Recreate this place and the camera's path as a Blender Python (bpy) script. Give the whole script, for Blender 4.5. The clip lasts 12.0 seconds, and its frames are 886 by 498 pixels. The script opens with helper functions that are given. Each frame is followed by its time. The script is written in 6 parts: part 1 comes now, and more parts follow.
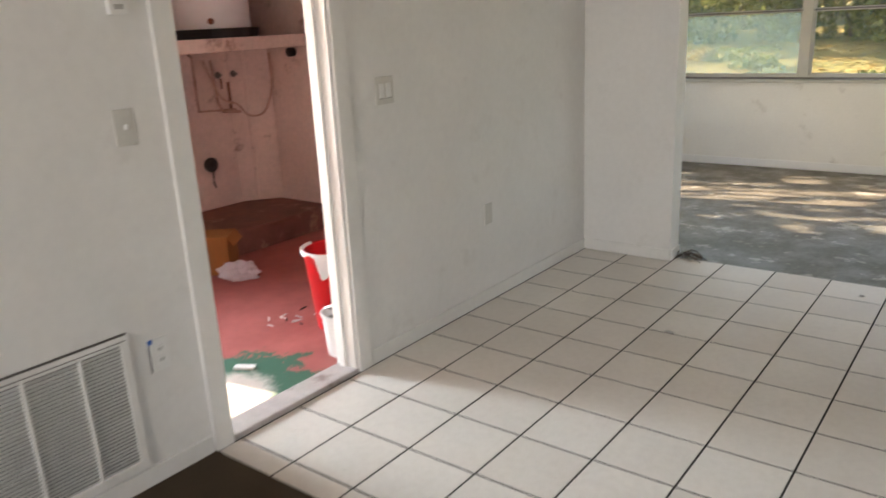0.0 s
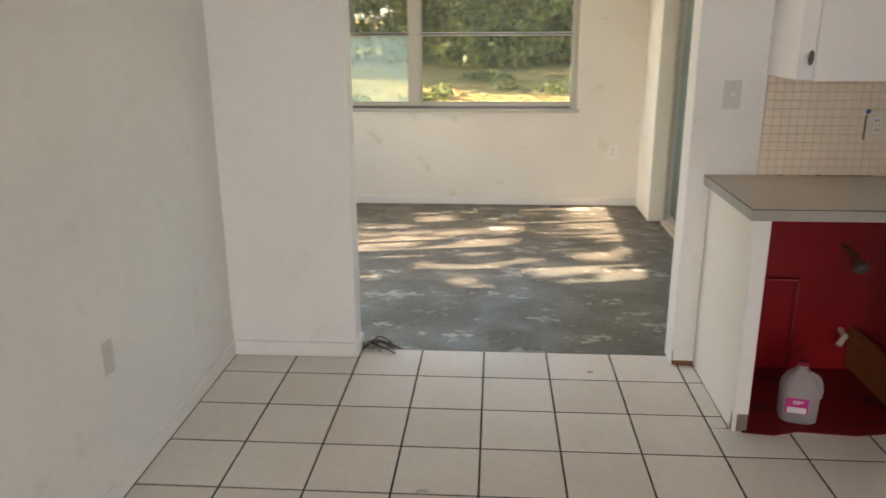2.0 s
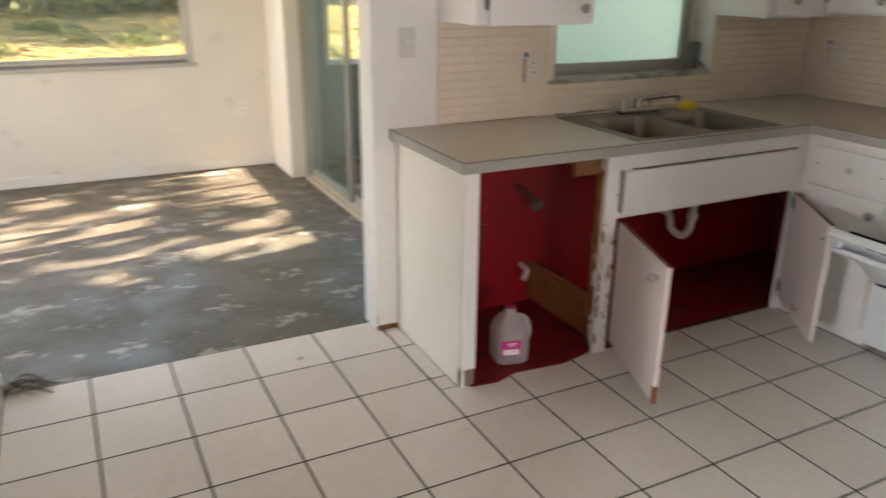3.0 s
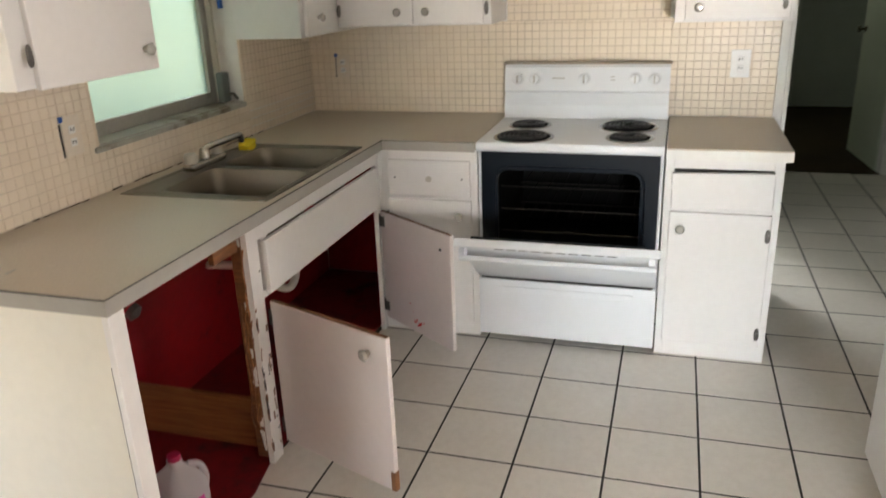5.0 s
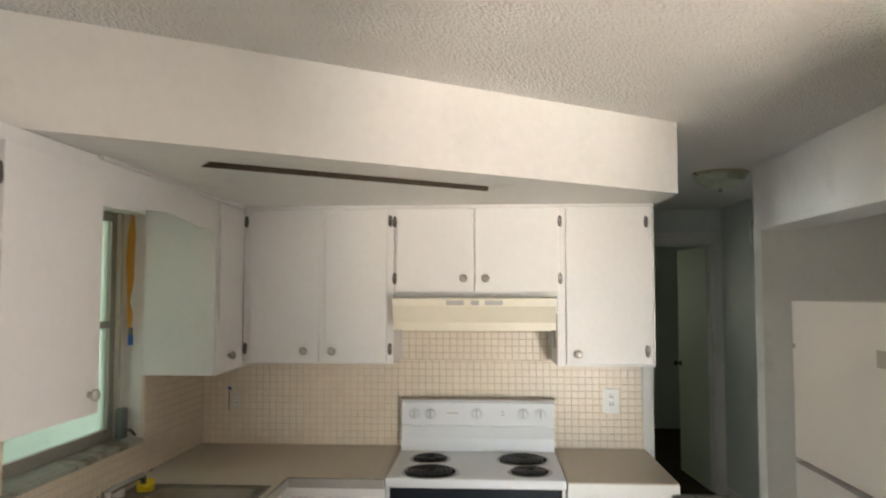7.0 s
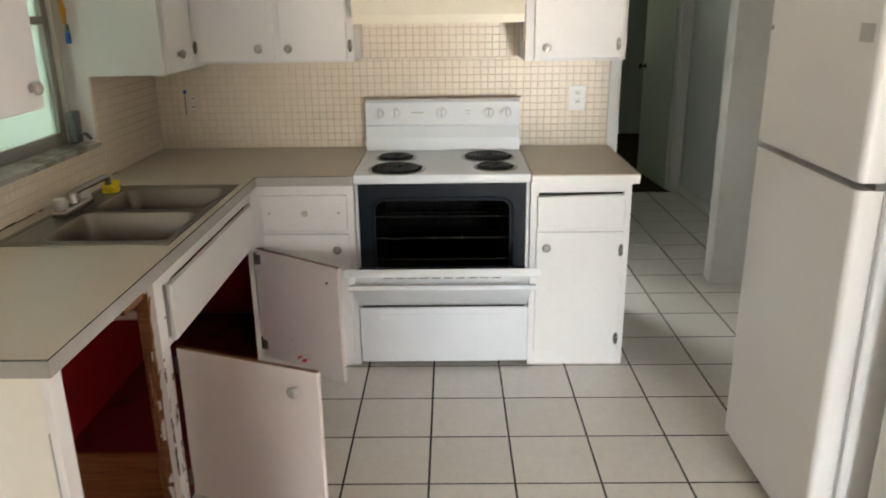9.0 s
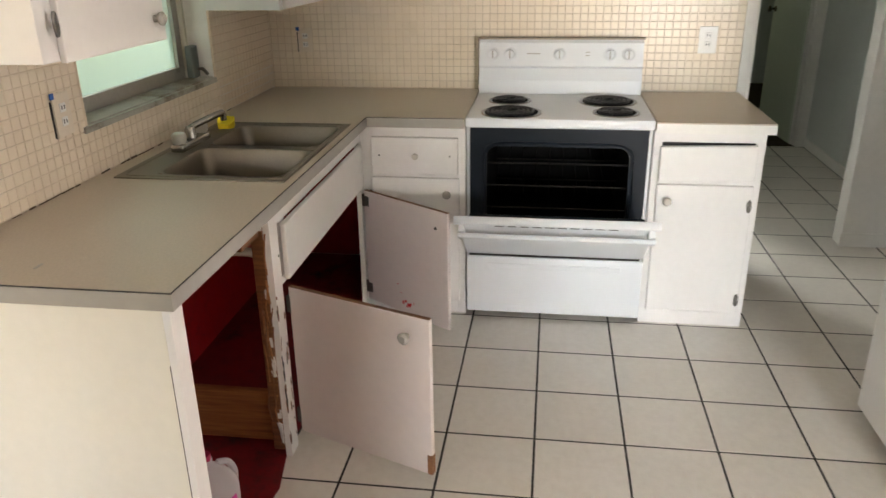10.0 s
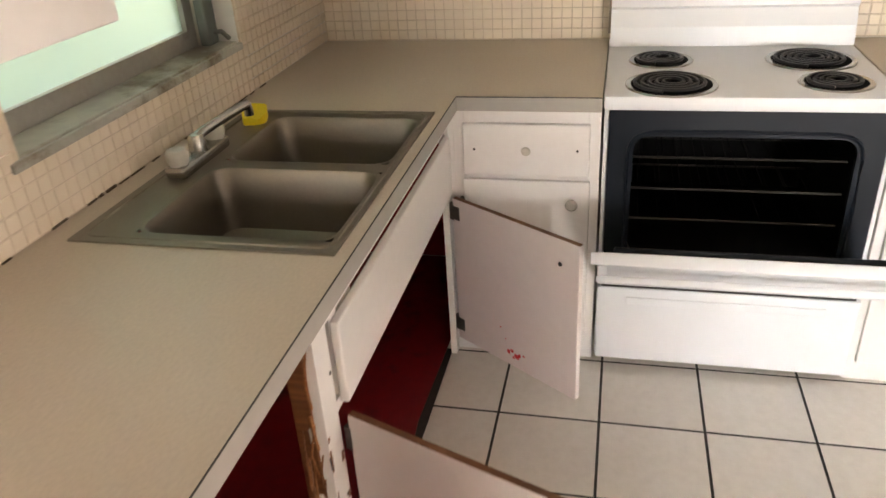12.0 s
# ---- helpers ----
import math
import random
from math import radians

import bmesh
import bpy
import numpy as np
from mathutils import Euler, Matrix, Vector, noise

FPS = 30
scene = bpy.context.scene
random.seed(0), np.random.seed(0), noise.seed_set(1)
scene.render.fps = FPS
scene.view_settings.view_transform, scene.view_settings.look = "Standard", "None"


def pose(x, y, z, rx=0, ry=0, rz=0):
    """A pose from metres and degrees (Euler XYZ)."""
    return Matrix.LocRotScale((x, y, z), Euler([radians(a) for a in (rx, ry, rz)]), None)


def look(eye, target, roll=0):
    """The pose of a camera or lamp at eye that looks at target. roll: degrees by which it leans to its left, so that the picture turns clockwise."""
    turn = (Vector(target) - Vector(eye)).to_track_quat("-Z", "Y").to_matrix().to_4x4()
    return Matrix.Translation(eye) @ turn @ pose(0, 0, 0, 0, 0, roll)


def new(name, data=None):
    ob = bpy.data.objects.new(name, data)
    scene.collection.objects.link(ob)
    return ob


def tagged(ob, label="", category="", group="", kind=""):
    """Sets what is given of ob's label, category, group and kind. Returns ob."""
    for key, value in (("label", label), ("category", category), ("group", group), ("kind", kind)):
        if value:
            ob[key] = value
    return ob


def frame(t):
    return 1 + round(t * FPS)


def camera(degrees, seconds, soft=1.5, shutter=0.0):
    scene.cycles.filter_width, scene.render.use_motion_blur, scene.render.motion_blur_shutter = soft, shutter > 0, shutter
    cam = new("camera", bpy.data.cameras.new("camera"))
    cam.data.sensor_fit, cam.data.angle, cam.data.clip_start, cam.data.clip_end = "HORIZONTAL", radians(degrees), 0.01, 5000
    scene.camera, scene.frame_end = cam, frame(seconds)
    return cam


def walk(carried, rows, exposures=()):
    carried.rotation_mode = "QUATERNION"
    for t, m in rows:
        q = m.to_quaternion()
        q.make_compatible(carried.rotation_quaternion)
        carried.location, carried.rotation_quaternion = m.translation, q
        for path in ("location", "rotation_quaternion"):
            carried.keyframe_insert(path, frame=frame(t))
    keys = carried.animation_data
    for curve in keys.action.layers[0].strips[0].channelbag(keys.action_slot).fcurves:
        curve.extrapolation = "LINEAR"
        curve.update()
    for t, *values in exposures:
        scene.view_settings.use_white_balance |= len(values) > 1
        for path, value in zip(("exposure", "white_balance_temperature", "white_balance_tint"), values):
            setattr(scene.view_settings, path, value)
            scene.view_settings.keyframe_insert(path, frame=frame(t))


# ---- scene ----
cam = camera(60.8, 12.0, 1.5, 0.4)
PATH = [
    (0, (0.03, 0.407, 1.53), (-1.153, 1.913, 0.954), -2.9),
    (0.5, (-0.322, 0.691, 1.557), (-1.297, 2.35, 1.013), -2.2),
    (1, (-0.643, 0.944, 1.554), (-1.317, 2.748, 1.011), -2.1),
    (1.5, (-0.853, 1.266, 1.545), (-1.211, 3.15, 0.978), -2.3),
    (2, (-1.004, 1.555, 1.545), (-1.138, 3.468, 0.976), -0.3),
    (2.5, (-1.216, 1.764, 1.559), (-0.908, 3.647, 0.96), -0.0),
    (3, (-1.293, 2.018, 1.529), (-0.442, 3.69, 0.837), 0.6),
    (3.5, (-1.303, 2.324, 1.517), (-0.048, 3.707, 0.803), 1.0),
    (3.7, (-1.32, 2.41, 1.508), (0.06, 3.663, 0.783), 0.9),
    (5.3, (-1.373, 3.177, 1.594), (0.496, 3.597, 1.019), -1.5),
    (5.5, (-1.417, 3.251, 1.613), (0.503, 3.636, 1.206), -1.4),
    (6, (-1.515, 3.365, 1.67), (0.466, 3.642, 1.631), -1.0),
    (6.5, (-1.557, 3.387, 1.698), (0.428, 3.58, 1.849), -0.3),
    (7, (-1.565, 3.376, 1.691), (0.428, 3.5, 1.81), -0.0),
    (7.5, (-1.521, 3.358, 1.663), (0.473, 3.312, 1.511), -1.2),
    (7.7, (-1.51, 3.342, 1.649), (0.471, 3.23, 1.394), -1.7),
    (9.3, (-1.491, 3.428, 1.593), (0.386, 3.522, 0.911), -0.8),
    (9.5, (-1.485, 3.448, 1.587), (0.381, 3.607, 0.885), -0.6),
    (10, (-1.404, 3.481, 1.564), (0.434, 3.746, 0.823), -0.8),
    (10.5, (-1.109, 3.54, 1.567), (0.699, 3.899, 0.792), -2.4),
    (11, (-0.879, 3.627, 1.553), (0.897, 3.996, 0.711), -2.7),
    (11.5, (-0.700, 3.770, 1.568), (1.040, 4.164, 0.662), -3.1),
    (12, (-0.412, 3.789, 1.547), (1.3, 4.217, 0.606), -3.7),
]
walk(cam, [(t, look(eye, target, roll)) for t, eye, target, roll in PATH], [(0.0, 3.42, 6700, 15), (1.6, 3.6, 6800, 15), (2.6, 3.72, 6850, 17), (3.5, 4.08, 6750, 17), (5.3, 4.27, 7150, 16), (7.0, 3.98, 7050, 15), (7.7, 3.97, 6850, 14), (10.0, 4.32, 7300, 17), (11.0, 4.45, 7350, 18), (12.0, 4.72, 7800, 22)])


# ---------------------------------------------------------------- light
SUN_EL, SUN_AZ = radians(30), math.atan2(-0.19, -0.98)      # the sun stands towards -x and a little -y
world = bpy.data.worlds.new("sky")
scene.world = world
world.use_nodes = True
wn, wl = world.node_tree.nodes, world.node_tree.links
wn.clear()
sky = wn.new("ShaderNodeTexSky")
sky.sky_type, sky.sun_disc, sky.sun_elevation = "NISHITA", False, SUN_EL
sky.sun_rotation = radians(90) - SUN_AZ
bg = wn.new("ShaderNodeBackground")
bg.inputs["Strength"].default_value = 0.07
wo = wn.new("ShaderNodeOutputWorld")
wl.new(sky.outputs["Color"], bg.inputs["Color"])
wl.new(bg.outputs["Background"], wo.inputs["Surface"])

sun = new("sun", bpy.data.lights.new("sun", "SUN"))
sun.data.energy, sun.data.angle, sun.data.color = 3.0, radians(0.6), (1.0, 0.84, 0.64)
sun.matrix_world = look((math.cos(SUN_AZ) * 20, math.sin(SUN_AZ) * 20, math.tan(SUN_EL) * 20), (0, 0, 0))


def window_light(name, eye, target, w, h, watts, color=(1, 1, 1), spread=180):
    """Area lamp: the sky's light in a window's opening, or added daylight."""
    ob = new(name, bpy.data.lights.new(name, "AREA"))
    ob.data.shape, ob.data.size, ob.data.size_y = "RECTANGLE", w, h
    ob.data.energy, ob.data.color, ob.data.spread = watts, color, radians(spread)
    ob.matrix_world = look(eye, target)
    return ob


# Added fill, unseen, standing before solid wall rather than in a window.
window_light("fill_light_living", (-0.9, -2.95, 1.35), (-0.9, 1.0, 1.3), 2.2, 1.3, 8.6, (1.0, 0.99, 0.97))
window_light("sky_light_laundry", (-5.12, 1.98, 1.20), (-2.1, 2.45, 0.0), 0.40, 0.70, 2.0, (0.74, 0.89, 1.0), 66)
window_light("sky_light_laundry_door", (-5.12, 1.48, 1.00), (-2.3, 2.30, 0.75), 0.50, 0.90, 1.25, (0.82, 0.93, 1.0), 80)
# Added lamp aimed up, standing in for sunlight bounced off the ground.
window_light("ground_light_laundry", (-5.12, 1.52, 0.26), (-1.0, 2.17, 2.30), 0.45, 0.36, 2.0, (1.0, 0.89, 0.76), 44)
window_light("sky_light_sunroom_north", (-1.75, 8.16, 1.45), (-1.6, 5, 0.9), 2.8, 1.1, 0.4, (0.97, 1.0, 0.94))
window_light("sky_light_sunroom_west", (-3.58, 6.45, 1.40), (-0.6, 4.9, 0.9), 2.0, 1.5, 1.5, (1.0, 0.97, 0.90))
window_light("sky_light_porch", (3.1, 6.6, 1.5), (1.0, 6.0, 1.2), 2.8, 1.2, 1.8, (0.94, 1.0, 0.97))
# No windows are built in den or bedroom; both lamps are added for daylight.
window_light("sky_light_den", (5.0, 3.8, 1.45), (2.9, 2.3, 0.6), 1.2, 1.1, 7.0, (0.86, 0.97, 1.0))
window_light("sky_light_bedroom", (6.9, 2.70, 1.60), (5.6, 1.5, 1.30), 0.9, 0.8, 0.22, (0.88, 1.0, 0.78))


# ---------------------------------------------------------------- materials
def srgb(r, g, b):
    return tuple(((c / 255) / 12.92 if c / 255 <= 0.04045 else ((c / 255 + 0.055) / 1.055) ** 2.4) for c in (r, g, b)) + (1,)


def nodes_of(name):
    m = bpy.data.materials.new(name)
    m.use_nodes = True
    nt = m.node_tree
    b = nt.nodes["Principled BSDF"]
    tc = nt.nodes.new("ShaderNodeTexCoord")
    return m, nt.nodes, nt.links, b, tc.outputs["Object"]


def noise_node(n, l, co, scale, detail=4.0, rough=0.55, stretch=None):
    t = n.new("ShaderNodeTexNoise")
    t.inputs["Scale"].default_value, t.inputs["Detail"].default_value, t.inputs["Roughness"].default_value = scale, detail, rough
    if stretch:
        mp = n.new("ShaderNodeMapping")
        mp.inputs["Scale"].default_value = stretch
        l.new(co, mp.inputs["Vector"])
        co = mp.outputs["Vector"]
    l.new(co, t.inputs["Vector"])
    return t.outputs["Fac"]


def ramp(n, l, fac, stops):
    r = n.new("ShaderNodeValToRGB")
    while len(r.color_ramp.elements) < len(stops):
        r.color_ramp.elements.new(0.5)
    for e, (p, c) in zip(r.color_ramp.elements, stops):
        e.position, e.color = p, c if len(c) == 4 else (*c, 1)
    l.new(fac, r.inputs["Fac"])
    return r.outputs["Color"]


def mix(n, l, fac, a, b, mode="MIX"):
    m = n.new("ShaderNodeMix")
    m.data_type, m.blend_type = "RGBA", mode
    for sock, v in ((m.inputs[0], fac), (m.inputs[6], a), (m.inputs[7], b)):
        if isinstance(v, (int, float)):
            sock.default_value = v
        elif isinstance(v, tuple):
            sock.default_value = v if len(v) == 4 else (*v, 1)
        else:
            l.new(v, sock)
    return m.outputs[2]


def bump(n, l, b, height, strength, distance=0.01):
    bp = n.new("ShaderNodeBump")
    bp.inputs["Strength"].default_value, bp.inputs["Distance"].default_value = strength, distance
    l.new(height, bp.inputs["Height"])
    l.new(bp.outputs["Normal"], b.inputs["Normal"])


def shade(c, k):
    return tuple(min(1, x * k) for x in c[:3]) + (1,)


def paint(name, col, rough=0.5, var=0.06, grain=60, relief=0.15, dirt=None, dirt_at=0.62, spec=0.4, metal=0.0, per_object=0.0):
    """Painted or plain surface: large soft variation, fine grain, optional dirt spots."""
    m, n, l, b, co = nodes_of(name)
    big = noise_node(n, l, co, 1.7, 5)
    fine = noise_node(n, l, co, grain, 3)
    c = ramp(n, l, big, [(0.3, shade(col, 1 - var)), (0.7, shade(col, 1 + var))])
    c = mix(n, l, 0.25, c, ramp(n, l, fine, [(0.35, shade(col, 1 - 1.5 * var)), (0.65, shade(col, 1 + var))]))
    if per_object:
        oi = n.new("ShaderNodeObjectInfo")
        c = mix(n, l, 1.0, c, ramp(n, l, oi.outputs["Random"], [(0, (1 - per_object,) * 3), (1, (1, 1, 1))]), "MULTIPLY")
    if dirt:
        d = noise_node(n, l, co, 4.5, 8, 0.68)
        c = mix(n, l, ramp(n, l, d, [(dirt_at, (0, 0, 0)), (dirt_at + 0.12, (1, 1, 1))]), c, dirt)
    l.new(c, b.inputs["Base Color"])
    l.new(ramp(n, l, big, [(0.3, (rough - 0.06,) * 3), (0.7, (rough + 0.08,) * 3)]), b.inputs["Roughness"])
    b.inputs["Metallic"].default_value = metal
    b.inputs["Specular IOR Level"].default_value = spec
    if relief:
        bump(n, l, b, fine, relief, 0.002)
    return m


def wood(name, a, b_, scale=9, rough=0.6):
    m, n, l, b, co = nodes_of(name)
    g = noise_node(n, l, co, scale, 6, 0.6, (1, 0.6, 14))
    f = noise_node(n, l, co, 3, 3)
    c = mix(n, l, 0.3, ramp(n, l, g, [(0.3, a), (0.7, b_)]), ramp(n, l, f, [(0.3, a), (0.7, b_)]))
    l.new(c, b.inputs["Base Color"])
    b.inputs["Roughness"].default_value = rough
    bump(n, l, b, g, 0.25, 0.003)
    return m


WALL = paint("wall_paint", (0.79, 0.78, 0.755), 0.5, 0.05, 28, 0.4, dirt=(0.725, 0.71, 0.68), dirt_at=0.58)
WALL_WARM = paint("wall_paint_sunroom", (0.78, 0.76, 0.70), 0.55, 0.05, 45, 0.25, dirt=(0.60, 0.57, 0.51), dirt_at=0.60)
WALL_PINK = paint("wall_paint_laundry", (0.64, 0.51, 0.47), 0.6, 0.16, 30, 0.35, dirt=(0.26, 0.17, 0.13), dirt_at=0.59)
WALL_HALL = paint("wall_paint_hall", (0.66, 0.70, 0.68), 0.4, 0.05, 40, 0.2)
TRIM = paint("trim_gloss_white", (0.80, 0.79, 0.76), 0.35, 0.05, 30, 0.2, dirt=(0.45, 0.40, 0.33), dirt_at=0.73)
CAB = paint("cabinet_white", (0.80, 0.785, 0.775), 0.38, 0.035, 35, 0.2, dirt=(0.62, 0.58, 0.52), dirt_at=0.74)
CAB_PINK = paint("cabinet_door_inside", (0.76, 0.69, 0.67), 0.45, 0.04, 35, 0.2, dirt=(0.55, 0.47, 0.42), dirt_at=0.75)
CAB_CREAM = paint("cabinet_end_cream", (0.80, 0.77, 0.69), 0.45, 0.04, 35, 0.2)
RED = paint("red_paint", srgb(150, 18, 26), 0.42, 0.25, 25, 0.3, dirt=srgb(70, 14, 16), dirt_at=0.60)
RED_FLOOR = paint("red_floor_paint", srgb(118, 18, 24), 0.55, 0.3, 22, 0.4, dirt=srgb(60, 26, 24), dirt_at=0.55)
ENAMEL = paint("white_enamel", (0.72, 0.745, 0.775), 0.33, 0.03, 8, 0.0, dirt=(0.60, 0.57, 0.52), dirt_at=0.72, spec=0.35)
FRIDGE = paint("fridge_white", (0.78, 0.77, 0.76), 0.35, 0.02, 160, 0.25, spec=0.5)
HOOD = paint("hood_almond", (0.80, 0.75, 0.62), 0.3, 0.03, 20, 0.05)
OVEN_DARK = paint("oven_enamel_dark", (0.008, 0.012, 0.018), 0.38, 0.1, 8, 0.0, spec=0.16)
OVEN_BLACK = paint("oven_cavity", (0.003, 0.003, 0.003), 0.8, 0.2, 60, 0.1, spec=0.1)
COIL = paint("burner_coil", (0.02, 0.02, 0.022), 0.45, 0.3, 90, 0.2, metal=0.3)
CHROME = paint("chrome", (0.40, 0.39, 0.37), 0.22, 0.05, 40, 0.0, metal=1.0)
STEEL = paint("sink_steel", (0.235, 0.21, 0.175), 0.42, 0.10, 140, 0.05, metal=1.0)
TAP_KNOB = paint("cloudy_acrylic", (0.55, 0.52, 0.46), 0.4, 0.15, 60, 0.1)
BRONZE = paint("hinge_bronze", (0.16, 0.15, 0.14), 0.35, 0.3, 90, 0.1, metal=0.8)
KNOB = paint("knob_glass", (0.52, 0.50, 0.46), 0.12, 0.1, 60, 0.0, metal=0.4)
ALU = paint("aluminium_frame", (0.40, 0.39, 0.36), 0.45, 0.12, 60, 0.15, metal=0.6, dirt=(0.22, 0.20, 0.17), dirt_at=0.66)
ALU_WHITE = paint("window_frame_grey", (0.50, 0.49, 0.44), 0.5, 0.1, 50, 0.15, dirt=(0.25, 0.23, 0.19), dirt_at=0.64)
PLASTIC = paint("white_plastic", (0.80, 0.80, 0.78), 0.3, 0.03, 50, 0.0)
GREYPL = paint("grey_plastic", (0.45, 0.44, 0.42), 0.5, 0.1, 60, 0.1)
PLATE_GREY = paint("aged_plate", (0.60, 0.59, 0.55), 0.45, 0.06, 50, 0.0)
PLATE_BEIGE = paint("beige_plate", (0.74, 0.66, 0.56), 0.45, 0.08, 50, 0.0, dirt=(0.45, 0.38, 0.30), dirt_at=0.66)
DARK = paint("dark_slot", (0.02, 0.02, 0.02), 0.6, 0.1, 50, 0.0)
BLUE_TAPE = paint("blue_tape", srgb(40, 92, 170), 0.6, 0.1, 80, 0.1)
RIBBON = paint("orange_strap", srgb(196, 140, 40), 0.6, 0.15, 120, 0.2)
SPONGE = paint("yellow_sponge", srgb(222, 196, 46), 0.9, 0.15, 150, 0.8)
GROUT = paint("dark_grout", (0.032, 0.029, 0.026), 0.85, 0.3, 60, 0.4)
MOSAIC_GROUT = paint("mosaic_grout", (0.67, 0.57, 0.45), 0.8, 0.2, 60, 0.3)
STONE = paint("stone_sill", (0.42, 0.41, 0.36), 0.35, 0.25, 18, 0.1, dirt=(0.17, 0.135, 0.09), dirt_at=0.50)
THRESH = paint("stone_threshold", (0.50, 0.46, 0.44), 0.5, 0.2, 22, 0.2, dirt=(0.25, 0.2, 0.18), dirt_at=0.55)
CARPET = paint("brown_carpet", (0.060, 0.044, 0.029), 0.95, 0.3, 220, 1.0, spec=0.1)
BUCKET_RED = paint("red_plastic", srgb(206, 30, 34), 0.35, 0.06, 30, 0.0)
CARD = paint("cardboard", srgb(150, 98, 50), 0.8, 0.08, 60, 0.1)
PVC = paint("pvc_pipe", (0.78, 0.77, 0.72), 0.35, 0.05, 40, 0.0)
OLD_PIPE = paint("rusty_painted_pipe", (0.46, 0.30, 0.24), 0.6, 0.25, 40, 0.3, dirt=(0.16, 0.07, 0.04), dirt_at=0.54)
COPPER = paint("old_copper", srgb(120, 74, 54), 0.5, 0.3, 60, 0.2, metal=0.5)
PAPER = paint("paper", (0.75, 0.74, 0.72), 0.8, 0.05, 60, 0.1)
PINK_LABEL = paint("pink_label", srgb(196, 50, 140), 0.5, 0.05, 60, 0.0)
RAW = wood("raw_wood", srgb(72, 40, 23), srgb(146, 96, 56))
OAK = wood("bare_plank", srgb(106, 62, 32), srgb(176, 120, 70))
BARK = wood("bark", (0.05, 0.04, 0.03), (0.14, 0.11, 0.08), 5, 0.9)
BROWN_DIRT = paint("brown_slab", (0.19, 0.085, 0.065), 0.6, 0.4, 9, 0.6, dirt=(0.36, 0.26, 0.21), dirt_at=0.57)
HOUSE = paint("far_house", (0.62, 0.68, 0.74), 0.6, 0.1, 2, 0.0)


def floor_tile_material():
    m, n, l, b, co = nodes_of("floor_tile")
    oi = n.new("ShaderNodeObjectInfo")
    geo = n.new("ShaderNodeNewGeometry")
    big = noise_node(n, l, geo.outputs["Position"], 2.2, 6, 0.6)
    fine = noise_node(n, l, geo.outputs["Position"], 30, 5, 0.65)
    c = ramp(n, l, big, [(0.3, (0.71, 0.67, 0.615)), (0.7, (0.81, 0.775, 0.725))])
    c = mix(n, l, 0.35, c, ramp(n, l, fine, [(0.35, (0.66, 0.62, 0.56)), (0.6, (0.80, 0.765, 0.71))]))
    c = mix(n, l, 1.0, c, ramp(n, l, oi.outputs["Random"], [(0, (0.90, 0.885, 0.87)), (1, (1, 1, 1))]), "MULTIPLY")
    spots = noise_node(n, l, geo.outputs["Position"], 11, 7, 0.7)
    c = mix(n, l, ramp(n, l, spots, [(0.68, (0, 0, 0)), (0.76, (0.8, 0.8, 0.8))]), c, (0.33, 0.29, 0.24))
    l.new(c, b.inputs["Base Color"])
    l.new(ramp(n, l, fine, [(0.3, (0.30,) * 3), (0.7, (0.46,) * 3)]), b.inputs["Roughness"])
    bump(n, l, b, fine, 0.12, 0.002)
    return m


def mosaic_material():
    m, n, l, b, co = nodes_of("mosaic_tile")
    geo = n.new("ShaderNodeNewGeometry")
    big = noise_node(n, l, geo.outputs["Position"], 5, 4)
    oi = n.new("ShaderNodeObjectInfo")
    rnd = mix(n, l, 0.5, oi.outputs["Random"], geo.outputs["Random Per Island"])
    c = ramp(n, l, big, [(0.3, (0.79, 0.69, 0.56)), (0.7, (0.86, 0.765, 0.64))])
    c = mix(n, l, 1.0, c, ramp(n, l, rnd, [(0, (0.92, 0.91, 0.90)), (1, (1, 1, 1))]), "MULTIPLY")
    l.new(c, b.inputs["Base Color"])
    b.inputs["Roughness"].default_value = 0.28
    return m


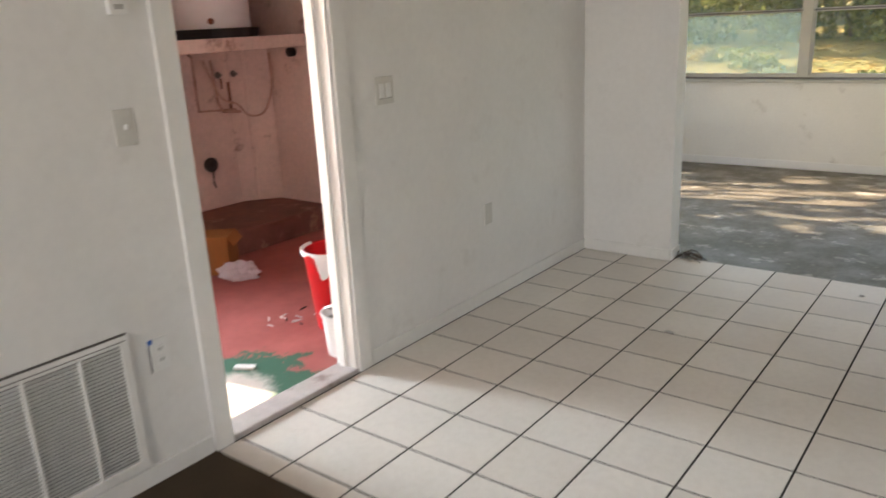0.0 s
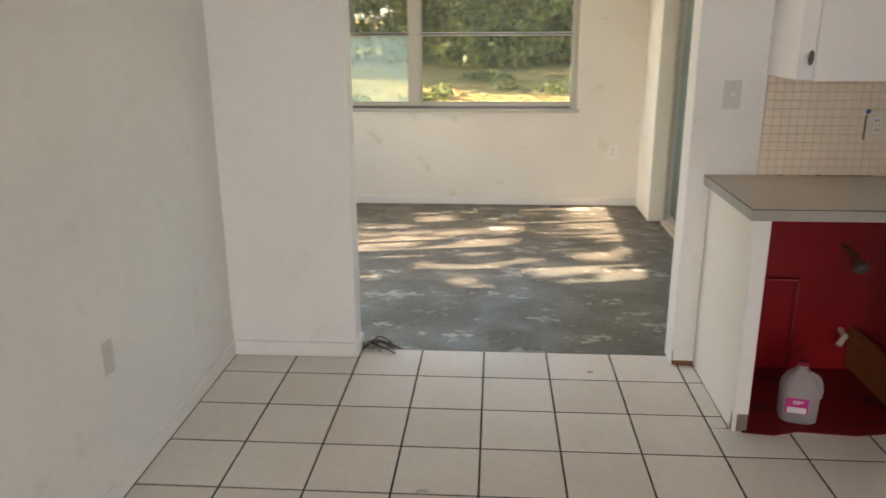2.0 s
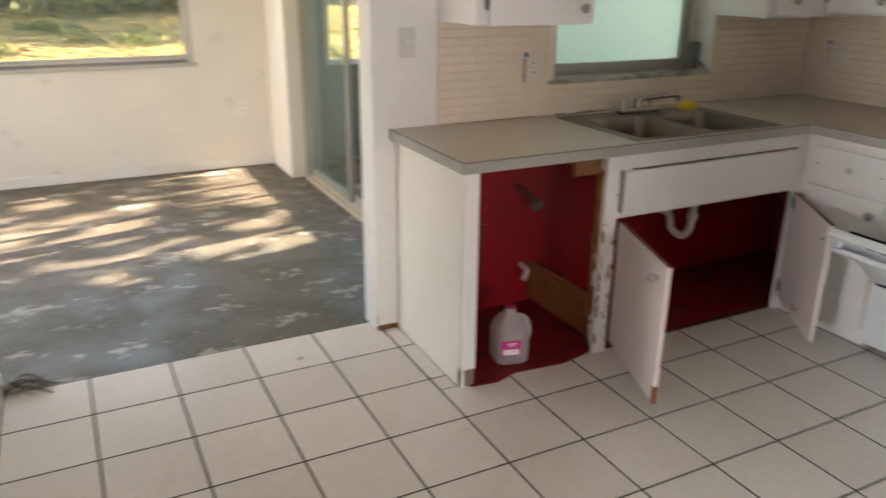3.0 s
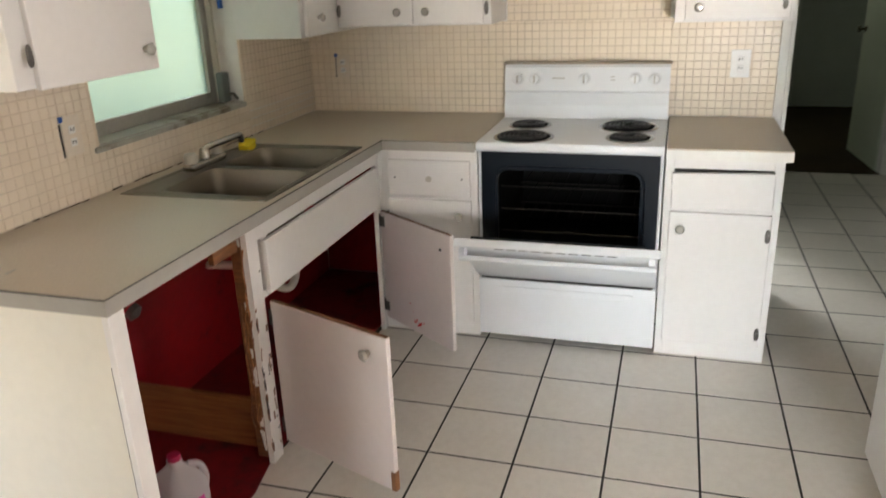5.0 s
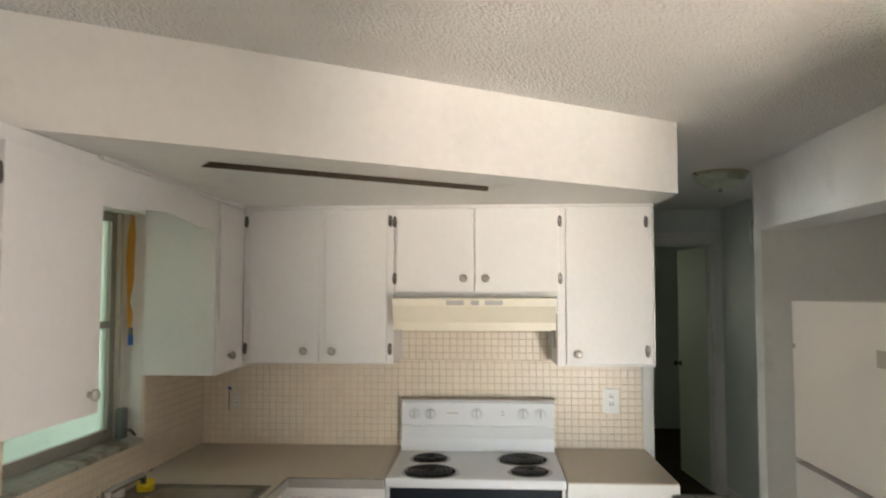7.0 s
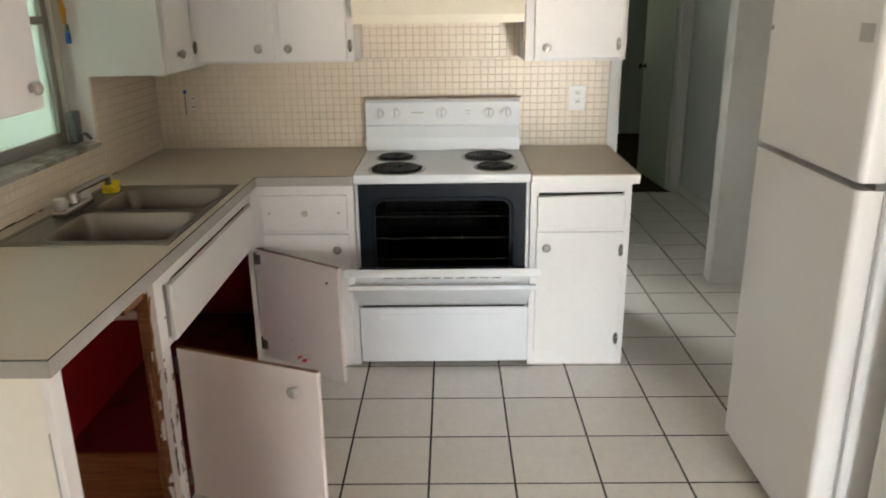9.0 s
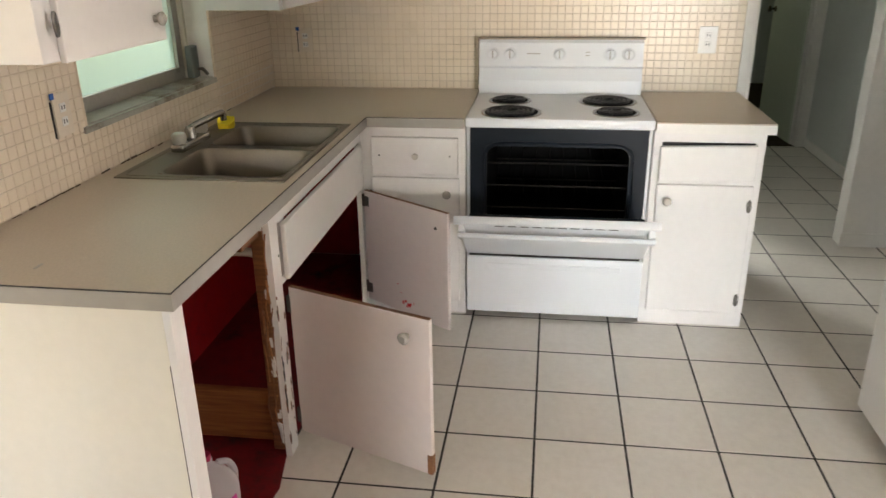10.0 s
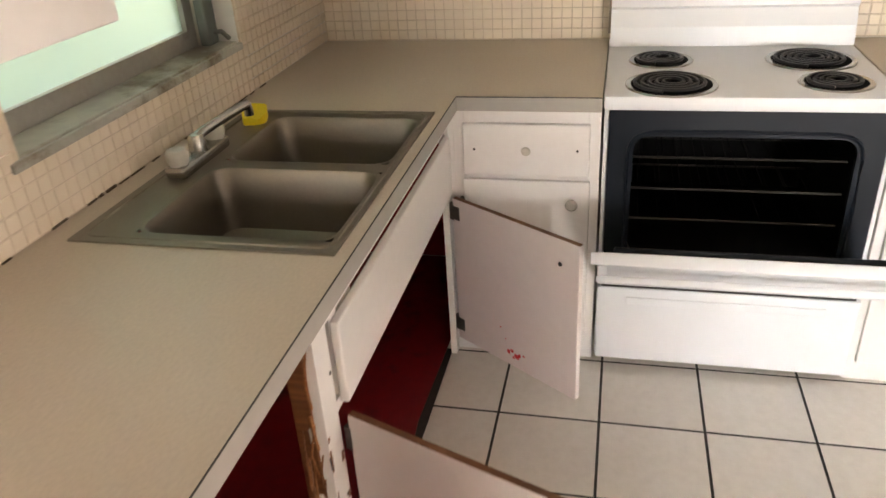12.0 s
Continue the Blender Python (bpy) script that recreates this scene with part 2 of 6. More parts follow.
def concrete_material():
    """Worn grey-blue floor paint over bare concrete."""
    m, n, l, b, co = nodes_of("worn_painted_concrete")
    big = noise_node(n, l, co, 1.1, 8, 0.62)
    mid = noise_node(n, l, co, 3.2, 9, 0.72)
    fine = noise_node(n, l, co, 40, 5, 0.7)
    sep = n.new("ShaderNodeSeparateXYZ")
    l.new(co, sep.inputs["Vector"])
    edge = n.new("ShaderNodeMath")
    edge.operation = "MULTIPLY_ADD"
    l.new(mid, edge.inputs[0])
    edge.inputs[1].default_value = 2.4
    l.new(sep.outputs["Y"], edge.inputs[2])
    worn = ramp(n, l, big, [(0.35, (0.10, 0.083, 0.058)), (0.70, (0.155, 0.13, 0.095))])
    blue = ramp(n, l, big, [(0.35, (0.088, 0.086, 0.062)), (0.58, (0.118, 0.120, 0.094)), (0.68, (0.125, 0.145, 0.140))])
    span = n.new("ShaderNodeMapRange")
    span.inputs["From Min"].default_value, span.inputs["From Max"].default_value = 6.9, 8.1
    l.new(edge.outputs["Value"], span.inputs["Value"])
    c = mix(n, l, span.outputs["Result"], blue, worn)
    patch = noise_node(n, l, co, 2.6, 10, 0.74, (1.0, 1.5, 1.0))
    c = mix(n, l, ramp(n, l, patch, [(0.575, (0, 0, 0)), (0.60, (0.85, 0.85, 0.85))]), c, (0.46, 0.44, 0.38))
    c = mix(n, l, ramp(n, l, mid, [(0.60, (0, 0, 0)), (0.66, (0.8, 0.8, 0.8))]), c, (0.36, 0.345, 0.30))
    c = mix(n, l, 0.3, c, ramp(n, l, fine, [(0.3, (0.04, 0.04, 0.036)), (0.7, (0.20, 0.195, 0.175))]))
    l.new(c, b.inputs["Base Color"])
    l.new(ramp(n, l, mid, [(0.4, (0.32,) * 3), (0.65, (0.7,) * 3)]), b.inputs["Roughness"])
    bump(n, l, b, mid, 0.2, 0.004)
    return m


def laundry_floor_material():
    """Red floor paint with a worn green patch by the doorway and grey scuffs. Two pale patches are put in to brighten
    the sun spot and its bounce.
    """
    m, n, l, b, co = nodes_of("laundry_floor_paint")
    mid = noise_node(n, l, co, 3.5, 8, 0.68)
    fine = noise_node(n, l, co, 26, 6, 0.7)
    c = ramp(n, l, mid, [(0.3, (0.30, 0.075, 0.065)), (0.7, (0.44, 0.13, 0.115))])
    c = mix(n, l, ramp(n, l, fine, [(0.62, (0, 0, 0)), (0.72, (0.7, 0.7, 0.7))]), c, (0.17, 0.10, 0.09))
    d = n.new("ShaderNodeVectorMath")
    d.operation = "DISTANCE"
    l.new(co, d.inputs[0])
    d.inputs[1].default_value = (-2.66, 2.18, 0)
    add = n.new("ShaderNodeMath")
    add.operation = "MULTIPLY_ADD"
    l.new(noise_node(n, l, co, 6.5, 10, 0.78), add.inputs[0])
    add.inputs[1].default_value = 0.95
    l.new(d.outputs["Value"], add.inputs[2])
    c = mix(n, l, ramp(n, l, add.outputs["Value"], [(0.885, (1, 1, 1)), (0.905, (0, 0, 0))]), c, (0.035, 0.12, 0.075))
    # Pale colour painted over the sun's patch so it reads as bright light.
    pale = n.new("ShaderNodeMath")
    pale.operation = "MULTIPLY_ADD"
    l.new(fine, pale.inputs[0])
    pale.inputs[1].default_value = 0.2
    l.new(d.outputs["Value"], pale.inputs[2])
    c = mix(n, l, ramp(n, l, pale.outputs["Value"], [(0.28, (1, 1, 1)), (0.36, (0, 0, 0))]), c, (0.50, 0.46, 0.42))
    # Unseen pale strip, added so sunlight bounces up to the ceiling.
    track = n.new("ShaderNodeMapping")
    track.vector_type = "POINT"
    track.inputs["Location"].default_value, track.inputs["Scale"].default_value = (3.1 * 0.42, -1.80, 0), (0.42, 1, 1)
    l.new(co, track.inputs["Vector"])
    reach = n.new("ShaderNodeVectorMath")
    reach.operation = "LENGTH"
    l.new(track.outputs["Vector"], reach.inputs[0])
    bounce_mask = n.new("ShaderNodeMath")
    bounce_mask.operation = "MULTIPLY_ADD"
    l.new(mid, bounce_mask.inputs[0])
    bounce_mask.inputs[1].default_value = 0.16
    l.new(reach.outputs["Value"], bounce_mask.inputs[2])
    c = mix(n, l, ramp(n, l, bounce_mask.outputs["Value"], [(0.34, (1, 1, 1)), (0.40, (0, 0, 0))]), c, (0.52, 0.46, 0.42))
    l.new(c, b.inputs["Base Color"])
    b.inputs["Roughness"].default_value = 0.6
    bump(n, l, b, fine, 0.3, 0.003)
    return m


def popcorn_material():
    m, n, l, b, co = nodes_of("textured_ceiling")
    v = n.new("ShaderNodeTexVoronoi")
    v.inputs["Scale"].default_value = 95
    l.new(co, v.inputs["Vector"])
    f = noise_node(n, l, co, 55, 4, 0.6)
    h = n.new("ShaderNodeMath")
    h.operation = "SUBTRACT"
    l.new(f, h.inputs[0])
    l.new(v.outputs["Distance"], h.inputs[1])
    c = ramp(n, l, noise_node(n, l, co, 1.5, 4), [(0.3, (0.78, 0.77, 0.745)), (0.7, (0.83, 0.82, 0.80))])
    l.new(c, b.inputs["Base Color"])
    b.inputs["Roughness"].default_value = 0.9
    bump(n, l, b, h.outputs["Value"], 0.9, 0.010)
    return m


def laminate_material():
    m, n, l, b, co = nodes_of("grey_laminate")
    big = noise_node(n, l, co, 2.0, 6, 0.6)
    fine = noise_node(n, l, co, 140, 3, 0.6)
    c = ramp(n, l, big, [(0.3, (0.52, 0.447, 0.368)), (0.7, (0.60, 0.52, 0.432))])
    c = mix(n, l, 0.3, c, ramp(n, l, fine, [(0.35, (0.42, 0.365, 0.285)), (0.65, (0.60, 0.525, 0.425))]))
    worn = noise_node(n, l, co, 3.2, 6, 0.6)
    c = mix(n, l, ramp(n, l, worn, [(0.64, (0, 0, 0)), (0.72, (0.6, 0.6, 0.6))]), c, (0.68, 0.61, 0.52))
    l.new(c, b.inputs["Base Color"])
    l.new(ramp(n, l, big, [(0.3, (0.30,) * 3), (0.7, (0.44,) * 3)]), b.inputs["Roughness"])
    return m


def glass_material(name, col, rough, milky, ior=1.14):
    m, n, l, b, co = nodes_of(name)
    if milky:
        tr = n.new("ShaderNodeBsdfTranslucent")
        tr.inputs["Color"].default_value = col
        df = n.new("ShaderNodeMixShader")
        df.inputs["Fac"].default_value = milky
        b.inputs["Transmission Weight"].default_value = 1.0
        b.inputs["Base Color"].default_value = col
        b.inputs["Roughness"].default_value = rough
        b.inputs["IOR"].default_value = 1.15
        l.new(b.outputs["BSDF"], df.inputs[1])
        l.new(tr.outputs["BSDF"], df.inputs[2])
        l.new(df.outputs["Shader"], n["Material Output"].inputs["Surface"])
    else:
        tp = n.new("ShaderNodeBsdfTransparent")
        tp.inputs["Color"].default_value = col
        gl = n.new("ShaderNodeBsdfGlossy")
        gl.inputs["Roughness"].default_value = rough
        fr = n.new("ShaderNodeFresnel")
        fr.inputs["IOR"].default_value = ior
        df = n.new("ShaderNodeMixShader")
        l.new(fr.outputs["Fac"], df.inputs["Fac"])
        l.new(tp.outputs["BSDF"], df.inputs[1])
        l.new(gl.outputs["BSDF"], df.inputs[2])
        l.new(df.outputs["Shader"], n["Material Output"].inputs["Surface"])
    return m


def ground_material():
    m, n, l, b, co = nodes_of("yard_grass")
    big = noise_node(n, l, co, 0.35, 6, 0.65)
    fine = noise_node(n, l, co, 6, 8, 0.75)
    c = ramp(n, l, big, [(0.33, (0.12, 0.12, 0.03)), (0.44, (0.30, 0.23, 0.06)), (0.58, (0.50, 0.33, 0.10))])
    c = mix(n, l, 0.5, c, ramp(n, l, fine, [(0.35, (0.04, 0.06, 0.02)), (0.6, (0.22, 0.20, 0.07)), (0.75, (0.36, 0.27, 0.12))]))
    l.new(c, b.inputs["Base Color"])
    b.inputs["Roughness"].default_value = 0.95
    bump(n, l, b, fine, 0.8, 0.05)
    return m


def leaf_material(name, a, c2):
    m, n, l, b, co = nodes_of(name)
    geo = n.new("ShaderNodeNewGeometry")
    c = ramp(n, l, geo.outputs["Random Per Island"], [(0, a), (1, c2)])
    l.new(c, b.inputs["Base Color"])
    b.inputs["Roughness"].default_value = 0.6
    tr = n.new("ShaderNodeBsdfTranslucent")
    l.new(c, tr.inputs["Color"])
    mx = n.new("ShaderNodeMixShader")
    mx.inputs["Fac"].default_value = 0.35
    l.new(b.outputs["BSDF"], mx.inputs[1])
    l.new(tr.outputs["BSDF"], mx.inputs[2])
    l.new(mx.outputs["Shader"], n["Material Output"].inputs["Surface"])
    return m


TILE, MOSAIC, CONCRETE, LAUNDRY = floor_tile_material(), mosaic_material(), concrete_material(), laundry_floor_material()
POPCORN, LAMINATE, GRASS = popcorn_material(), laminate_material(), ground_material()
GLASS = glass_material("clear_glass", (0.93, 0.96, 0.94, 1), 0.02, 0, 1.03)
GLASS_FROST = glass_material("frosted_glass", (0.57, 0.72, 0.695, 1), 0.5, 0.75)


def dusty_glass(name, through_col, dust_col, amount, light_through=0.0):
    """Clear sheet with a film of dust or milkiness over it."""
    m = glass_material(name, through_col, 0.04, 0)
    n, l = m.node_tree.nodes, m.node_tree.links
    d = n.new("ShaderNodeBsdfDiffuse")
    d.inputs["Color"].default_value = dust_col
    t = n.new("ShaderNodeBsdfTranslucent")
    t.inputs["Color"].default_value = dust_col
    k = n.new("ShaderNodeMixShader")
    k.inputs["Fac"].default_value = light_through
    l.new(d.outputs["BSDF"], k.inputs[1])
    l.new(t.outputs["BSDF"], k.inputs[2])
    x = n.new("ShaderNodeMixShader")
    x.inputs["Fac"].default_value = amount
    l.new(n["Mix Shader"].outputs["Shader"], x.inputs[1])
    l.new(k.outputs["Shader"], x.inputs[2])
    l.new(x.outputs["Shader"], n["Material Output"].inputs["Surface"])
    return m


GLASS_DUST = dusty_glass("dusty_glass", (0.90, 0.94, 0.93, 1), (0.62, 0.66, 0.62, 1), 0.08)
GLASS_DIRTY = dusty_glass("screened_glass", (0.92, 0.97, 0.94, 1), (0.72, 0.88, 0.80, 1), 0.24, 0.7)
JUG = dusty_glass("milky_plastic", (0.95, 0.93, 0.94, 1), (0.86, 0.84, 0.86, 1), 0.50, 0.4)
GLASS_DOOR = dusty_glass("door_glass", (0.86, 0.93, 0.92, 1), (0.62, 0.68, 0.64, 1), 0.035)
GLASS_DOOR.node_tree.links.remove(GLASS_DOOR.node_tree.nodes["Mix Shader"].inputs["Fac"].links[0])
GLASS_DOOR.node_tree.nodes["Mix Shader"].inputs["Fac"].default_value = 0.07
GLASS_HAZE = dusty_glass("hazy_glass", (0.95, 0.97, 0.94, 1), (0.80, 0.80, 0.60, 1), 0.04, 0.7)
GLASS_HAZE.node_tree.nodes["Fresnel"].inputs["IOR"].default_value = 1.03
PORCH = paint("porch_paint", (0.15, 0.175, 0.17), 0.6, 0.15, 12, 0.2, dirt=(0.14, 0.13, 0.11), dirt_at=0.55)
LEAF = leaf_material("leaves", (0.045, 0.065, 0.015), (0.22, 0.23, 0.06))
LEAF_DRY = leaf_material("dry_leaves", (0.16, 0.10, 0.03), (0.34, 0.24, 0.08))


# ---------------------------------------------------------------- building helpers
def box(bm, x0, x1, y0, y1, z0, z1, bevel=0.0, m=None):
    vs = [bm.verts.new((x, y, z)) for z in (z0, z1) for y in (y0, y1) for x in (x0, x1)]
    fs = [bm.faces.new([vs[i] for i in f]) for f in ((0, 2, 3, 1), (4, 5, 7, 6), (0, 1, 5, 4), (2, 6, 7, 3), (0, 4, 6, 2), (1, 3, 7, 5))]
    if bevel:
        r = bmesh.ops.bevel(bm, geom=list({e for f in fs for e in f.edges}), offset=bevel, segments=2, profile=0.5, affect="EDGES")
        vs = list({v for f in r["faces"] for v in f.verts} | {v for v in vs if v.is_valid})
    if m is not None:
        bmesh.ops.transform(bm, matrix=m, verts=[v for v in vs if v.is_valid])
    return bm


def boxes(*dims, bevel=0.0):
    bm = bmesh.new()
    for d in dims:
        box(bm, *d, bevel=bevel)
    return bm


def lathe(bm, profile, m=None, seg=24):
    """A turned body round z: profile of (radius, z)."""
    rings = []
    for r, z in profile:
        rings.append([bm.verts.new((r * math.cos(2 * math.pi * i / seg), r * math.sin(2 * math.pi * i / seg), z)) for i in range(seg)])
    for a, b in zip(rings, rings[1:]):
        for i in range(seg):
            bm.faces.new((a[i], a[(i + 1) % seg], b[(i + 1) % seg], b[i]))
    if profile[0][0] > 1e-4:
        bm.faces.new(list(reversed(rings[0])))
    if profile[-1][0] > 1e-4:
        bm.faces.new(rings[-1])
    if m is not None:
        bmesh.ops.transform(bm, matrix=m, verts=[v for r in rings for v in r])
    return bm


def tube(bm, pts, r, seg=8):
    """A round pipe along points."""
    pts = [Vector(p) for p in pts]
    rings = []
    for i, p in enumerate(pts):
        d = (pts[min(i + 1, len(pts) - 1)] - pts[max(i - 1, 0)]).normalized()
        q = d.to_track_quat("Z", "Y")
        rings.append([bm.verts.new(p + q @ Vector((r * math.cos(2 * math.pi * k / seg), r * math.sin(2 * math.pi * k / seg), 0))) for k in range(seg)])
    for a, b in zip(rings, rings[1:]):
        for k in range(seg):
            bm.faces.new((a[k], a[(k + 1) % seg], b[(k + 1) % seg], b[k]))
    bm.faces.new(list(reversed(rings[0])))
    bm.faces.new(rings[-1])
    return bm


def curve_points(pts, steps=8):
    """Points of a smooth line through pts."""
    out, p = [], [Vector(q) for q in pts]
    for i in range(len(p) - 1):
        a, b, c, d = p[max(i - 1, 0)], p[i], p[i + 1], p[min(i + 2, len(p) - 1)]
        for s in range(steps):
            t = s / steps
            out.append(0.5 * (2 * b + (c - a) * t + (2 * a - 5 * b + 4 * c - d) * t * t + (3 * b - a - 3 * c + d) * t ** 3))
    return out + [p[-1]]


def prism(bm, outline, z0, z1):
    """A slab with the given plan outline."""
    lo = [bm.verts.new((x, y, z0)) for x, y in outline]
    hi = [bm.verts.new((x, y, z1)) for x, y in outline]
    bm.faces.new(list(reversed(lo)))
    bm.faces.new(hi)
    for i in range(len(lo)):
        j = (i + 1) % len(lo)
        bm.faces.new((lo[i], lo[j], hi[j], hi[i]))
    bmesh.ops.recalc_face_normals(bm, faces=bm.faces)
    return bm


def rounded(x0, x1, y0, y1, r, n=5):
    pts = []
    for cx, cy, a0 in ((x1 - r, y1 - r, 0), (x0 + r, y1 - r, 90), (x0 + r, y0 + r, 180), (x1 - r, y0 + r, 270)):
        for k in range(n + 1):
            a = radians(a0 + 90 * k / n)
            pts.append((cx + r * math.cos(a), cy + r * math.sin(a)))
    return pts


def mesh(name, bm, material, smooth=False):
    me = bpy.data.meshes.new(name)
    bmesh.ops.recalc_face_normals(bm, faces=bm.faces)
    bm.to_mesh(me)
    bm.free()
    me.materials.append(material)
    if smooth:
        me.polygons.foreach_set("use_smooth", [True] * len(me.polygons))
        me.set_sharp_from_angle(angle=radians(40))
    return me


def origin_of(ob):
    v = Vector((0, 0, 0))
    while ob is not None:
        v, ob = v + ob.location, ob.parent
    return v


def part(name, bm, material, parent, label="", smooth=False, local=False):
    """One mesh under a thing or a part; given in world places unless local."""
    if not local:
        bmesh.ops.translate(bm, vec=-origin_of(parent), verts=bm.verts)
    ob = new(name, mesh(name, bm, material, smooth))
    ob.parent = parent
    if label:
        ob["label"] = label
    return ob


def thing(name, at, label, category, group="", kind=""):
    ob = new(name)
    ob.location = at
    ob.empty_display_size = 0.1
    return tagged(ob, label, category, group, kind)


def solid(name, bm, material, label="", category="", kind="", group="", smooth=False):
    return tagged(new(name, mesh(name, bm, material, smooth)), label, category, group, kind)


def fuse(bm):
    """Weld touching cells into one body: doubles joined, shared inner faces removed."""
    bmesh.ops.remove_doubles(bm, verts=bm.verts, dist=1e-5)
    bm.verts.index_update()
    same = {}
    for f in bm.faces:
        same.setdefault(tuple(sorted(v.index for v in f.verts)), []).append(f)
    bmesh.ops.delete(bm, geom=[f for fs in same.values() if len(fs) > 1 for f in fs], context="FACES_ONLY")
    return bm


def cells(xs, ys, z0, z1, keep):
    bm = bmesh.new()
    for xa, xb in zip(xs, xs[1:]):
        for ya, yb in zip(ys, ys[1:]):
            if keep((xa + xb) / 2, (ya + yb) / 2):
                box(bm, xa, xb, ya, yb, z0, z1)
    return fuse(bm)


def wall(name, axis, a0, a1, u0, u1, z0, z1, holes=(), material=None, label="", category="wall"):
    """A wall a0..a1 thick along axis, u0..u1 long, with rectangular holes (u0, u1, z0, z1)."""
    us = sorted({u0, u1, *[h[0] for h in holes], *[h[1] for h in holes]})
    zs = sorted({z0, z1, *[h[2] for h in holes], *[h[3] for h in holes]})
    bm = bmesh.new()
    for ua, ub in zip(us, us[1:]):
        for za, zb in zip(zs, zs[1:]):
            um, zm = (ua + ub) / 2, (za + zb) / 2
            if any(h[0] < um < h[1] and h[2] < zm < h[3] for h in holes):
                continue
            if axis == "x":
                box(bm, a0, a1, ua, ub, za, zb)
            else:
                box(bm, ua, ub, a0, a1, za, zb)
    fuse(bm)
    return solid(name, bm, material or WALL, label, category, "structure")


# measures of the plan
CEIL, PITCH, TX, TY = 2.42, 0.303, -1.65, 4.70
XL, YB, XS = -2.265, 4.89, 2.36            # left wall, sink wall, stove wall


# ---------------------------------------------------------------- structure
wall("wall_west", "x", XL - 0.12, XL, -3.0, 5.02, 0, CEIL, [(1.93, 2.66, 0, 2.05)], WALL, "smudged white painted plaster wall beside the laundry doorway")
wall("wall_north", "y", YB, YB + 0.14, XL, 2.48, 0, CEIL, [(-1.66, -0.16, 0, 2.10), (0.72, 1.66, 1.06, 2.04)], WALL, "white plaster wall with a wide opening and the sink window")
wall("wall_stove", "x", XS, XS + 0.12, 2.57, YB, 0, CEIL, (), WALL, "white plaster wall behind the stove")
wall("wall_partition", "x", 0.20, 0.30, 0.90, 2.25, 0, CEIL, (), WALL, "white plaster stub wall beside the fridge")
wall("wall_fridge_back", "y", 1.43, 1.53, 0.30, 1.12, 0, CEIL, (), WALL, "white plaster wall behind the fridge")
for k, d in enumerate(((1.12, 1.30, 1.10, 1.86, 0, CEIL), (1.30, 2.75, 1.62, 1.86, 2.05, CEIL), (2.75, 2.87, 1.39, 1.86, 0, CEIL), (1.30, 2.75, 1.00, 1.10, 0, CEIL), (2.75, 2.87, 1.00, 1.39, 0, CEIL))):
    solid("wall_alcove_%d" % (k + 1), boxes(d), WALL, "white plaster recess wall beside the fridge" if k != 1 else "boxed white plaster header over the recess", "wall", "structure")
solid("trim_header", boxes((1.30, 2.75, 1.862, 1.874, 2.05, 2.075), (2.74, 2.752, 1.63, 1.87, 0.002, 0.08)), TRIM, "thin white trim along the recess header", "trim", "structure")
wall("wall_hall_south", "y", 1.27, 1.39, 2.87, 5.05, 0, CEIL, (), WALL_HALL, "glossy pale green-white hall wall")
wall("wall_hall_north", "y", 2.62, 2.74, 2.48, 5.05, 0, CEIL, [(2.62, 3.40, 0, 2.06)], WALL_HALL, "pale hall wall behind the kitchen")
wall("wall_hall_end", "x", 5.05, 5.17, 1.27, 2.74, 0, CEIL, [(1.455, 2.265, 0, 2.13)], WALL_HALL, "pale hall end wall with a doorway")
wall("wall_den_north", "y", 4.76, 4.88, 2.48, 5.05, 0, CEIL, (), WALL, "white wall of the side room")
wall("wall_den_east", "x", 5.05, 5.17, 2.86, 4.88, 0, CEIL, (), WALL, "white wall of the side room")
solid("floor_den", boxes((2.48, 5.05, 2.74, 4.76, -0.08, 0.004)), CARPET, "brown carpet of the side room", "carpet", "structure")
wall("wall_bedroom_north", "y", 2.74, 2.86, 5.05, 8.2, 0, CEIL, (), paint("wall_bedroom", (0.50, 0.53, 0.40), 0.6), "olive-tinted bedroom wall")
wall("wall_bedroom_south", "y", 0.4, 0.5, 5.17, 8.2, 0, CEIL, (), WALL_HALL, "pale bedroom wall")
wall("wall_bedroom_end", "x", 8.2, 8.3, 0.4, 2.86, 0, CEIL, (), WALL_HALL, "pale bedroom end wall")
wall("wall_bedroom_west", "x", 5.05, 5.17, 0.4, 1.27, 0, CEIL, (), WALL_HALL, "pale bedroom wall beside the doorway")
# Unseen wall; its window opening is added to let daylight in.
wall("wall_living_south", "y", -3.12, -3.0, XL - 0.12, 3.3, 0, CEIL, [(0.4, 2.6, 0.7, 2.0)], WALL, "white living room wall with an added window opening")
wall("wall_living_east", "x", 3.2, 3.3, -3.0, 0.9, 0, CEIL, (), WALL, "white living room wall")
wall("wall_living_north", "y", 0.8, 0.9, 0.30, 3.2, 0, CEIL, (), WALL, "white living room partition")
solid("ceiling", boxes((XL - 0.12, 8.3, -3.12, 5.03, CEIL, CEIL + 0.12)), POPCORN, "white sprayed textured ceiling", "ceiling", "structure")

# laundry room
wall("wall_laundry_west", "x", -5.27, -5.15, 0.9, 4.68, -0.02, 2.5, [(1.15, 1.815, -0.02, 1.65), (1.815, 2.24, 0.48, 1.65)], WALL_PINK, "stained pinkish laundry wall with an open doorway and a small window")
wall("wall_laundry_north", "y", 4.56, 4.68, -5.15, XL - 0.12, -0.02, 2.5, (), WALL_PINK, "stained pinkish laundry wall")
wall("wall_laundry_south", "y", 0.9, 1.02, -5.15, XL - 0.12, -0.02, 2.5, (), WALL_PINK, "pinkish laundry wall")
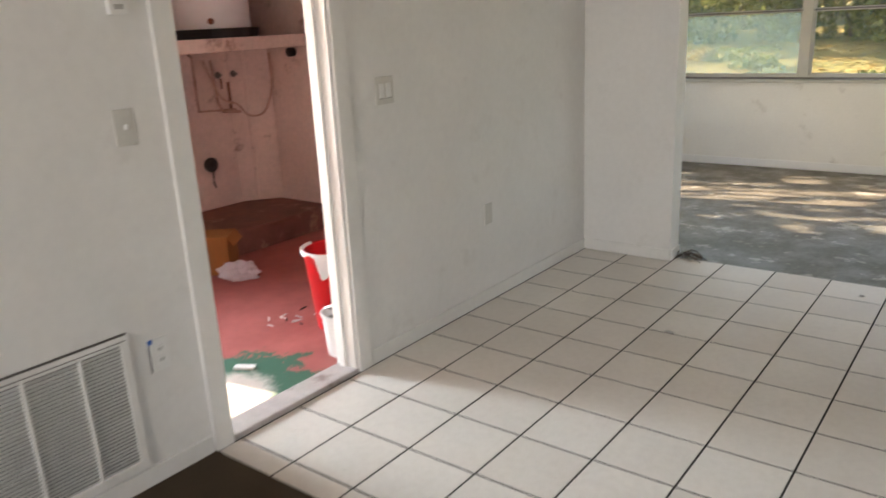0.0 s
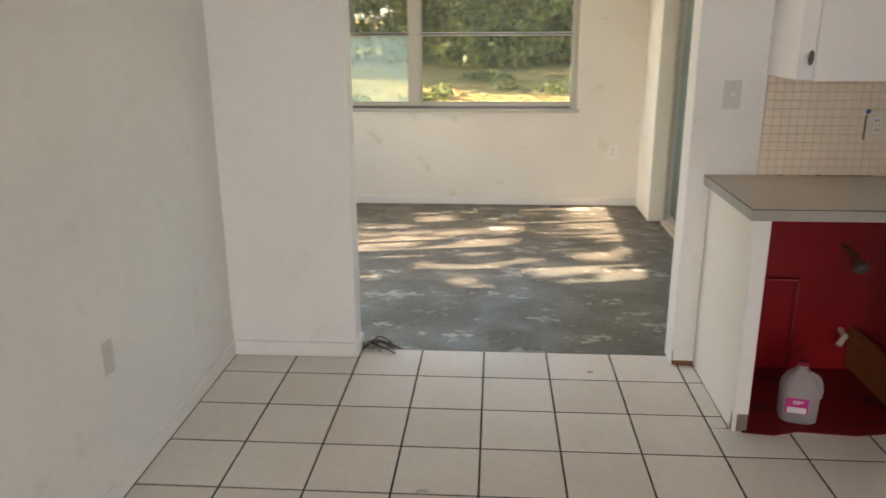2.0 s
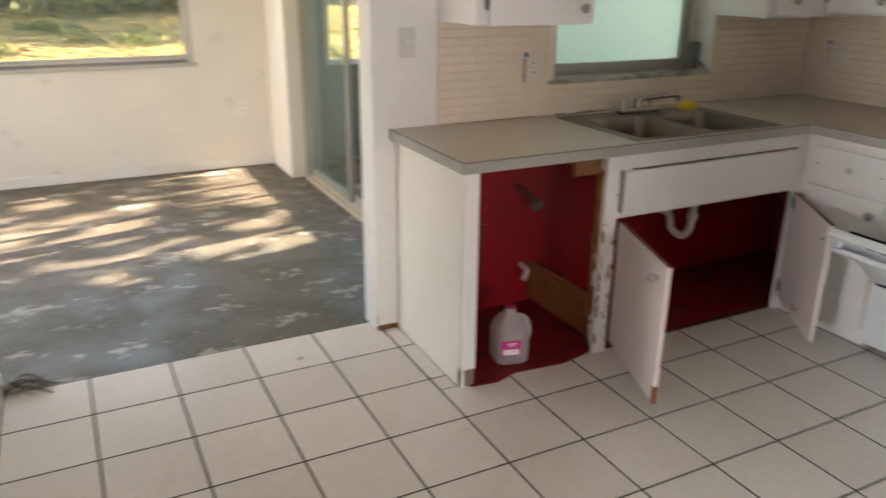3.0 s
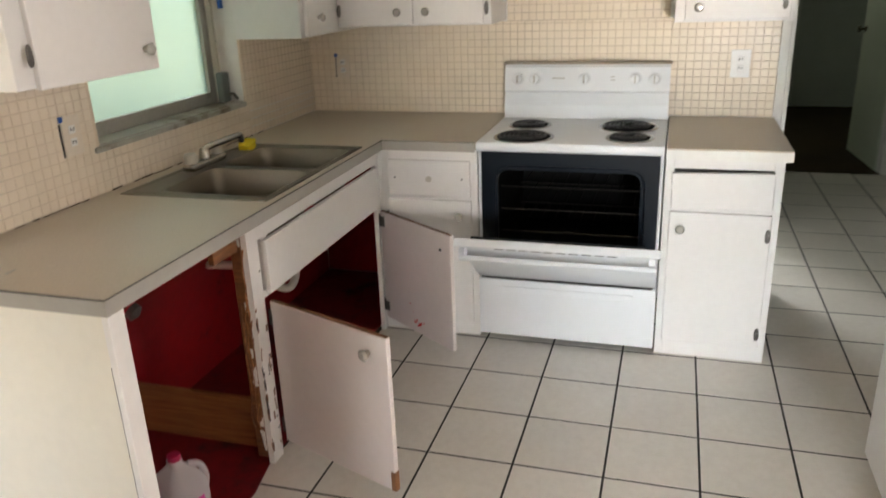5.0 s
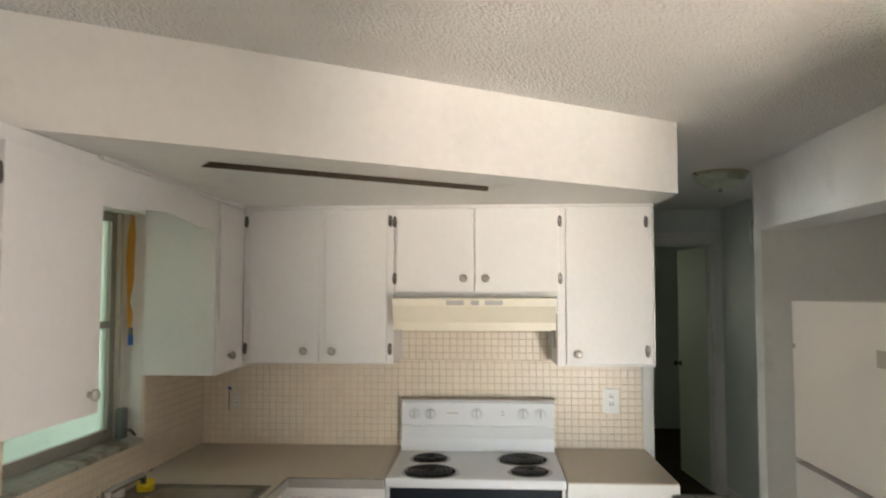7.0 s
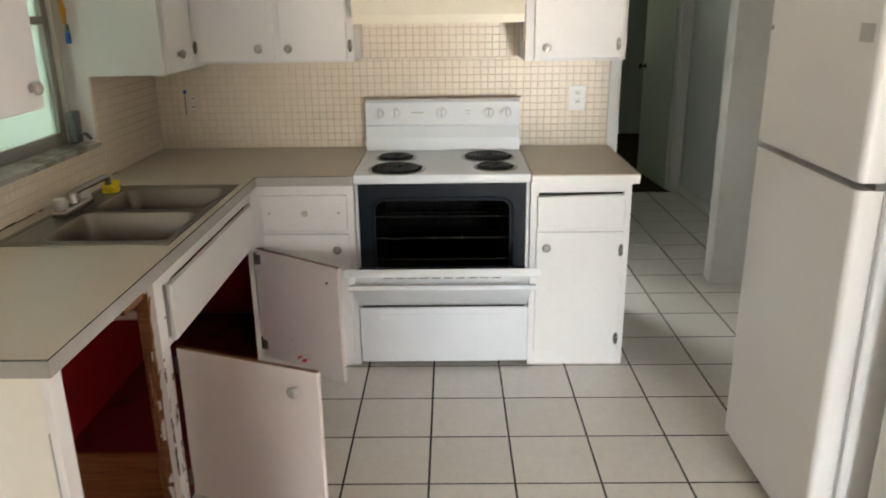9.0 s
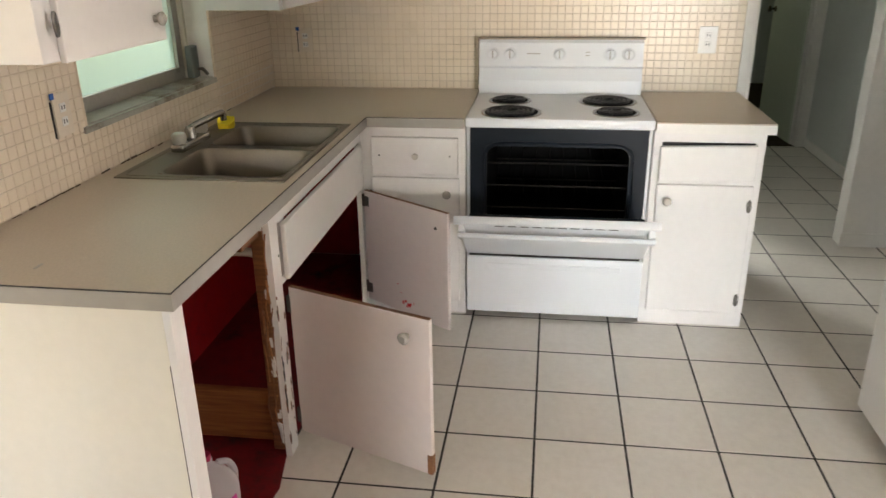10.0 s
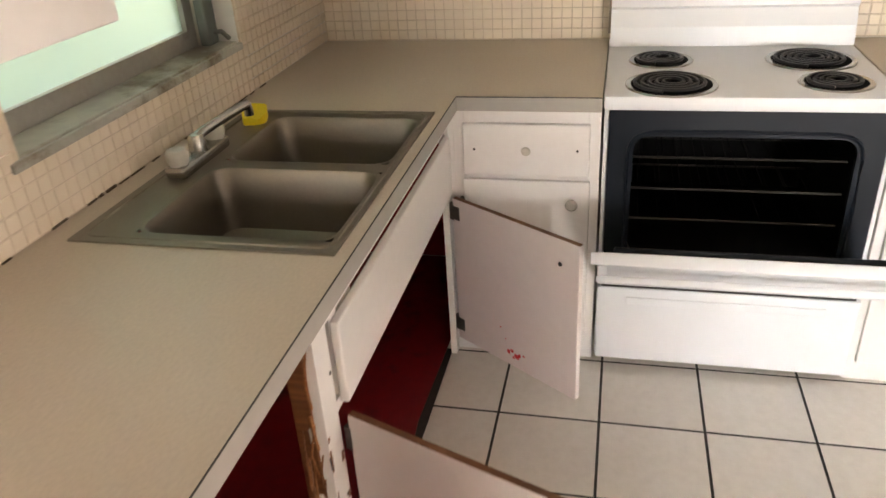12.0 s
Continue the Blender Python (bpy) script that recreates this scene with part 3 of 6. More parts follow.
solid("wall_laundry_lining", boxes((XL - 0.132, XL - 0.122, 1.02, 1.90, -0.02, 2.42), (XL - 0.132, XL - 0.122, 2.69, 4.56, -0.02, 2.42)), WALL_PINK, "pinkish laundry wall beside the doorway", "wall", "structure")
solid("ceiling_laundry", boxes((-5.27, XL - 0.12, 0.9, 4.68, 2.42, 2.5)), WALL_PINK, "stained laundry ceiling", "ceiling", "structure")
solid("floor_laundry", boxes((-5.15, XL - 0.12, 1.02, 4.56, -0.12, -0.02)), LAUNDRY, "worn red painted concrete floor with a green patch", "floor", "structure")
solid("floor_laundry_slab", boxes((-5.148, -4.35, 1.03, 4.555, -0.02, 0.16), bevel=0.01), BROWN_DIRT, "raised brown dirty slab at the back of the laundry", "slab", "structure")
solid("wall_laundry_chase", prism(bmesh.new(), [(-5.148, 4.30), (-4.93, 4.558), (-5.148, 4.558)], 0.16, 1.46), WALL_PINK, "pinkish boxed pipe chase in the corner", "wall", "structure")
solid("door_threshold", boxes((XL - 0.125, XL + 0.005, 1.93, 2.66, -0.03, 0.022), bevel=0.006), THRESH, "worn grey stone threshold of the laundry doorway", "threshold", "structure")


def casing(name, axis, a, u0, u1, top, w=0.075, t=0.016, side=1, jamb=None, material=TRIM, label="white painted door casing", floor=0.0):
    """Flat door casing round an opening on the face a of a wall; jamb: depth of the lining, into the wall."""
    a0, a1 = sorted((a, a + side * t))
    bm = bmesh.new()
    def bx(ua, ub, za, zb, c0=a0, c1=a1):
        if axis == "x":
            box(bm, c0, c1, ua, ub, za, zb, 0.003)
        else:
            box(bm, ua, ub, c0, c1, za, zb, 0.003)
    bx(u0 - w, u0 + 0.008, floor, top + w)
    bx(u1 - 0.008, u1 + w, floor, top + w)
    bx(u0 + 0.008, u1 - 0.008, top - 0.008, top + w)
    if jamb:
        c0, c1 = sorted((a - side * 0.001, a - side * jamb))
        bx(u0 + 0.002, u0 + 0.02, floor, top, c0, c1)
        bx(u1 - 0.02, u1 - 0.002, floor, top, c0, c1)
        s0, s1 = sorted((a - side * jamb * 0.45, a - side * jamb * 0.75))
        bx(u1 - 0.034, u1 - 0.0201, floor, top, s0, s1)
        bx(u0 + 0.0201, u0 + 0.034, floor, top, s0, s1)
        bx(u0 + 0.0201, u1 - 0.0201, top - 0.02, top - 0.002, c0, c1)
    return solid(name, bm, material, label, "door casing", "structure")


casing("trim_laundry_door", "x", XL, 1.93, 2.66, 2.05, jamb=0.125, label="white painted casing of the laundry doorway", floor=0.002)
casing("trim_den_door", "y", 2.62, 2.62, 3.40, 2.06, side=-1, w=0.06, jamb=0.12, label="white painted casing of the side room doorway", floor=0.002)
casing("trim_hall_door", "x", 5.05, 1.455, 2.265, 2.13, side=-1, w=0.09, jamb=0.12, label="white painted casing of the hall doorway", floor=0.002)
solid("baseboard_west", boxes((XL, XL + 0.012, 2.74, YB - 0.012, 0.002, 0.075), (XL, XL + 0.012, -3.0, 1.85, 0.002, 0.075), bevel=0.003), TRIM, "low white painted baseboard", "baseboard", "structure")
solid("baseboard_north", boxes((XL, -1.662, YB - 0.012, YB, 0.002, 0.075), (-1.66, -1.648, YB, 5.03, 0.002, 0.075), bevel=0.003), TRIM, "low white painted baseboard", "baseboard", "structure")
solid("baseboard_hall", boxes((2.872, 5.03, 1.39, 1.402, 0.002, 0.08), bevel=0.003), TRIM, "white hall baseboard", "baseboard", "structure")
solid("trim_stove_wall_end", boxes((XS - 0.012, XS + 0.132, 2.552, 2.569, 0.002, 2.10), (XS - 0.014, XS - 0.001, 2.57, 2.607, 0.91, 1.36)), TRIM, "white trim board on the wall end", "trim", "structure")
solid("trim_opening_stub", boxes((-0.158, -0.062, YB - 0.008, YB - 0.001, 0.003, 0.022), (-0.159, -0.154, YB, 5.02, 0.0, 0.075)), RAW, "broken bare wood strip at the foot of the opening", "trim", "structure")

# floors
solid("floor", boxes((XL - 0.005, 5.05, 1.86, 4.99, -0.08, -0.0008), (2.87, 5.05, 1.39, 1.86, -0.08, -0.0008), (0.30, 2.75, 1.10, 1.86, -0.08, -0.0008)), GROUT,
      "dark grout bed of the tiled kitchen floor", "floor", "structure")
solid("floor_carpet", boxes((XL, 3.2, -3.0, 0.9, -0.08, 0.006), (XL, 0.20, 0.9, 1.858, -0.08, 0.006)), CARPET, "worn dark brown carpet", "carpet", "structure")
solid("floor_bedroom", boxes((5.06, 8.2, 0.5, 2.74, -0.08, 0.004)), CARPET, "dark brown carpet in the far room", "carpet", "structure")
solid("floor_under_sink", prism(bmesh.new(), [(-0.02, 4.27), (0.10, 4.255), (0.20, 4.29), (0.42, 4.27), (0.62, 4.31), (0.95, 4.30), (1.30, 4.33), (1.70, 4.32), (2.33, 4.32), (2.33, 4.888), (-0.02, 4.888)], -0.03, 0.005), RED_FLOOR,
      "dark red painted floor under the sink counter", "floor", "structure")
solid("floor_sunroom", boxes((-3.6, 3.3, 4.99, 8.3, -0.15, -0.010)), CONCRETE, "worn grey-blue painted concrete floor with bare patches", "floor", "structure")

# sunroom
YF = 8.22
wall("wall_sunroom_north", "y", YF, YF + 0.14, -3.72, 0.52, -0.01, CEIL, [(-3.30, -0.31, 0.82, 2.05)], WALL_WARM, "cream-white sunroom wall under a wide window")
wall("wall_sunroom_west", "x", -3.72, -3.6, 5.03, YF, -0.01, CEIL, [(5.42, 7.52, 0.55, 2.17)], WALL_WARM, "cream-white sunroom wall with windows")
wall("wall_sunroom_south", "y", 4.892, 5.03, -3.72, XL - 0.001, -0.01, CEIL, (), WALL_WARM, "cream-white sunroom wall")
wall("wall_sunroom_east", "x", 0.36, 0.50, 5.03, YF, -0.01, CEIL, [(5.30, 7.66, -0.01, 2.06)], WALL_WARM, "white sunroom wall with a sliding door")
solid("wall_sunroom_pier", boxes((0.25, 0.36, 7.66, YF, -0.008, 2.42), bevel=0.006), WALL_WARM, "white pier beside the sliding door", "pier", "structure")
solid("ceiling_sunroom", boxes((-3.72, 3.4, 5.03, YF + 0.14, CEIL, CEIL + 0.1)), WALL_WARM, "white sunroom ceiling", "ceiling", "structure")
solid("baseboard_sunroom", boxes((-3.6, 0.25, YF - 0.014, YF, -0.008, 0.07), bevel=0.003), TRIM, "white sunroom baseboard", "baseboard", "structure")
# porch beyond the sliding door and the sink window
wall("wall_porch_east", "x", 3.3, 3.42, 5.03, YF + 0.14, -0.01, CEIL, [(5.2, 8.0, 0.77, 2.1)], PORCH, "dull grey-green porch wall with wide windows")
wall("wall_porch_north", "y", YF, YF + 0.14, 0.52, 3.3, -0.01, CEIL, [(0.75, 3.1, 0.77, 2.1)], PORCH, "dull grey-green porch wall with wide windows")
wall("wall_porch_south", "y", 4.891, 5.03, 2.48, 3.42, -0.01, CEIL, (), WALL_WARM, "pale porch wall")

# ground outside
bm = bmesh.new()
bmesh.ops.create_grid(bm, x_segments=200, y_segments=200, size=300)
for v in bm.verts:
    d = math.hypot(v.co.x, v.co.y - 4)
    v.co.z = -0.35 + max(0, min(d - 11, 30)) * 0.072
solid("ground", bm, GRASS, "sunlit grassy yard strewn with dry leaves", "ground", "structure")

# soffit over the wall cabinets: its front runs across the corner
D0, D1 = Vector((0.233, 4.661)), Vector((1.668, 2.58))
ALONG = (D1 - D0).normalized()
IN = Vector((-ALONG.y, ALONG.x))


def soffit_at(s, t):
    p = D0 + ALONG * s + IN * t
    return (p.x, p.y)


SZ = 2.117
bm = bmesh.new()
lo = lambda p, z=SZ: bm.verts.new((p[0], p[1], z))
front = [(0.22, 4.889), (0.233, 4.661), (1.668, 2.58), (2.359, 2.58), (2.359, 4.889)]
for i in range(4):
    a, b_ = front[i], front[(i + 1) % 5]
    bm.faces.new((lo(a), lo(b_), lo(b_, CEIL), lo(a, CEIL)))
S0, S1, T0, T1 = 0.635, 1.81, 0.16, 0.375
h0, h1, h2, h3 = soffit_at(S0, T0), soffit_at(S1, T0), soffit_at(S1, T1), soffit_at(S0, T1)
for f in ((front[1], front[2], h1, h0), (front[2], front[3], h2, h1), (front[3], front[4], h3, h2), (front[4], front[0], front[1], h0, h3)):
    bm.faces.new([lo(p) for p in f])
hs = [h0, h1, h2, h3]
for i in range(4):
    bm.faces.new((lo(hs[i]), lo(hs[(i + 1) % 4]), lo(hs[(i + 1) % 4], SZ + 0.12), lo(hs[i], SZ + 0.12)))
bmesh.ops.remove_doubles(bm, verts=bm.verts, dist=1e-5)
solid("soffit", bm, WALL, "white boxed soffit running across the kitchen corner", "soffit", "structure")
bm = bmesh.new()
prism(bm, [soffit_at(S0 + 0.01, T0 + 0.004), soffit_at(S1 - 0.01, T0 + 0.004), soffit_at(S1 - 0.01, T1 - 0.014), soffit_at(S0 + 0.01, T1 - 0.014)], SZ + 0.020, SZ + 0.035)
lamp = thing("recessed_light", (*soffit_at((S0 + S1) / 2, T1), SZ), "unlit recessed fluorescent light in the soffit with a dark gap", "ceiling light")
part("diffuser", bm, WALL, lamp, "dull white diffuser panel")
bm = bmesh.new()
prism(bm, [soffit_at(S0 + 0.004, T0 + 0.002), soffit_at(S1 - 0.004, T0 + 0.002), soffit_at(S1 - 0.004, T1 - 0.002), soffit_at(S0 + 0.004, T1 - 0.002)], SZ + 0.09, SZ + 0.11)
part("housing", bm, DARK, lamp, "dark housing")
# Dark strip along the far edge, drawing the shade of the open gap.
bm = bmesh.new()
prism(bm, [soffit_at(S0 + 0.004, T1 - 0.010), soffit_at(S1 - 0.004, T1 - 0.010), soffit_at(S1 - 0.004, T1 - 0.003), soffit_at(S0 + 0.004, T1 - 0.003)], SZ + 0.001, SZ + 0.05)
part("gap_shade_strip", bm, paint("gap_shade", (0.06, 0.045, 0.03), 0.7), lamp, "dark strip put in for the shade of the gap")


# ---------------------------------------------------------------- stove
RACK = paint("rack_wire", (0.035, 0.033, 0.03), 0.4, 0.2, 60, 0.0, metal=0.8)


def make_stove():
    y0, y1 = 3.062, 3.820
    st = thing("stove", (2.0, 3.44, 0), "white electric coil stove with its oven door ajar", "stove")
    part("body", boxes((1.70, 2.30, y0, y0 + 0.012, 0.03, 0.885), (1.70, 2.30, y1 - 0.012, y1, 0.03, 0.885), (2.285, 2.30, y0 + 0.012, y1 - 0.012, 0.03, 0.885)), ENAMEL, st)
    part("plinth", boxes((1.74, 2.28, y0 + 0.02, y1 - 0.02, 0.0, 0.03)), DARK, st)
    part("cooktop", boxes((1.66, 2.30, y0 - 0.004, y1 + 0.004, 0.872, 0.914), bevel=0.010), ENAMEL, st, smooth=True)
    # dark front frame round the cavity
    f0, f1, z0, z1 = y0 + 0.014, y1 - 0.014, 0.36, 0.868
    c0, c1, cz0, cz1 = y0 + 0.085, y1 - 0.085, 0.40, 0.79
    bm = bmesh.new()
    inner = rounded(c0, c1, cz0, cz1, 0.045, 6)
    n = len(inner)
    outer = []
    for q, (y, z) in enumerate(inner):
        g, q = divmod(q, 7)
        side, flat = ((f1, z), (f0, z), (f0, z), (f1, z))[g], ((y, z1), (y, z1), (y, z0), (y, z0))[g]
        corner = ((f1, z1), (f0, z1), (f0, z0), (f1, z0))[g]
        outer.append(corner if q == 3 else side if (q < 3) == (g in (0, 2)) else flat)
    rows_ = [[bm.verts.new((x, y, z)) for y, z in ps] for x, ps in ((1.705, outer), (1.690, outer), (1.690, inner), (1.715, inner))]
    for a, b in zip(rows_, rows_[1:]):
        for i in range(n):
            bm.faces.new((a[i], a[(i + 1) % n], b[(i + 1) % n], b[i]))
    part("oven_frame", bm, OVEN_DARK, st, "dark blue-black enamel frame")
    bm = bmesh.new()
    ring = []
    for k in range(36):
        a = 2 * math.pi * k / 36
        sx, sy = math.cos(a), math.sin(a)
        hw, hh = (c1 - c0) / 2 + 0.016, (cz1 - cz0) / 2 + 0.016
        e = 0.24
        ring.append((1.6905, (c0 + c1) / 2 + hw * abs(sx) ** e * (1 if sx > 0 else -1), (cz0 + cz1) / 2 + hh * abs(sy) ** e * (1 if sy > 0 else -1)))
    tube(bm, ring + ring[:2], 0.006, 6)
    part("gasket", bm, OVEN_DARK, st, smooth=True)
    bm = box(bmesh.new(), 1.705, 2.27, c0, c1, cz0, cz1)
    bmesh.ops.delete(bm, geom=[f for f in bm.faces if all(v.co.x < 1.71 for v in f.verts)], context="FACES_ONLY")
    part("oven_cavity", bm, OVEN_BLACK, st, "black oven cavity")
    for z in (0.50, 0.60, 0.70):
        rack = part("oven_rack", tube(bmesh.new(), [(1.76, c0, z), (1.76, c1, z)], 0.004, 6), RACK, st, "dull wire rack")
        part("rear_bar", tube(bmesh.new(), [(2.20, c0, z), (2.20, c1, z)], 0.004, 6), RACK, rack)
        for k in range(10):
            y = c0 + (c1 - c0) * (k + 0.5) / 10
            part("wire", tube(bmesh.new(), [(1.76, y, z + 0.004), (2.20, y, z + 0.004)], 0.0016, 4), OVEN_BLACK, rack)
    # drawer
    dr = part("drawer", boxes((1.655, 1.69, y0 - 0.002, y1 - 0.002, 0.036, 0.306), bevel=0.008), ENAMEL, st, smooth=True)
    part("drawer_grip", boxes((1.650, 1.656, y0 + 0.09, y1 - 0.09, 0.250, 0.276), bevel=0.0025), ENAMEL, dr)
    # Dark strip fills the gap above the drawer, its shade put in as colour.
    part("drawer_gap_shade", boxes((1.6595, 1.70, y0 + 0.014, y1 - 0.014, 0.3065, 0.326)), DARK, st)
    # the door, hinged at its foot and let down part of the way
    door = part("oven_door", box(bmesh.new(), 0.0, 0.42, -0.376, 0.376, -0.024, 0.006, 0.004), ENAMEL, st, local=True, smooth=True)
    door.matrix_basis = Matrix.Translation(Vector((1.665, 3.441, 0.338)) - Vector((2.0, 3.44, 0))) @ Matrix.Rotation(radians(180 + 38), 4, "Y") @ Matrix.Diagonal((1, 1, -1, 1))
    part("door_lining", box(bmesh.new(), 0.02, 0.395, -0.335, 0.335, 0.006, 0.026, 0.006), OVEN_DARK, door, "dark inner door panel", local=True)
    part("top_lip", box(bmesh.new(), 0.408, 0.4215, -0.392, 0.392, -0.028, 0.004, 0.003), ENAMEL, door, "white top lip", local=True, smooth=True)
    for k in range(10):
        part("vent_slot", box(bmesh.new(), 0.392, 0.399, -0.235 + k * 0.048, -0.200 + k * 0.048, -0.0252, -0.0236), DARK, door, local=True)
    bm = box(bmesh.new(), 0.348, 0.374, -0.378, 0.378, -0.068, -0.048, 0.006)
    for y in (-0.372, 0.350):
        box(bm, 0.352, 0.402, y, y + 0.022, -0.052, -0.022)
    part("handle", bm, ENAMEL, door, local=True, smooth=True)
    # back guard
    bg_ = bmesh.new()
    prof = [(2.300, 0.914), (2.225, 0.914), (2.232, 0.975), (2.250, 1.030), (2.238, 1.040), (2.252, 1.145), (2.268, 1.160), (2.300, 1.160)]
    for ya, yb in ((y0, y1),):
        a = [bg_.verts.new((x, ya, z)) for x, z in prof]
        b = [bg_.verts.new((x, yb, z)) for x, z in prof]
        bg_.faces.new(a)
        bg_.faces.new(b)
        for i in range(len(prof)):
            j = (i + 1) % len(prof)
            bg_.faces.new((a[i], a[j], b[j], b[i]))
    guard = part("back_guard", bg_, ENAMEL, st)
    part("brown_edge", boxes((2.256, 2.300, y0 - 0.006, y1 + 0.006, 1.160, 1.167), (2.262, 2.300, y1 + 0.0005, y1 + 0.008, 0.95, 1.160)), paint("scorched_edge", (0.34, 0.29, 0.24), 0.6), guard, "brownish back edge")
    for y in (3.755, 3.675, 3.445, 3.215, 3.130):
        kn = part("control_knob", lathe(bmesh.new(), [(0.030, 0), (0.030, 0.006), (0.021, 0.010), (0.019, 0.026), (0.0, 0.028)], pose(2.245, y, 1.096, 0, -86, 0), 20), ENAMEL, guard, smooth=True)
        part("pointer", boxes((2.208, 2.220, y - 0.003, y + 0.003, 1.080, 1.114)), GREYPL, kn)
    part("badge", boxes((2.243, 2.246, 3.535, 3.595, 1.095, 1.100)), GREYPL, guard, "small grey maker's plate")
    part("indicator", boxes((2.243, 2.246, 3.305, 3.325, 1.103, 1.107), (2.243, 2.246, 3.305, 3.325, 1.088, 1.092)), GREYPL, guard)
    # burners
    for x, y, r in ((2.04, 3.66, 0.078), (1.775, 3.64, 0.108), (2.04, 3.225, 0.108), (1.80, 3.205, 0.078)):
        bn = part("burner", lathe(bmesh.new(), [(r + 0.020, 0.914), (r + 0.018, 0.919), (r + 0.006, 0.918), (r - 0.01, 0.9155), (0.0, 0.9155)], pose(x, y, 0), 32), CHROME, st, "chrome drip pan ring", smooth=True)
        part("pan", lathe(bmesh.new(), [(r + 0.004, 0.9185), (r * 0.6, 0.917), (0, 0.917)], pose(x, y, 0), 32), OVEN_BLACK, bn, "blackened drip pan")
        pts, turns = [], 4.5 if r > 0.09 else 3.5
        for k in range(int(turns * 24)):
            a = 2 * math.pi * k / 24
            rr = 0.018 + (r - 0.020) * k / (turns * 24)
            pts.append((x + rr * math.cos(a), y + rr * math.sin(a), 0.9225))
        part("coil", tube(bmesh.new(), pts, 0.0058, 6), COIL, bn, "black heating coil", smooth=True)
    return st


make_stove()


# ---------------------------------------------------------------- cabinets
def knob_on(parent, m, material=None, local=False):
    """A round cabinet knob; m sets its foot, with z away from the door."""
    return part("knob", lathe(bmesh.new(), [(0.010, 0), (0.008, 0.010), (0.017, 0.016), (0.019, 0.024), (0.012, 0.031), (0.0, 0.032)], m, 16), material or KNOB, parent, "small round glassy knob", smooth=True, local=local)


def hinge_on(parent, x, y, z, axis, t=0.004):
    """A worn face-mounted hinge plate, seen as an upright loop."""
    bm = bmesh.new()
    w, h = 0.007, 0.026
    loop = [(w * math.cos(a) * (1 if abs(math.sin(a)) < 0.9 else 0.7), h * math.sin(a)) for a in [2 * math.pi * k / 14 for k in range(15)]]
    pts = [((x, y + u, z + v) if axis == "x" else (x + u, y, z + v)) for u, v in loop]
    tube(bm, pts, 0.0035, 5)
    if axis == "x":
        box(bm, x - t / 2, x + t, y - 0.003, y + 0.003, z - 0.022, z + 0.022)
    else:
        box(bm, x - 0.003, x + 0.003, y - t / 2, y + t, z - 0.026, z + 0.026)
    return part("hinge", bm, BRONZE, parent, "tarnished metal hinge")


def base_cabinet(y0, y1, hinge_y, knob_y, drawer, end=None, label="white painted base cabinet with a drawer and a door"):
    cb = thing("base_cabinet", (2.0, (y0 + y1) / 2, 0), label, "cabinet", "kitchen base cabinets")
    xf = 1.70
    for ya, yb in ((y0, y0 + 0.035), (y1 - 0.035, y1)):
        part("stile", boxes((xf, xf + 0.02, ya, yb, 0.0, 0.868), bevel=0.0015), CAB, cb)
    for za, zb in ((0.82, 0.868), (0.640, 0.668), (0.0, 0.085)):
        part("rail", boxes((xf + 0.0005, xf + 0.02, y0 + 0.035, y1 - 0.035, za, zb)), CAB, cb)
    for ya in (y0, y1 - 0.018):
        part("side_panel", boxes((xf + 0.0205, 2.355, ya, ya + 0.018, 0.0, 0.868)), CAB, cb)
    part("back_panel", boxes((2.34, 2.355, y0 + 0.0185, y1 - 0.0185, 0.0, 0.868)), CAB, cb)
    # Dark sheet colours the gaps round the fronts as if in shade.
    part("inside", boxes((xf + 0.021, xf + 0.03, y0 + 0.019, y1 - 0.019, 0.088, 0.862)), DARK, cb, "dark sheet put in for the shade behind the fronts")
    bm = boxes((xf - 0.018, xf + 0.008, y0 + 0.030, y1 - 0.030, *((0.668, 0.815) if "crooked" in drawer else (0.660, 0.820))), bevel=0.004)
    if "crooked" in drawer:
        bmesh.ops.rotate(bm, cent=(xf, y0 + 0.05, 0.68), matrix=Matrix.Rotation(radians(-1.3), 3, "X"), verts=bm.verts)
        bmesh.ops.translate(bm, vec=(-0.010, 0, -0.001), verts=bm.verts)
    dw = part("drawer_front", bm, CAB, cb, drawer)
    part("screw", lathe(bmesh.new(), [(0.007, 0), (0.006, 0.004), (0, 0.004)], pose(xf - 0.018, (y0 + y1) / 2, 0.742, 0, -90, 0), 10), GREYPL, dw)
    if "patched" in drawer:
        for y in (y0 + 0.065, y1 - 0.065):
            part("screw_hole", lathe(bmesh.new(), [(0.004, 0), (0.0035, 0.002), (0, 0.002)], pose(xf - 0.018, y, 0.742, 0, -90, 0), 8), DARK, dw)
        part("backplate", lathe(bmesh.new(), [(0.014, 0), (0.013, 0.003), (0.009, 0.004), (0, 0.004)], pose(xf - 0.0181, (y0 + y1) / 2 - 0.002, 0.738, 0, -90, 0), 16), TAP_KNOB, dw)
    dr = part("door", boxes((xf - 0.016, xf - 0.0004, y0 + 0.026, y1 - 0.026, 0.070, 0.644), bevel=0.004), CAB, cb)
    knob_on(dr, pose(xf - 0.016, knob_y, 0.578, 0, -90, 0))
    for z in (0.135, 0.56):
        hinge_on(dr, xf - 0.019, hinge_y, z, "x")
    return cb


base_cabinet(2.618, 3.055, 2.655, 2.985, "white drawer front sitting crooked")
base_cabinet(3.827, 4.262, 4.24, 3.905, "patched white drawer front with bare screw holes")

# corner filler, sink run
YS = 4.28
sink_cab = thing("sink_cabinet", (1.1, 4.6, 0), "white sink base with two open doors and a red painted inside", "cabinet", "kitchen base cabinets")
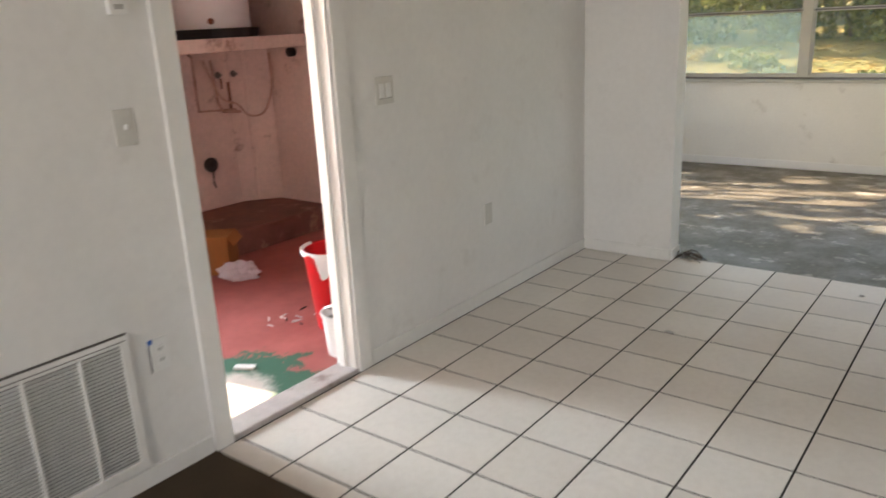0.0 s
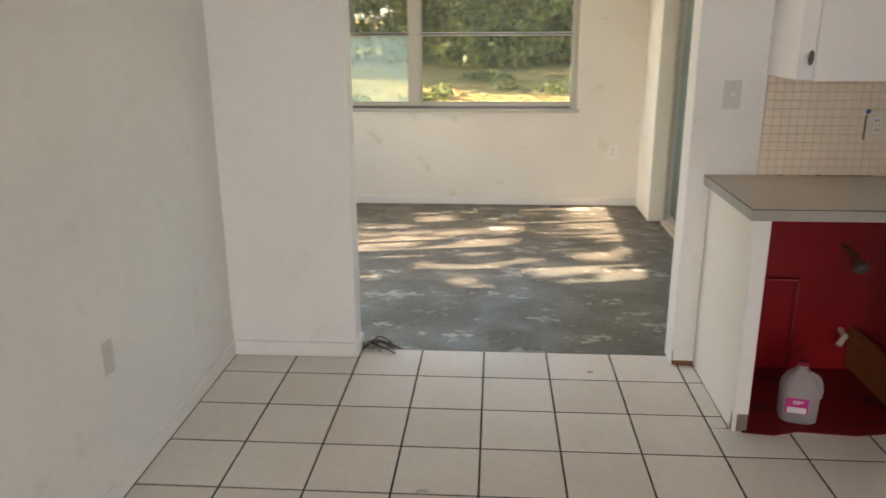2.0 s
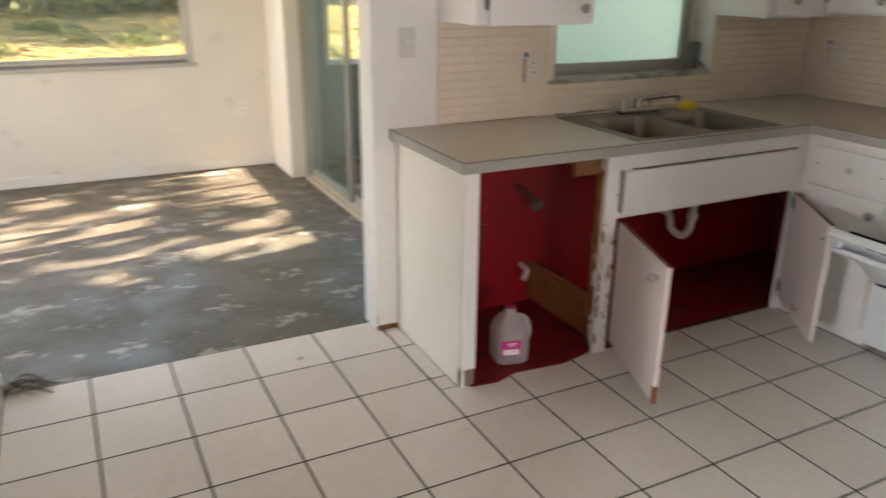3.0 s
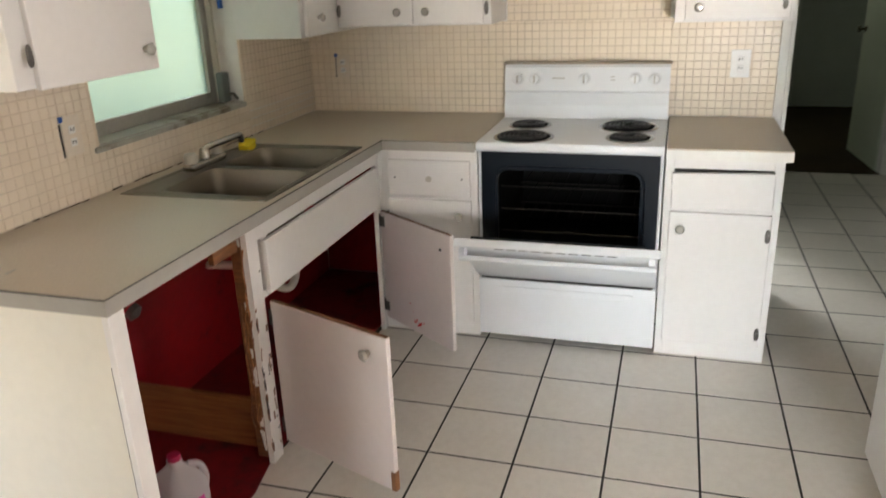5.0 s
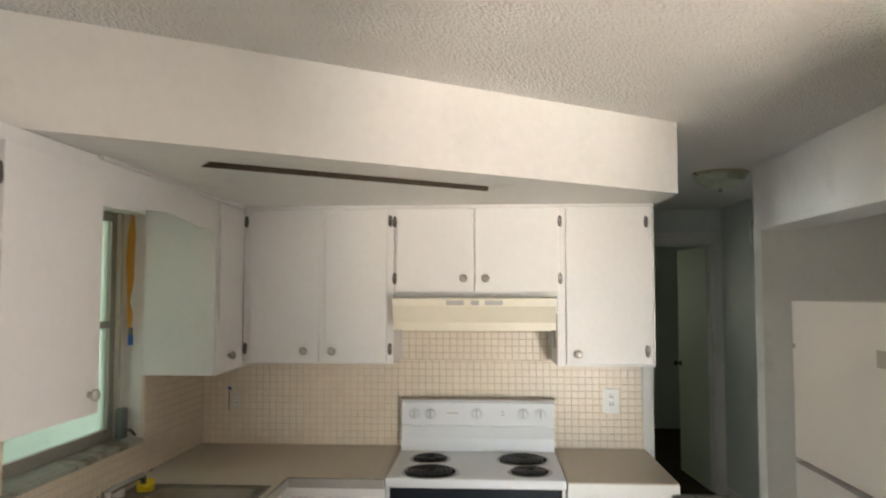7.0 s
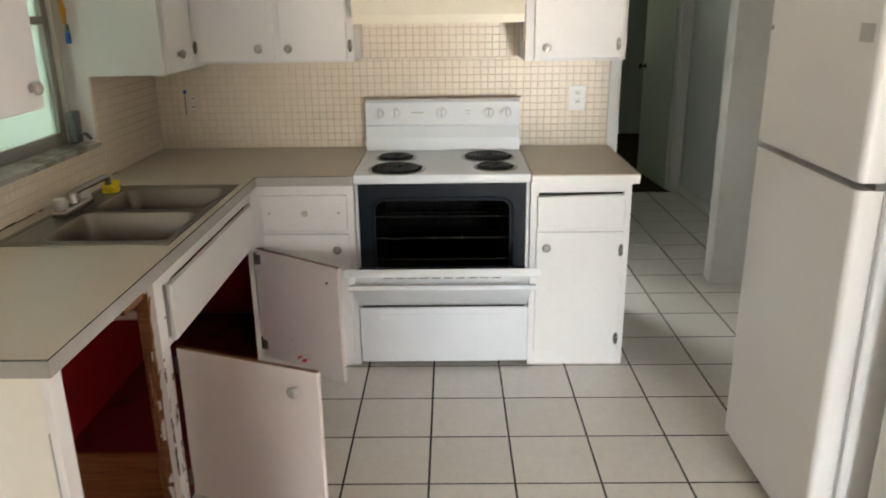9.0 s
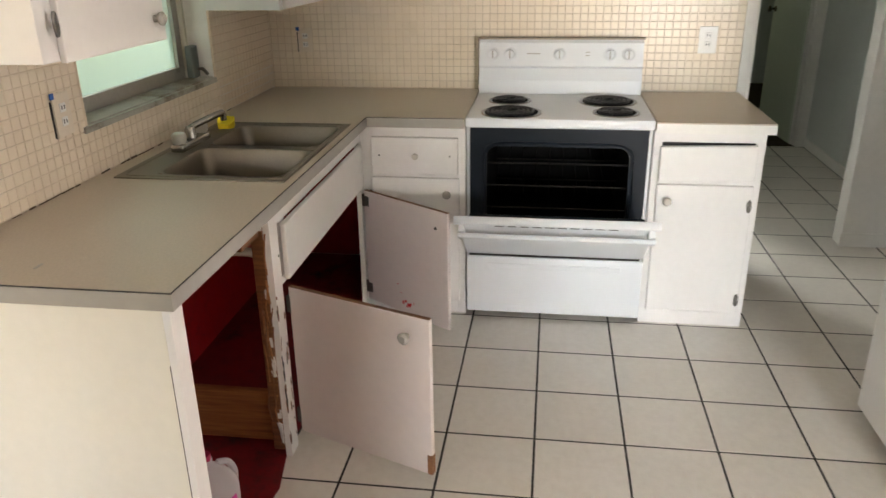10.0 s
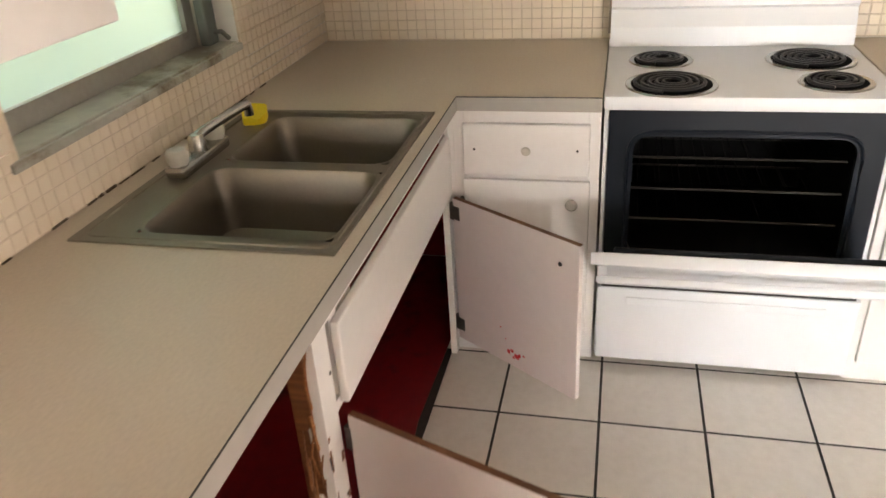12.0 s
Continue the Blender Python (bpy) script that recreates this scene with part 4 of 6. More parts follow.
part("face_frame", boxes((0.575, 0.640, YS, YS + 0.02, 0.005, 0.868), (1.66, 1.699, YS, YS + 0.02, 0.0, 0.868), (0.64, 1.66, YS, YS + 0.02, 0.60, 0.625), (0.64, 1.66, YS, YS + 0.02, 0.80, 0.868),
                         (0.66, 0.70, YS + 0.001, YS + 0.019, 0.626, 0.799)), CAB, sink_cab, "chipped white face frame")
part("false_front", boxes((0.655, 1.640, YS - 0.020, YS - 0.001, 0.612, 0.795), bevel=0.004), CAB, sink_cab, "long white false drawer front")
part("corner_stile", boxes((1.70, 1.72, 4.2625, YS + 0.02, 0.0, 0.868)), CAB, sink_cab)
part("back_panel", boxes((0.0, 2.33, YB - 0.012, YB - 0.002, 0.005, 0.868), (2.335, 2.345, 4.302, YB - 0.013, 0.005, 0.868)), RED, sink_cab, "red painted back of the cupboard")
part("raw_stile", boxes((0.572, 0.612, YS + 0.0205, YS + 0.06, 0.03, 0.868), (0.612, 0.628, YS + 0.021, YS + 0.055, 0.20, 0.82), bevel=0.004), RAW, sink_cab, "split bare wood behind the stile")
for x_, z_ in ((0.630, 0.12), (0.627, 0.165), (0.632, 0.27), (0.628, 0.36), (0.626, 0.40), (0.631, 0.70)):
    part("screw_hole", lathe(bmesh.new(), [(0.0042, 0), (0.004, 0.0012), (0, 0.0012)], pose(x_, YS, z_, 90, 0, 0), 8), DARK, sink_cab)
random.seed(12)
for k in range(16):
    z_, h_, d_ = random.uniform(0.05, 0.82), random.uniform(0.008, 0.045), random.uniform(0.003, 0.016)
    part("paint_flake", box(bmesh.new(), 0.5706, 0.5719, YS + 0.0205, YS + 0.0215 + d_, z_, z_ + h_, m=Matrix.Translation((0.571, YS + 0.021, z_)) @ Matrix.Rotation(radians(random.uniform(-12, 4)), 4, "X") @ Matrix.Translation((-0.571, -YS - 0.021, -z_))), CAB, sink_cab, "flaking white paint")
random.seed(44)
for k in range(26):
    edge = random.random() < 0.6
    x_ = 0.5755 if edge else random.uniform(0.60, 0.636)
    z_, h_ = random.uniform(0.03, 0.60), random.uniform(0.006, 0.05)
    bm = box(bmesh.new(), x_, x_ + random.uniform(0.003, 0.011), YS - 0.0007, YS + 0.001, z_, z_ + h_)
    bmesh.ops.rotate(bm, cent=(x_, YS, z_), matrix=Matrix.Rotation(radians(random.uniform(-9, 9)), 3, "Y"), verts=bm.verts)
    part("bare_chip", bm, RAW if k % 3 else DARK, sink_cab, "chip down to bare wood")
for k in range(14):
    z_, h_ = random.uniform(0.04, 0.70), random.uniform(0.06, 0.22)
    y_ = YS + random.uniform(0.018, 0.055)
    part("splinter", tube(bmesh.new(), [(0.571, y_, z_), (0.566 - random.uniform(0, 0.010), y_ + random.uniform(-0.006, 0.006), z_ + h_ * 0.5), (0.571, y_ + random.uniform(-0.008, 0.008), z_ + h_)], random.uniform(0.0015, 0.004), 5), RAW if k % 2 else OAK, sink_cab, "split wood sliver")
part("plank", boxes((0.612, 0.634, YS + 0.061, 4.86, 0.035, 0.225), bevel=0.003), OAK, sink_cab, "bare wood divider plank")
part("upper_rail", boxes((0.44, 0.571, YS + 0.03, YS + 0.05, 0.785, 0.866), (0.60, 0.62, YS + 0.061, 4.85, 0.76, 0.866), bevel=0.003), RAW, sink_cab, "broken bare wood rail")


def hung_door(hinge, tip, z0, z1, knob_out, label):
    """A cabinet door standing open from hinge to tip (plan), its outer face turned away from the run."""
    h, t = Vector(hinge), Vector(tip)
    w = (t - h).length
    ang = math.atan2(t.y - h.y, t.x - h.x)
    d = part("door", box(bmesh.new(), 0.0, w, -0.009, 0.009, 0, z1 - z0, 0.003), CAB_PINK, sink_cab, label, local=True)
    d.matrix_basis = Matrix.Translation(Vector((h.x, h.y, z0)) - Vector((1.1, 4.6, 0))) @ Matrix.Rotation(ang, 4, "Z")
    part("edge", box(bmesh.new(), 0.002, w - 0.002, -0.007, 0.007, z1 - z0 + 0.0003, z1 - z0 + 0.002), RAW, d, "bare wood top edge", local=True)
    return d, w


dl, wdl = hung_door((0.652, 4.262), (0.475, 3.790), 0.060, 0.590, True, "pinkish-white open cabinet door")
knob_on(dl, pose(wdl - 0.075, -0.009, 0.465, 90, 0, 0), local=True)
part("knob_stain", lathe(bmesh.new(), [(0.021, 0), (0.020, 0.0006), (0, 0.0007)], pose(wdl - 0.078, 0.0090, 0.474, -90, 0, 0) @ Matrix.Diagonal((1, 1.35, 1, 1)), 18), paint("grey_smudge", (0.26, 0.26, 0.22), 0.5, 0.3, 60, 0.1), dl, "grey worn ring round a screw", local=True)
part("screw", lathe(bmesh.new(), [(0.009, 0), (0.008, 0.006), (0.003, 0.008), (0, 0.008)], pose(wdl - 0.070, 0.0095, 0.462, -90, 0, 0), 14), KNOB, dl, local=True, smooth=True)
part("corner_chip", box(bmesh.new(), wdl - 0.016, wdl + 0.001, -0.0096, 0.0096, 0.0, 0.07), RAW, dl, "bare chipped corner", local=True)
dr2, wdr = hung_door((1.662, 4.262), (1.385, 3.858), 0.075, 0.590, False, "pinkish-white open cabinet door with red paint spots")
knob_on(dr2, pose(wdr - 0.07, 0.009, 0.455, -90, 0, 0), local=True)
random.seed(31)
for u_, z_, r_ in ((0.225, 0.050, 0.010), (0.240, 0.058, 0.008), (0.258, 0.044, 0.011), (0.270, 0.052, 0.007), (0.288, 0.060, 0.005), (0.246, 0.036, 0.006), (0.193, 0.128, 0.003), (0.214, 0.092, 0.003)):
    bm = lathe(bmesh.new(), [(r_, 0), (r_ * 0.9, 0.0008), (0, 0.001)], None, 11)
    for v_ in bm.verts:
        k = 1 + 0.5 * noise.noise(Vector((v_.co.x * 160 + u_ * 90, v_.co.y * 160, z_ * 50)))
        v_.co.x, v_.co.y = v_.co.x * k, v_.co.y * k * 0.8
    bmesh.ops.transform(bm, matrix=pose(u_, -0.0091, z_, 90, 0, random.uniform(-8, 8)), verts=bm.verts)
    part("paint_spot", bm, BUCKET_RED, dr2, "red paint spot", local=True)
part("screw", lathe(bmesh.new(), [(0.007, 0), (0.006, 0.003), (0, 0.003)], pose(wdr - 0.065, -0.009, 0.44, 90, 0, 0), 10), DARK, dr2, local=True)
for d_ in (dl, dr2):
    for z in (0.06, 0.47):
        s_ = 1 if d_ is dl else -1
        part("hinge", boxes((0.002, 0.03, min(0.0092 * s_, 0.0125 * s_), max(0.0092 * s_, 0.0125 * s_), z - 0.022, z + 0.022), (-0.012, 0.004, -0.010, 0.010, z - 0.028, z + 0.028)), BRONZE, d_, "rusty hinge", local=True)

end_cab = thing("end_panel", (-0.04, 4.58, 0), "cream-white end panel of the counter with a worn foot", "cabinet panel")
part("panel", boxes((-0.060, -0.042, 4.282, YB - 0.002, 0.0, 0.868)), CAB_CREAM, end_cab)
part("stile", boxes((-0.062, -0.006, 4.262, 4.281, 0.085, 0.868), bevel=0.002), CAB, end_cab, "white front stile")
part("joint_crack", boxes((-0.0606, -0.0598, 4.2812, 4.2832, 0.09, 0.72)), DARK, end_cab, "dark hairline crack")
part("foot", boxes((-0.060, 0.0, 4.2825, 4.30, 0.0, 0.084)), paint("rotten_foot", (0.20, 0.17, 0.14), 0.8), end_cab, "dark rotten foot")
part("inner_side", boxes((-0.041, -0.035, 4.30, YB - 0.013, 0.006, 0.868)), RED, end_cab, "red inner face")

# worktop: an L with a hole for the sink
ct = thing("worktop", (0.8, 4.5, 0.868), "grey-brown laminate worktop with worn edges", "worktop")
SX0, SX1, SY0, SY1 = 0.715, 1.485, 4.285, 4.80
bm = cells((-0.085, SX0, SX1, 1.66, XS - 0.001), (3.826, 4.24, SY0, SY1, YB - 0.001), 0.874, 0.911,
           lambda x, y: (y > 4.24 or x > 1.66) and not (SX0 < x < SX1 and SY0 < y < SY1))
part("top", bm, LAMINATE, ct)
part("edge_band", boxes((-0.087, 1.66, 4.2385, 4.2398, 0.868, 0.907), (-0.0868, -0.0852, 4.24, YB - 0.001, 0.868, 0.907), (1.6585, 1.6598, 3.826, 4.24, 0.868, 0.907)), paint("laminate_edge", (0.36, 0.34, 0.31), 0.4, 0.08, 30, 0.1), ct, "paler edge band with a dark seam")
part("seam", boxes((-0.088, 1.6588, 4.2387, 4.2400, 0.9075, 0.9105), (-0.0872, -0.0850, 4.2401, YB - 0.001, 0.9075, 0.9105), (1.6587, 1.6602, 3.826, 4.24, 0.9075, 0.9105)), DARK, ct, "dark edge seam")
ct2 = thing("worktop", (2.0, 2.8, 0.868), "short grey-brown laminate worktop beside the stove with a pale chipped edge", "worktop")
part("top", boxes((1.645, XS - 0.015, 2.600, 3.056, 0.874, 0.911), bevel=0.003), LAMINATE, ct2)
part("edge_band", boxes((1.6435, 1.6448, 2.600, 3.056, 0.868, 0.905)), TRIM, ct2, "white chipped edge band")


random.seed(21)
CAULK = paint("dirty_caulk", (0.10, 0.07, 0.045), 0.8, 0.4, 60, 0.5)
x_ = 0.22
while x_ < 1.75:
    w_ = random.uniform(0.015, 0.06)
    if random.random() < 0.72:
        bm = box(bmesh.new(), x_, x_ + w_, YB - 0.0125, YB - 0.0092, 0.9112, 0.9112 + random.uniform(0.0012, 0.008 if 0.65 < x_ < 1.0 else 0.0035))
        bmesh.ops.rotate(bm, cent=(x_, YB, 0.9112), matrix=Matrix.Rotation(radians(random.uniform(0, 2.5)), 3, "Y").inverted(), verts=bm.verts)
        part("caulk_gap", bm, CAULK, ct, "dark gap where the caulk is gone")
    x_ += w_ + random.uniform(0.0, 0.02)



# ---------------------------------------------------------------- sink and tap
sk = thing("sink", (1.1, 4.54, 0.9), "stainless steel double-bowl kitchen sink set in the worktop", "sink")
bm = bmesh.new()
RX0, RX1, RY0, RY1, RZ = 0.695, 1.503, 4.266, 4.815, 0.9155
B = ((0.745, 1.070, 4.292, 4.690), (1.125, 1.440, 4.292, 4.690))


def bowl(x0, x1, y0, y1):
    b = bmesh.new()
    rings = []
    for ins, z in ((-0.012, RZ + 0.001), (-0.004, RZ), (0.0, RZ - 0.008), (0.006, RZ - 0.09), (0.016, RZ - 0.145), (0.045, RZ - 0.162), (0.14, RZ - 0.166)):
        r = max(0.045 - ins * 0.2, 0.02)
        rings.append([b.verts.new((x, y, z)) for x, y in rounded(x0 + ins, x1 - ins, y0 + ins, y1 - ins, r)])
    for a, c in zip(rings, rings[1:]):
        for i in range(len(a)):
            b.faces.new((a[i], a[(i + 1) % len(a)], c[(i + 1) % len(c)], c[i]))
    b.faces.new(rings[-1])
    return b


for d in ((RX0, RX1, RY0, B[0][2] - 0.004), (RX0, RX1, B[0][3] + 0.004, RY1), (RX0, B[0][0] - 0.004, B[0][2] - 0.004, B[0][3] + 0.004), (B[0][1] + 0.004, B[1][0] - 0.004, B[0][2] - 0.004, B[0][3] + 0.004),
          (B[1][1] + 0.004, RX1, B[0][2] - 0.004, B[0][3] + 0.004)):
    box(bm, *d, 0.9112, RZ)
part("rim", bm, STEEL, sk)
bm = bmesh.new()
bead = [(x, y, RZ - 0.001) for x, y in rounded(RX0 + 0.020, RX1 - 0.020, RY0 + 0.014, RY1 - 0.020, 0.03)]
tube(bm, bead + bead[:2], 0.004, 6)
part("rim_bead", bm, STEEL, sk, "raised bead along the rim", smooth=True)
for b4 in B:
    bw = part("bowl", bowl(*b4), STEEL, sk, smooth=True)
    cx, cy = (b4[0] + b4[1]) / 2, (b4[2] + b4[3]) / 2
    part("drain", lathe(bmesh.new(), [(0.042, RZ - 0.165), (0.040, RZ - 0.162), (0.030, RZ - 0.164), (0.0, RZ - 0.1645)], pose(cx, cy, 0), 20), CHROME, bw, smooth=True)
tap = thing("kitchen_tap", (1.10, 4.745, 0.9155), "worn chrome two-handle kitchen tap on the sink", "tap")
part("base_plate", box(bmesh.new(), 0.99, 1.215, 4.722, 4.775, 0.9157, 0.946, 0.010), CHROME, tap, smooth=True)
part("spout", tube(bmesh.new(), curve_points([(1.105, 4.748, 0.935), (1.105, 4.748, 0.965), (1.12, 4.745, 0.980), (1.20, 4.73, 0.988), (1.29, 4.714, 0.994), (1.308, 4.711, 0.990), (1.311, 4.710, 0.964)], 5), 0.0125, 10), CHROME, tap, smooth=True)
part("collar", lathe(bmesh.new(), [(0.022, 0.938), (0.020, 0.975), (0.015, 0.985), (0, 0.986)], pose(1.105, 4.748, 0), 18), CHROME, tap, smooth=True)
for x in (1.015, 1.19):
    part("handle", lathe(bmesh.new(), [(0.020, 0.937), (0.024, 0.945), (0.026, 0.965), (0.021, 0.975), (0.0, 0.977)], pose(x, 4.748, 0.006), 12), TAP_KNOB, tap, "cloudy knob handle", smooth=True)
sp = box(bmesh.new(), -0.048, 0.048, -0.032, 0.032, 0.0, 0.026)
bmesh.ops.subdivide_edges(sp, edges=sp.edges, cuts=5, use_grid_fill=True)
for v in sp.verts:
    w = noise.noise(v.co * 38) * 0.007
    r_ = 1 - 0.22 * (v.co.x / 0.048) ** 2 * (v.co.y / 0.032) ** 2
    v.co = Vector(((v.co.x + w) * r_, (v.co.y + noise.noise(v.co * 45 + Vector((3, 1, 2))) * 0.006) * r_, max(0, v.co.z + (w + 0.16 * v.co.x) * (v.co.z > 0.001))))
bmesh.ops.transform(sp, matrix=pose(1.412, 4.748, 0.9160, 0, 0, 18), verts=sp.verts)
solid("sponge", sp, SPONGE, "crumpled yellow sponge cloth on the sink rim", "sponge", smooth=True)
trap = thing("sink_trap", (1.28, 4.60, 0.3), "white plastic drain trap under the sink", "drain pipe")
part("pipe", tube(bmesh.new(), curve_points([(1.30, 4.52, 0.75), (1.30, 4.52, 0.48), (1.30, 4.53, 0.385), (1.285, 4.56, 0.345), (1.255, 4.60, 0.375), (1.25, 4.62, 0.44), (1.22, 4.70, 0.46), (1.20, 4.877, 0.46)], 5), 0.0175, 10), PVC, trap, smooth=True)
for z in (0.44, 0.62):
    part("nut", lathe(bmesh.new(), [(0.025, z), (0.025, z + 0.024), (0.019, z + 0.024)], pose(1.30, 4.52, 0), 10), PVC, trap)
valve = thing("water_valve", (0.56, 4.80, 0.62), "old capped water valve stub on the cupboard wall", "valve")
part("pipe", tube(bmesh.new(), [(0.54, 4.876, 0.60), (0.54, 4.80, 0.60), (0.56, 4.76, 0.56)], 0.013, 8), COPPER, valve, smooth=True)
part("stem", lathe(bmesh.new(), [(0.03, 0), (0.03, 0.02), (0.012, 0.03), (0, 0.03)], pose(0.565, 4.75, 0.545, 120, 0, 0), 10), BRONZE, valve)
v2 = thing("stub_pipe", (0.60, 4.84, 0.2), "pale capped pipe stub near the cupboard floor", "pipe")
part("pipe", tube(bmesh.new(), [(0.585, 4.876, 0.20), (0.57, 4.80, 0.20), (0.535, 4.77, 0.17)], 0.014, 8), PVC, v2, smooth=True)
v3 = thing("wall_pipe", (0.28, 4.86, 0.01), "thin red-painted pipe along the cupboard wall", "pipe")
part("pipe", tube(bmesh.new(), [(0.36, 4.862, 0.008), (0.36, 4.862, 0.44), (0.0, 4.862, 0.44)], 0.009, 8), RED, v3, smooth=True)

# gallon jug in the open bay
jug = thing("water_jug", (0.235, 4.405, 0.005), "empty clear plastic gallon jug with a pink label", "jug")
bm = bmesh.new()
rings = []
for w, z in ((0.060, 0.0), (0.073, 0.012), (0.075, 0.10), (0.075, 0.14), (0.070, 0.165), (0.052, 0.200), (0.026, 0.228), (0.020, 0.236), (0.020, 0.252)):
    rings.append([bm.verts.new((x, y, z)) for x, y in rounded(-w, w, -w, w, w * 0.55, 4)])
for a, c in zip(rings, rings[1:]):
    for i in range(len(a)):
        bm.faces.new((a[i], a[(i + 1) % len(a)], c[(i + 1) % len(c)], c[i]))
bm.faces.new(rings[0])
part("body", bm, JUG, jug, local=True, smooth=True)
part("handle", tube(bmesh.new(), curve_points([(0.030, -0.02, 0.222), (0.058, -0.035, 0.210), (0.070, -0.045, 0.17), (0.070, -0.04, 0.125)], 5), 0.011, 8), JUG, jug, local=True, smooth=True)
part("cap", lathe(bmesh.new(), [(0.021, 0.250), (0.021, 0.268), (0, 0.269)], None, 16), paint("dark_pink_cap", srgb(150, 34, 70), 0.4), jug, "dark pink cap", local=True)
part("label", boxes((-0.058, 0.030, -0.0770, -0.0755, 0.055, 0.125)), PINK_LABEL, jug, "pink and white label", local=True)
part("label_panel", boxes((-0.050, 0.022, -0.0782, -0.0771, 0.058, 0.084), (-0.030, -0.002, -0.0782, -0.0771, 0.100, 0.104), (-0.030, 0.010, -0.0782, -0.0771, 0.108, 0.114)), PAPER, jug, local=True)
jug.rotation_euler, jug.scale = (0, 0, radians(-14)), (0.97, 0.97, 0.93)


# ---------------------------------------------------------------- wall cabinets
def wall_cabinet(dims, label):
    x0, x1, y0, y1, z0, z1 = dims
    cb = thing("wall_cabinet", ((x0 + x1) / 2, (y0 + y1) / 2, z0), label, "cabinet", "kitchen wall cabinets")
    part("body", boxes(dims, bevel=0.002), CAB, cb)
    return cb


ZB, ZT = 1.358, 2.114
c = wall_cabinet((2.035, XS - 0.002, 3.835, 4.568, ZB, ZT), "white painted wall cabinet with two doors")
for y0, y1, k, hy in ((4.195, 4.530, 4.262, 4.552), (3.868, 4.168, 4.128, 3.852)):
    d = part("door", boxes((2.018, 2.0345, y0, y1, ZB + 0.008, 2.095), bevel=0.003), CAB, c)
    knob_on(d, pose(2.018, k, 1.42, 0, -90, 0))
    for z in (1.43, 2.04):
        hinge_on(d, 2.0165, hy, z, "x")
c = wall_cabinet((2.035, XS - 0.002, 3.062, 3.833, 1.675, ZT), "white painted short wall cabinet over the hood with two doors")
for y0, y1, k, hy in ((3.452, 3.822, 3.502, 3.838), (3.052, 3.446, 3.398, 3.038)):
    d = part("door", boxes((2.018, 2.0345, y0, y1, 1.70, 2.098), bevel=0.003), CAB, c)
    knob_on(d, pose(2.018, k, 1.765, 0, -90, 0))
    for z in (1.765, 2.035):
        hinge_on(d, 2.0165, hy - (0.008 if hy > 3.5 else -0.008), z, "x")
c = wall_cabinet((2.035, XS - 0.002, 2.605, 3.060, ZB - 0.006, ZT), "white painted tall wall cabinet with one door")
d = part("door", boxes((2.018, 2.0345, 2.622, 3.020, ZB + 0.004, 2.100), bevel=0.003), CAB, c)
knob_on(d, pose(2.018, 2.968, 1.412, 0, -90, 0))
for z in (1.425, 2.03):
    hinge_on(d, 2.0165, 2.645, z, "x")
c = wall_cabinet((1.655, XS - 0.002, 4.572, YB - 0.002, ZB - 0.02, ZT), "white painted corner wall cabinet with a narrow door")
d = part("door", boxes((1.690, 1.990, 4.556, 4.5715, ZB - 0.012, 2.095), bevel=0.003), CAB, c)
knob_on(d, pose(1.80, 4.556, 1.415, 90, 0, 0))
c = wall_cabinet((0.130, 0.660, 4.572, YB - 0.002, 1.338, ZT), "white painted wall cabinet beside the sink window with one door")
d = part("door", boxes((0.190, 0.662, 4.554, 4.5715, 1.334, 2.070), bevel=0.003), CAB, c)
knob_on(d, pose(0.605, 4.554, 1.395, 90, 0, 0))
for z in (1.42, 1.985):
    hinge_on(d, 0.170, 4.552, z, "y")
# scalloped valance between the cabinets
bm = bmesh.new()
N = 40
top, bot = [], []
for i in range(N + 1):
    x = 0.664 + (1.652 - 0.664) * i / N
    u = abs(x - 1.16) / 0.494
    z = 1.990 - (0.0 if u < 0.15 else 0.025 * math.sin(min(1, (u - 0.15) / 0.6) * math.pi / 2) ** 2) + (0.0 if u > 0.15 else 0.004)
    for yy, lst in ((4.572, top), (4.590, bot)):
        lst.append((bm.verts.new((x, yy, z)), bm.verts.new((x, yy, ZT))))
for lst in (top, bot):
    for a, b_ in zip(lst, lst[1:]):
        bm.faces.new((a[0], b_[0], b_[1], a[1]))
for a, b_, c_, d_ in zip(top, top[1:], bot, bot[1:]):
    bm.faces.new((a[0], b_[0], d_[0], c_[0]))
solid("valance", bm, CAB, "white scalloped wooden valance over the sink window", "valance")
solid("trim_cabinet_crown", boxes((2.022, 2.034, 2.606, 4.55, 2.103, 2.1165), (0.664, 2.0, 4.556, 4.5715, 2.103, 2.1165), bevel=0.002), CAB, "thin white trim under the soffit", "trim", "structure")

# range hood
hd = thing("range_hood", (2.1, 3.44, 1.52), "almond range hood under the short cabinet", "range hood")
prof = [(2.355, 1.674), (1.870, 1.674), (1.862, 1.668), (1.862, 1.635), (1.905, 1.560), (1.905, 1.525), (1.915, 1.525), (1.915, 1.570), (2.355, 1.60)]
bm = bmesh.new()
a = [bm.verts.new((x, 3.078, z)) for x, z in prof]
b_ = [bm.verts.new((x, 3.820, z)) for x, z in prof]
bm.faces.new(a)
bm.faces.new(b_)
for i in range(len(prof)):
    j = (i + 1) % len(prof)
    bm.faces.new((a[i], a[j], b_[j], b_[i]))
part("shell", bm, HOOD, hd)
for y in (3.535, 3.445, 3.36):
    w = 0.04 if y != 3.445 else 0.018
    part("switch_plate", boxes((1.859, 1.8615, y - w, y + w, 1.640, 1.662)), GREYPL, hd, "grey vent and switch plate")
# Dark plate stands in for the shadow at the hood's end.
part("side_shade_plate", boxes((1.98, 2.03, 3.065, 3.077, 1.44, 1.60)), paint("hood_shadow_plate", (0.30, 0.27, 0.22), 0.6), hd, "dark plate put in for the shadow beside the hood")


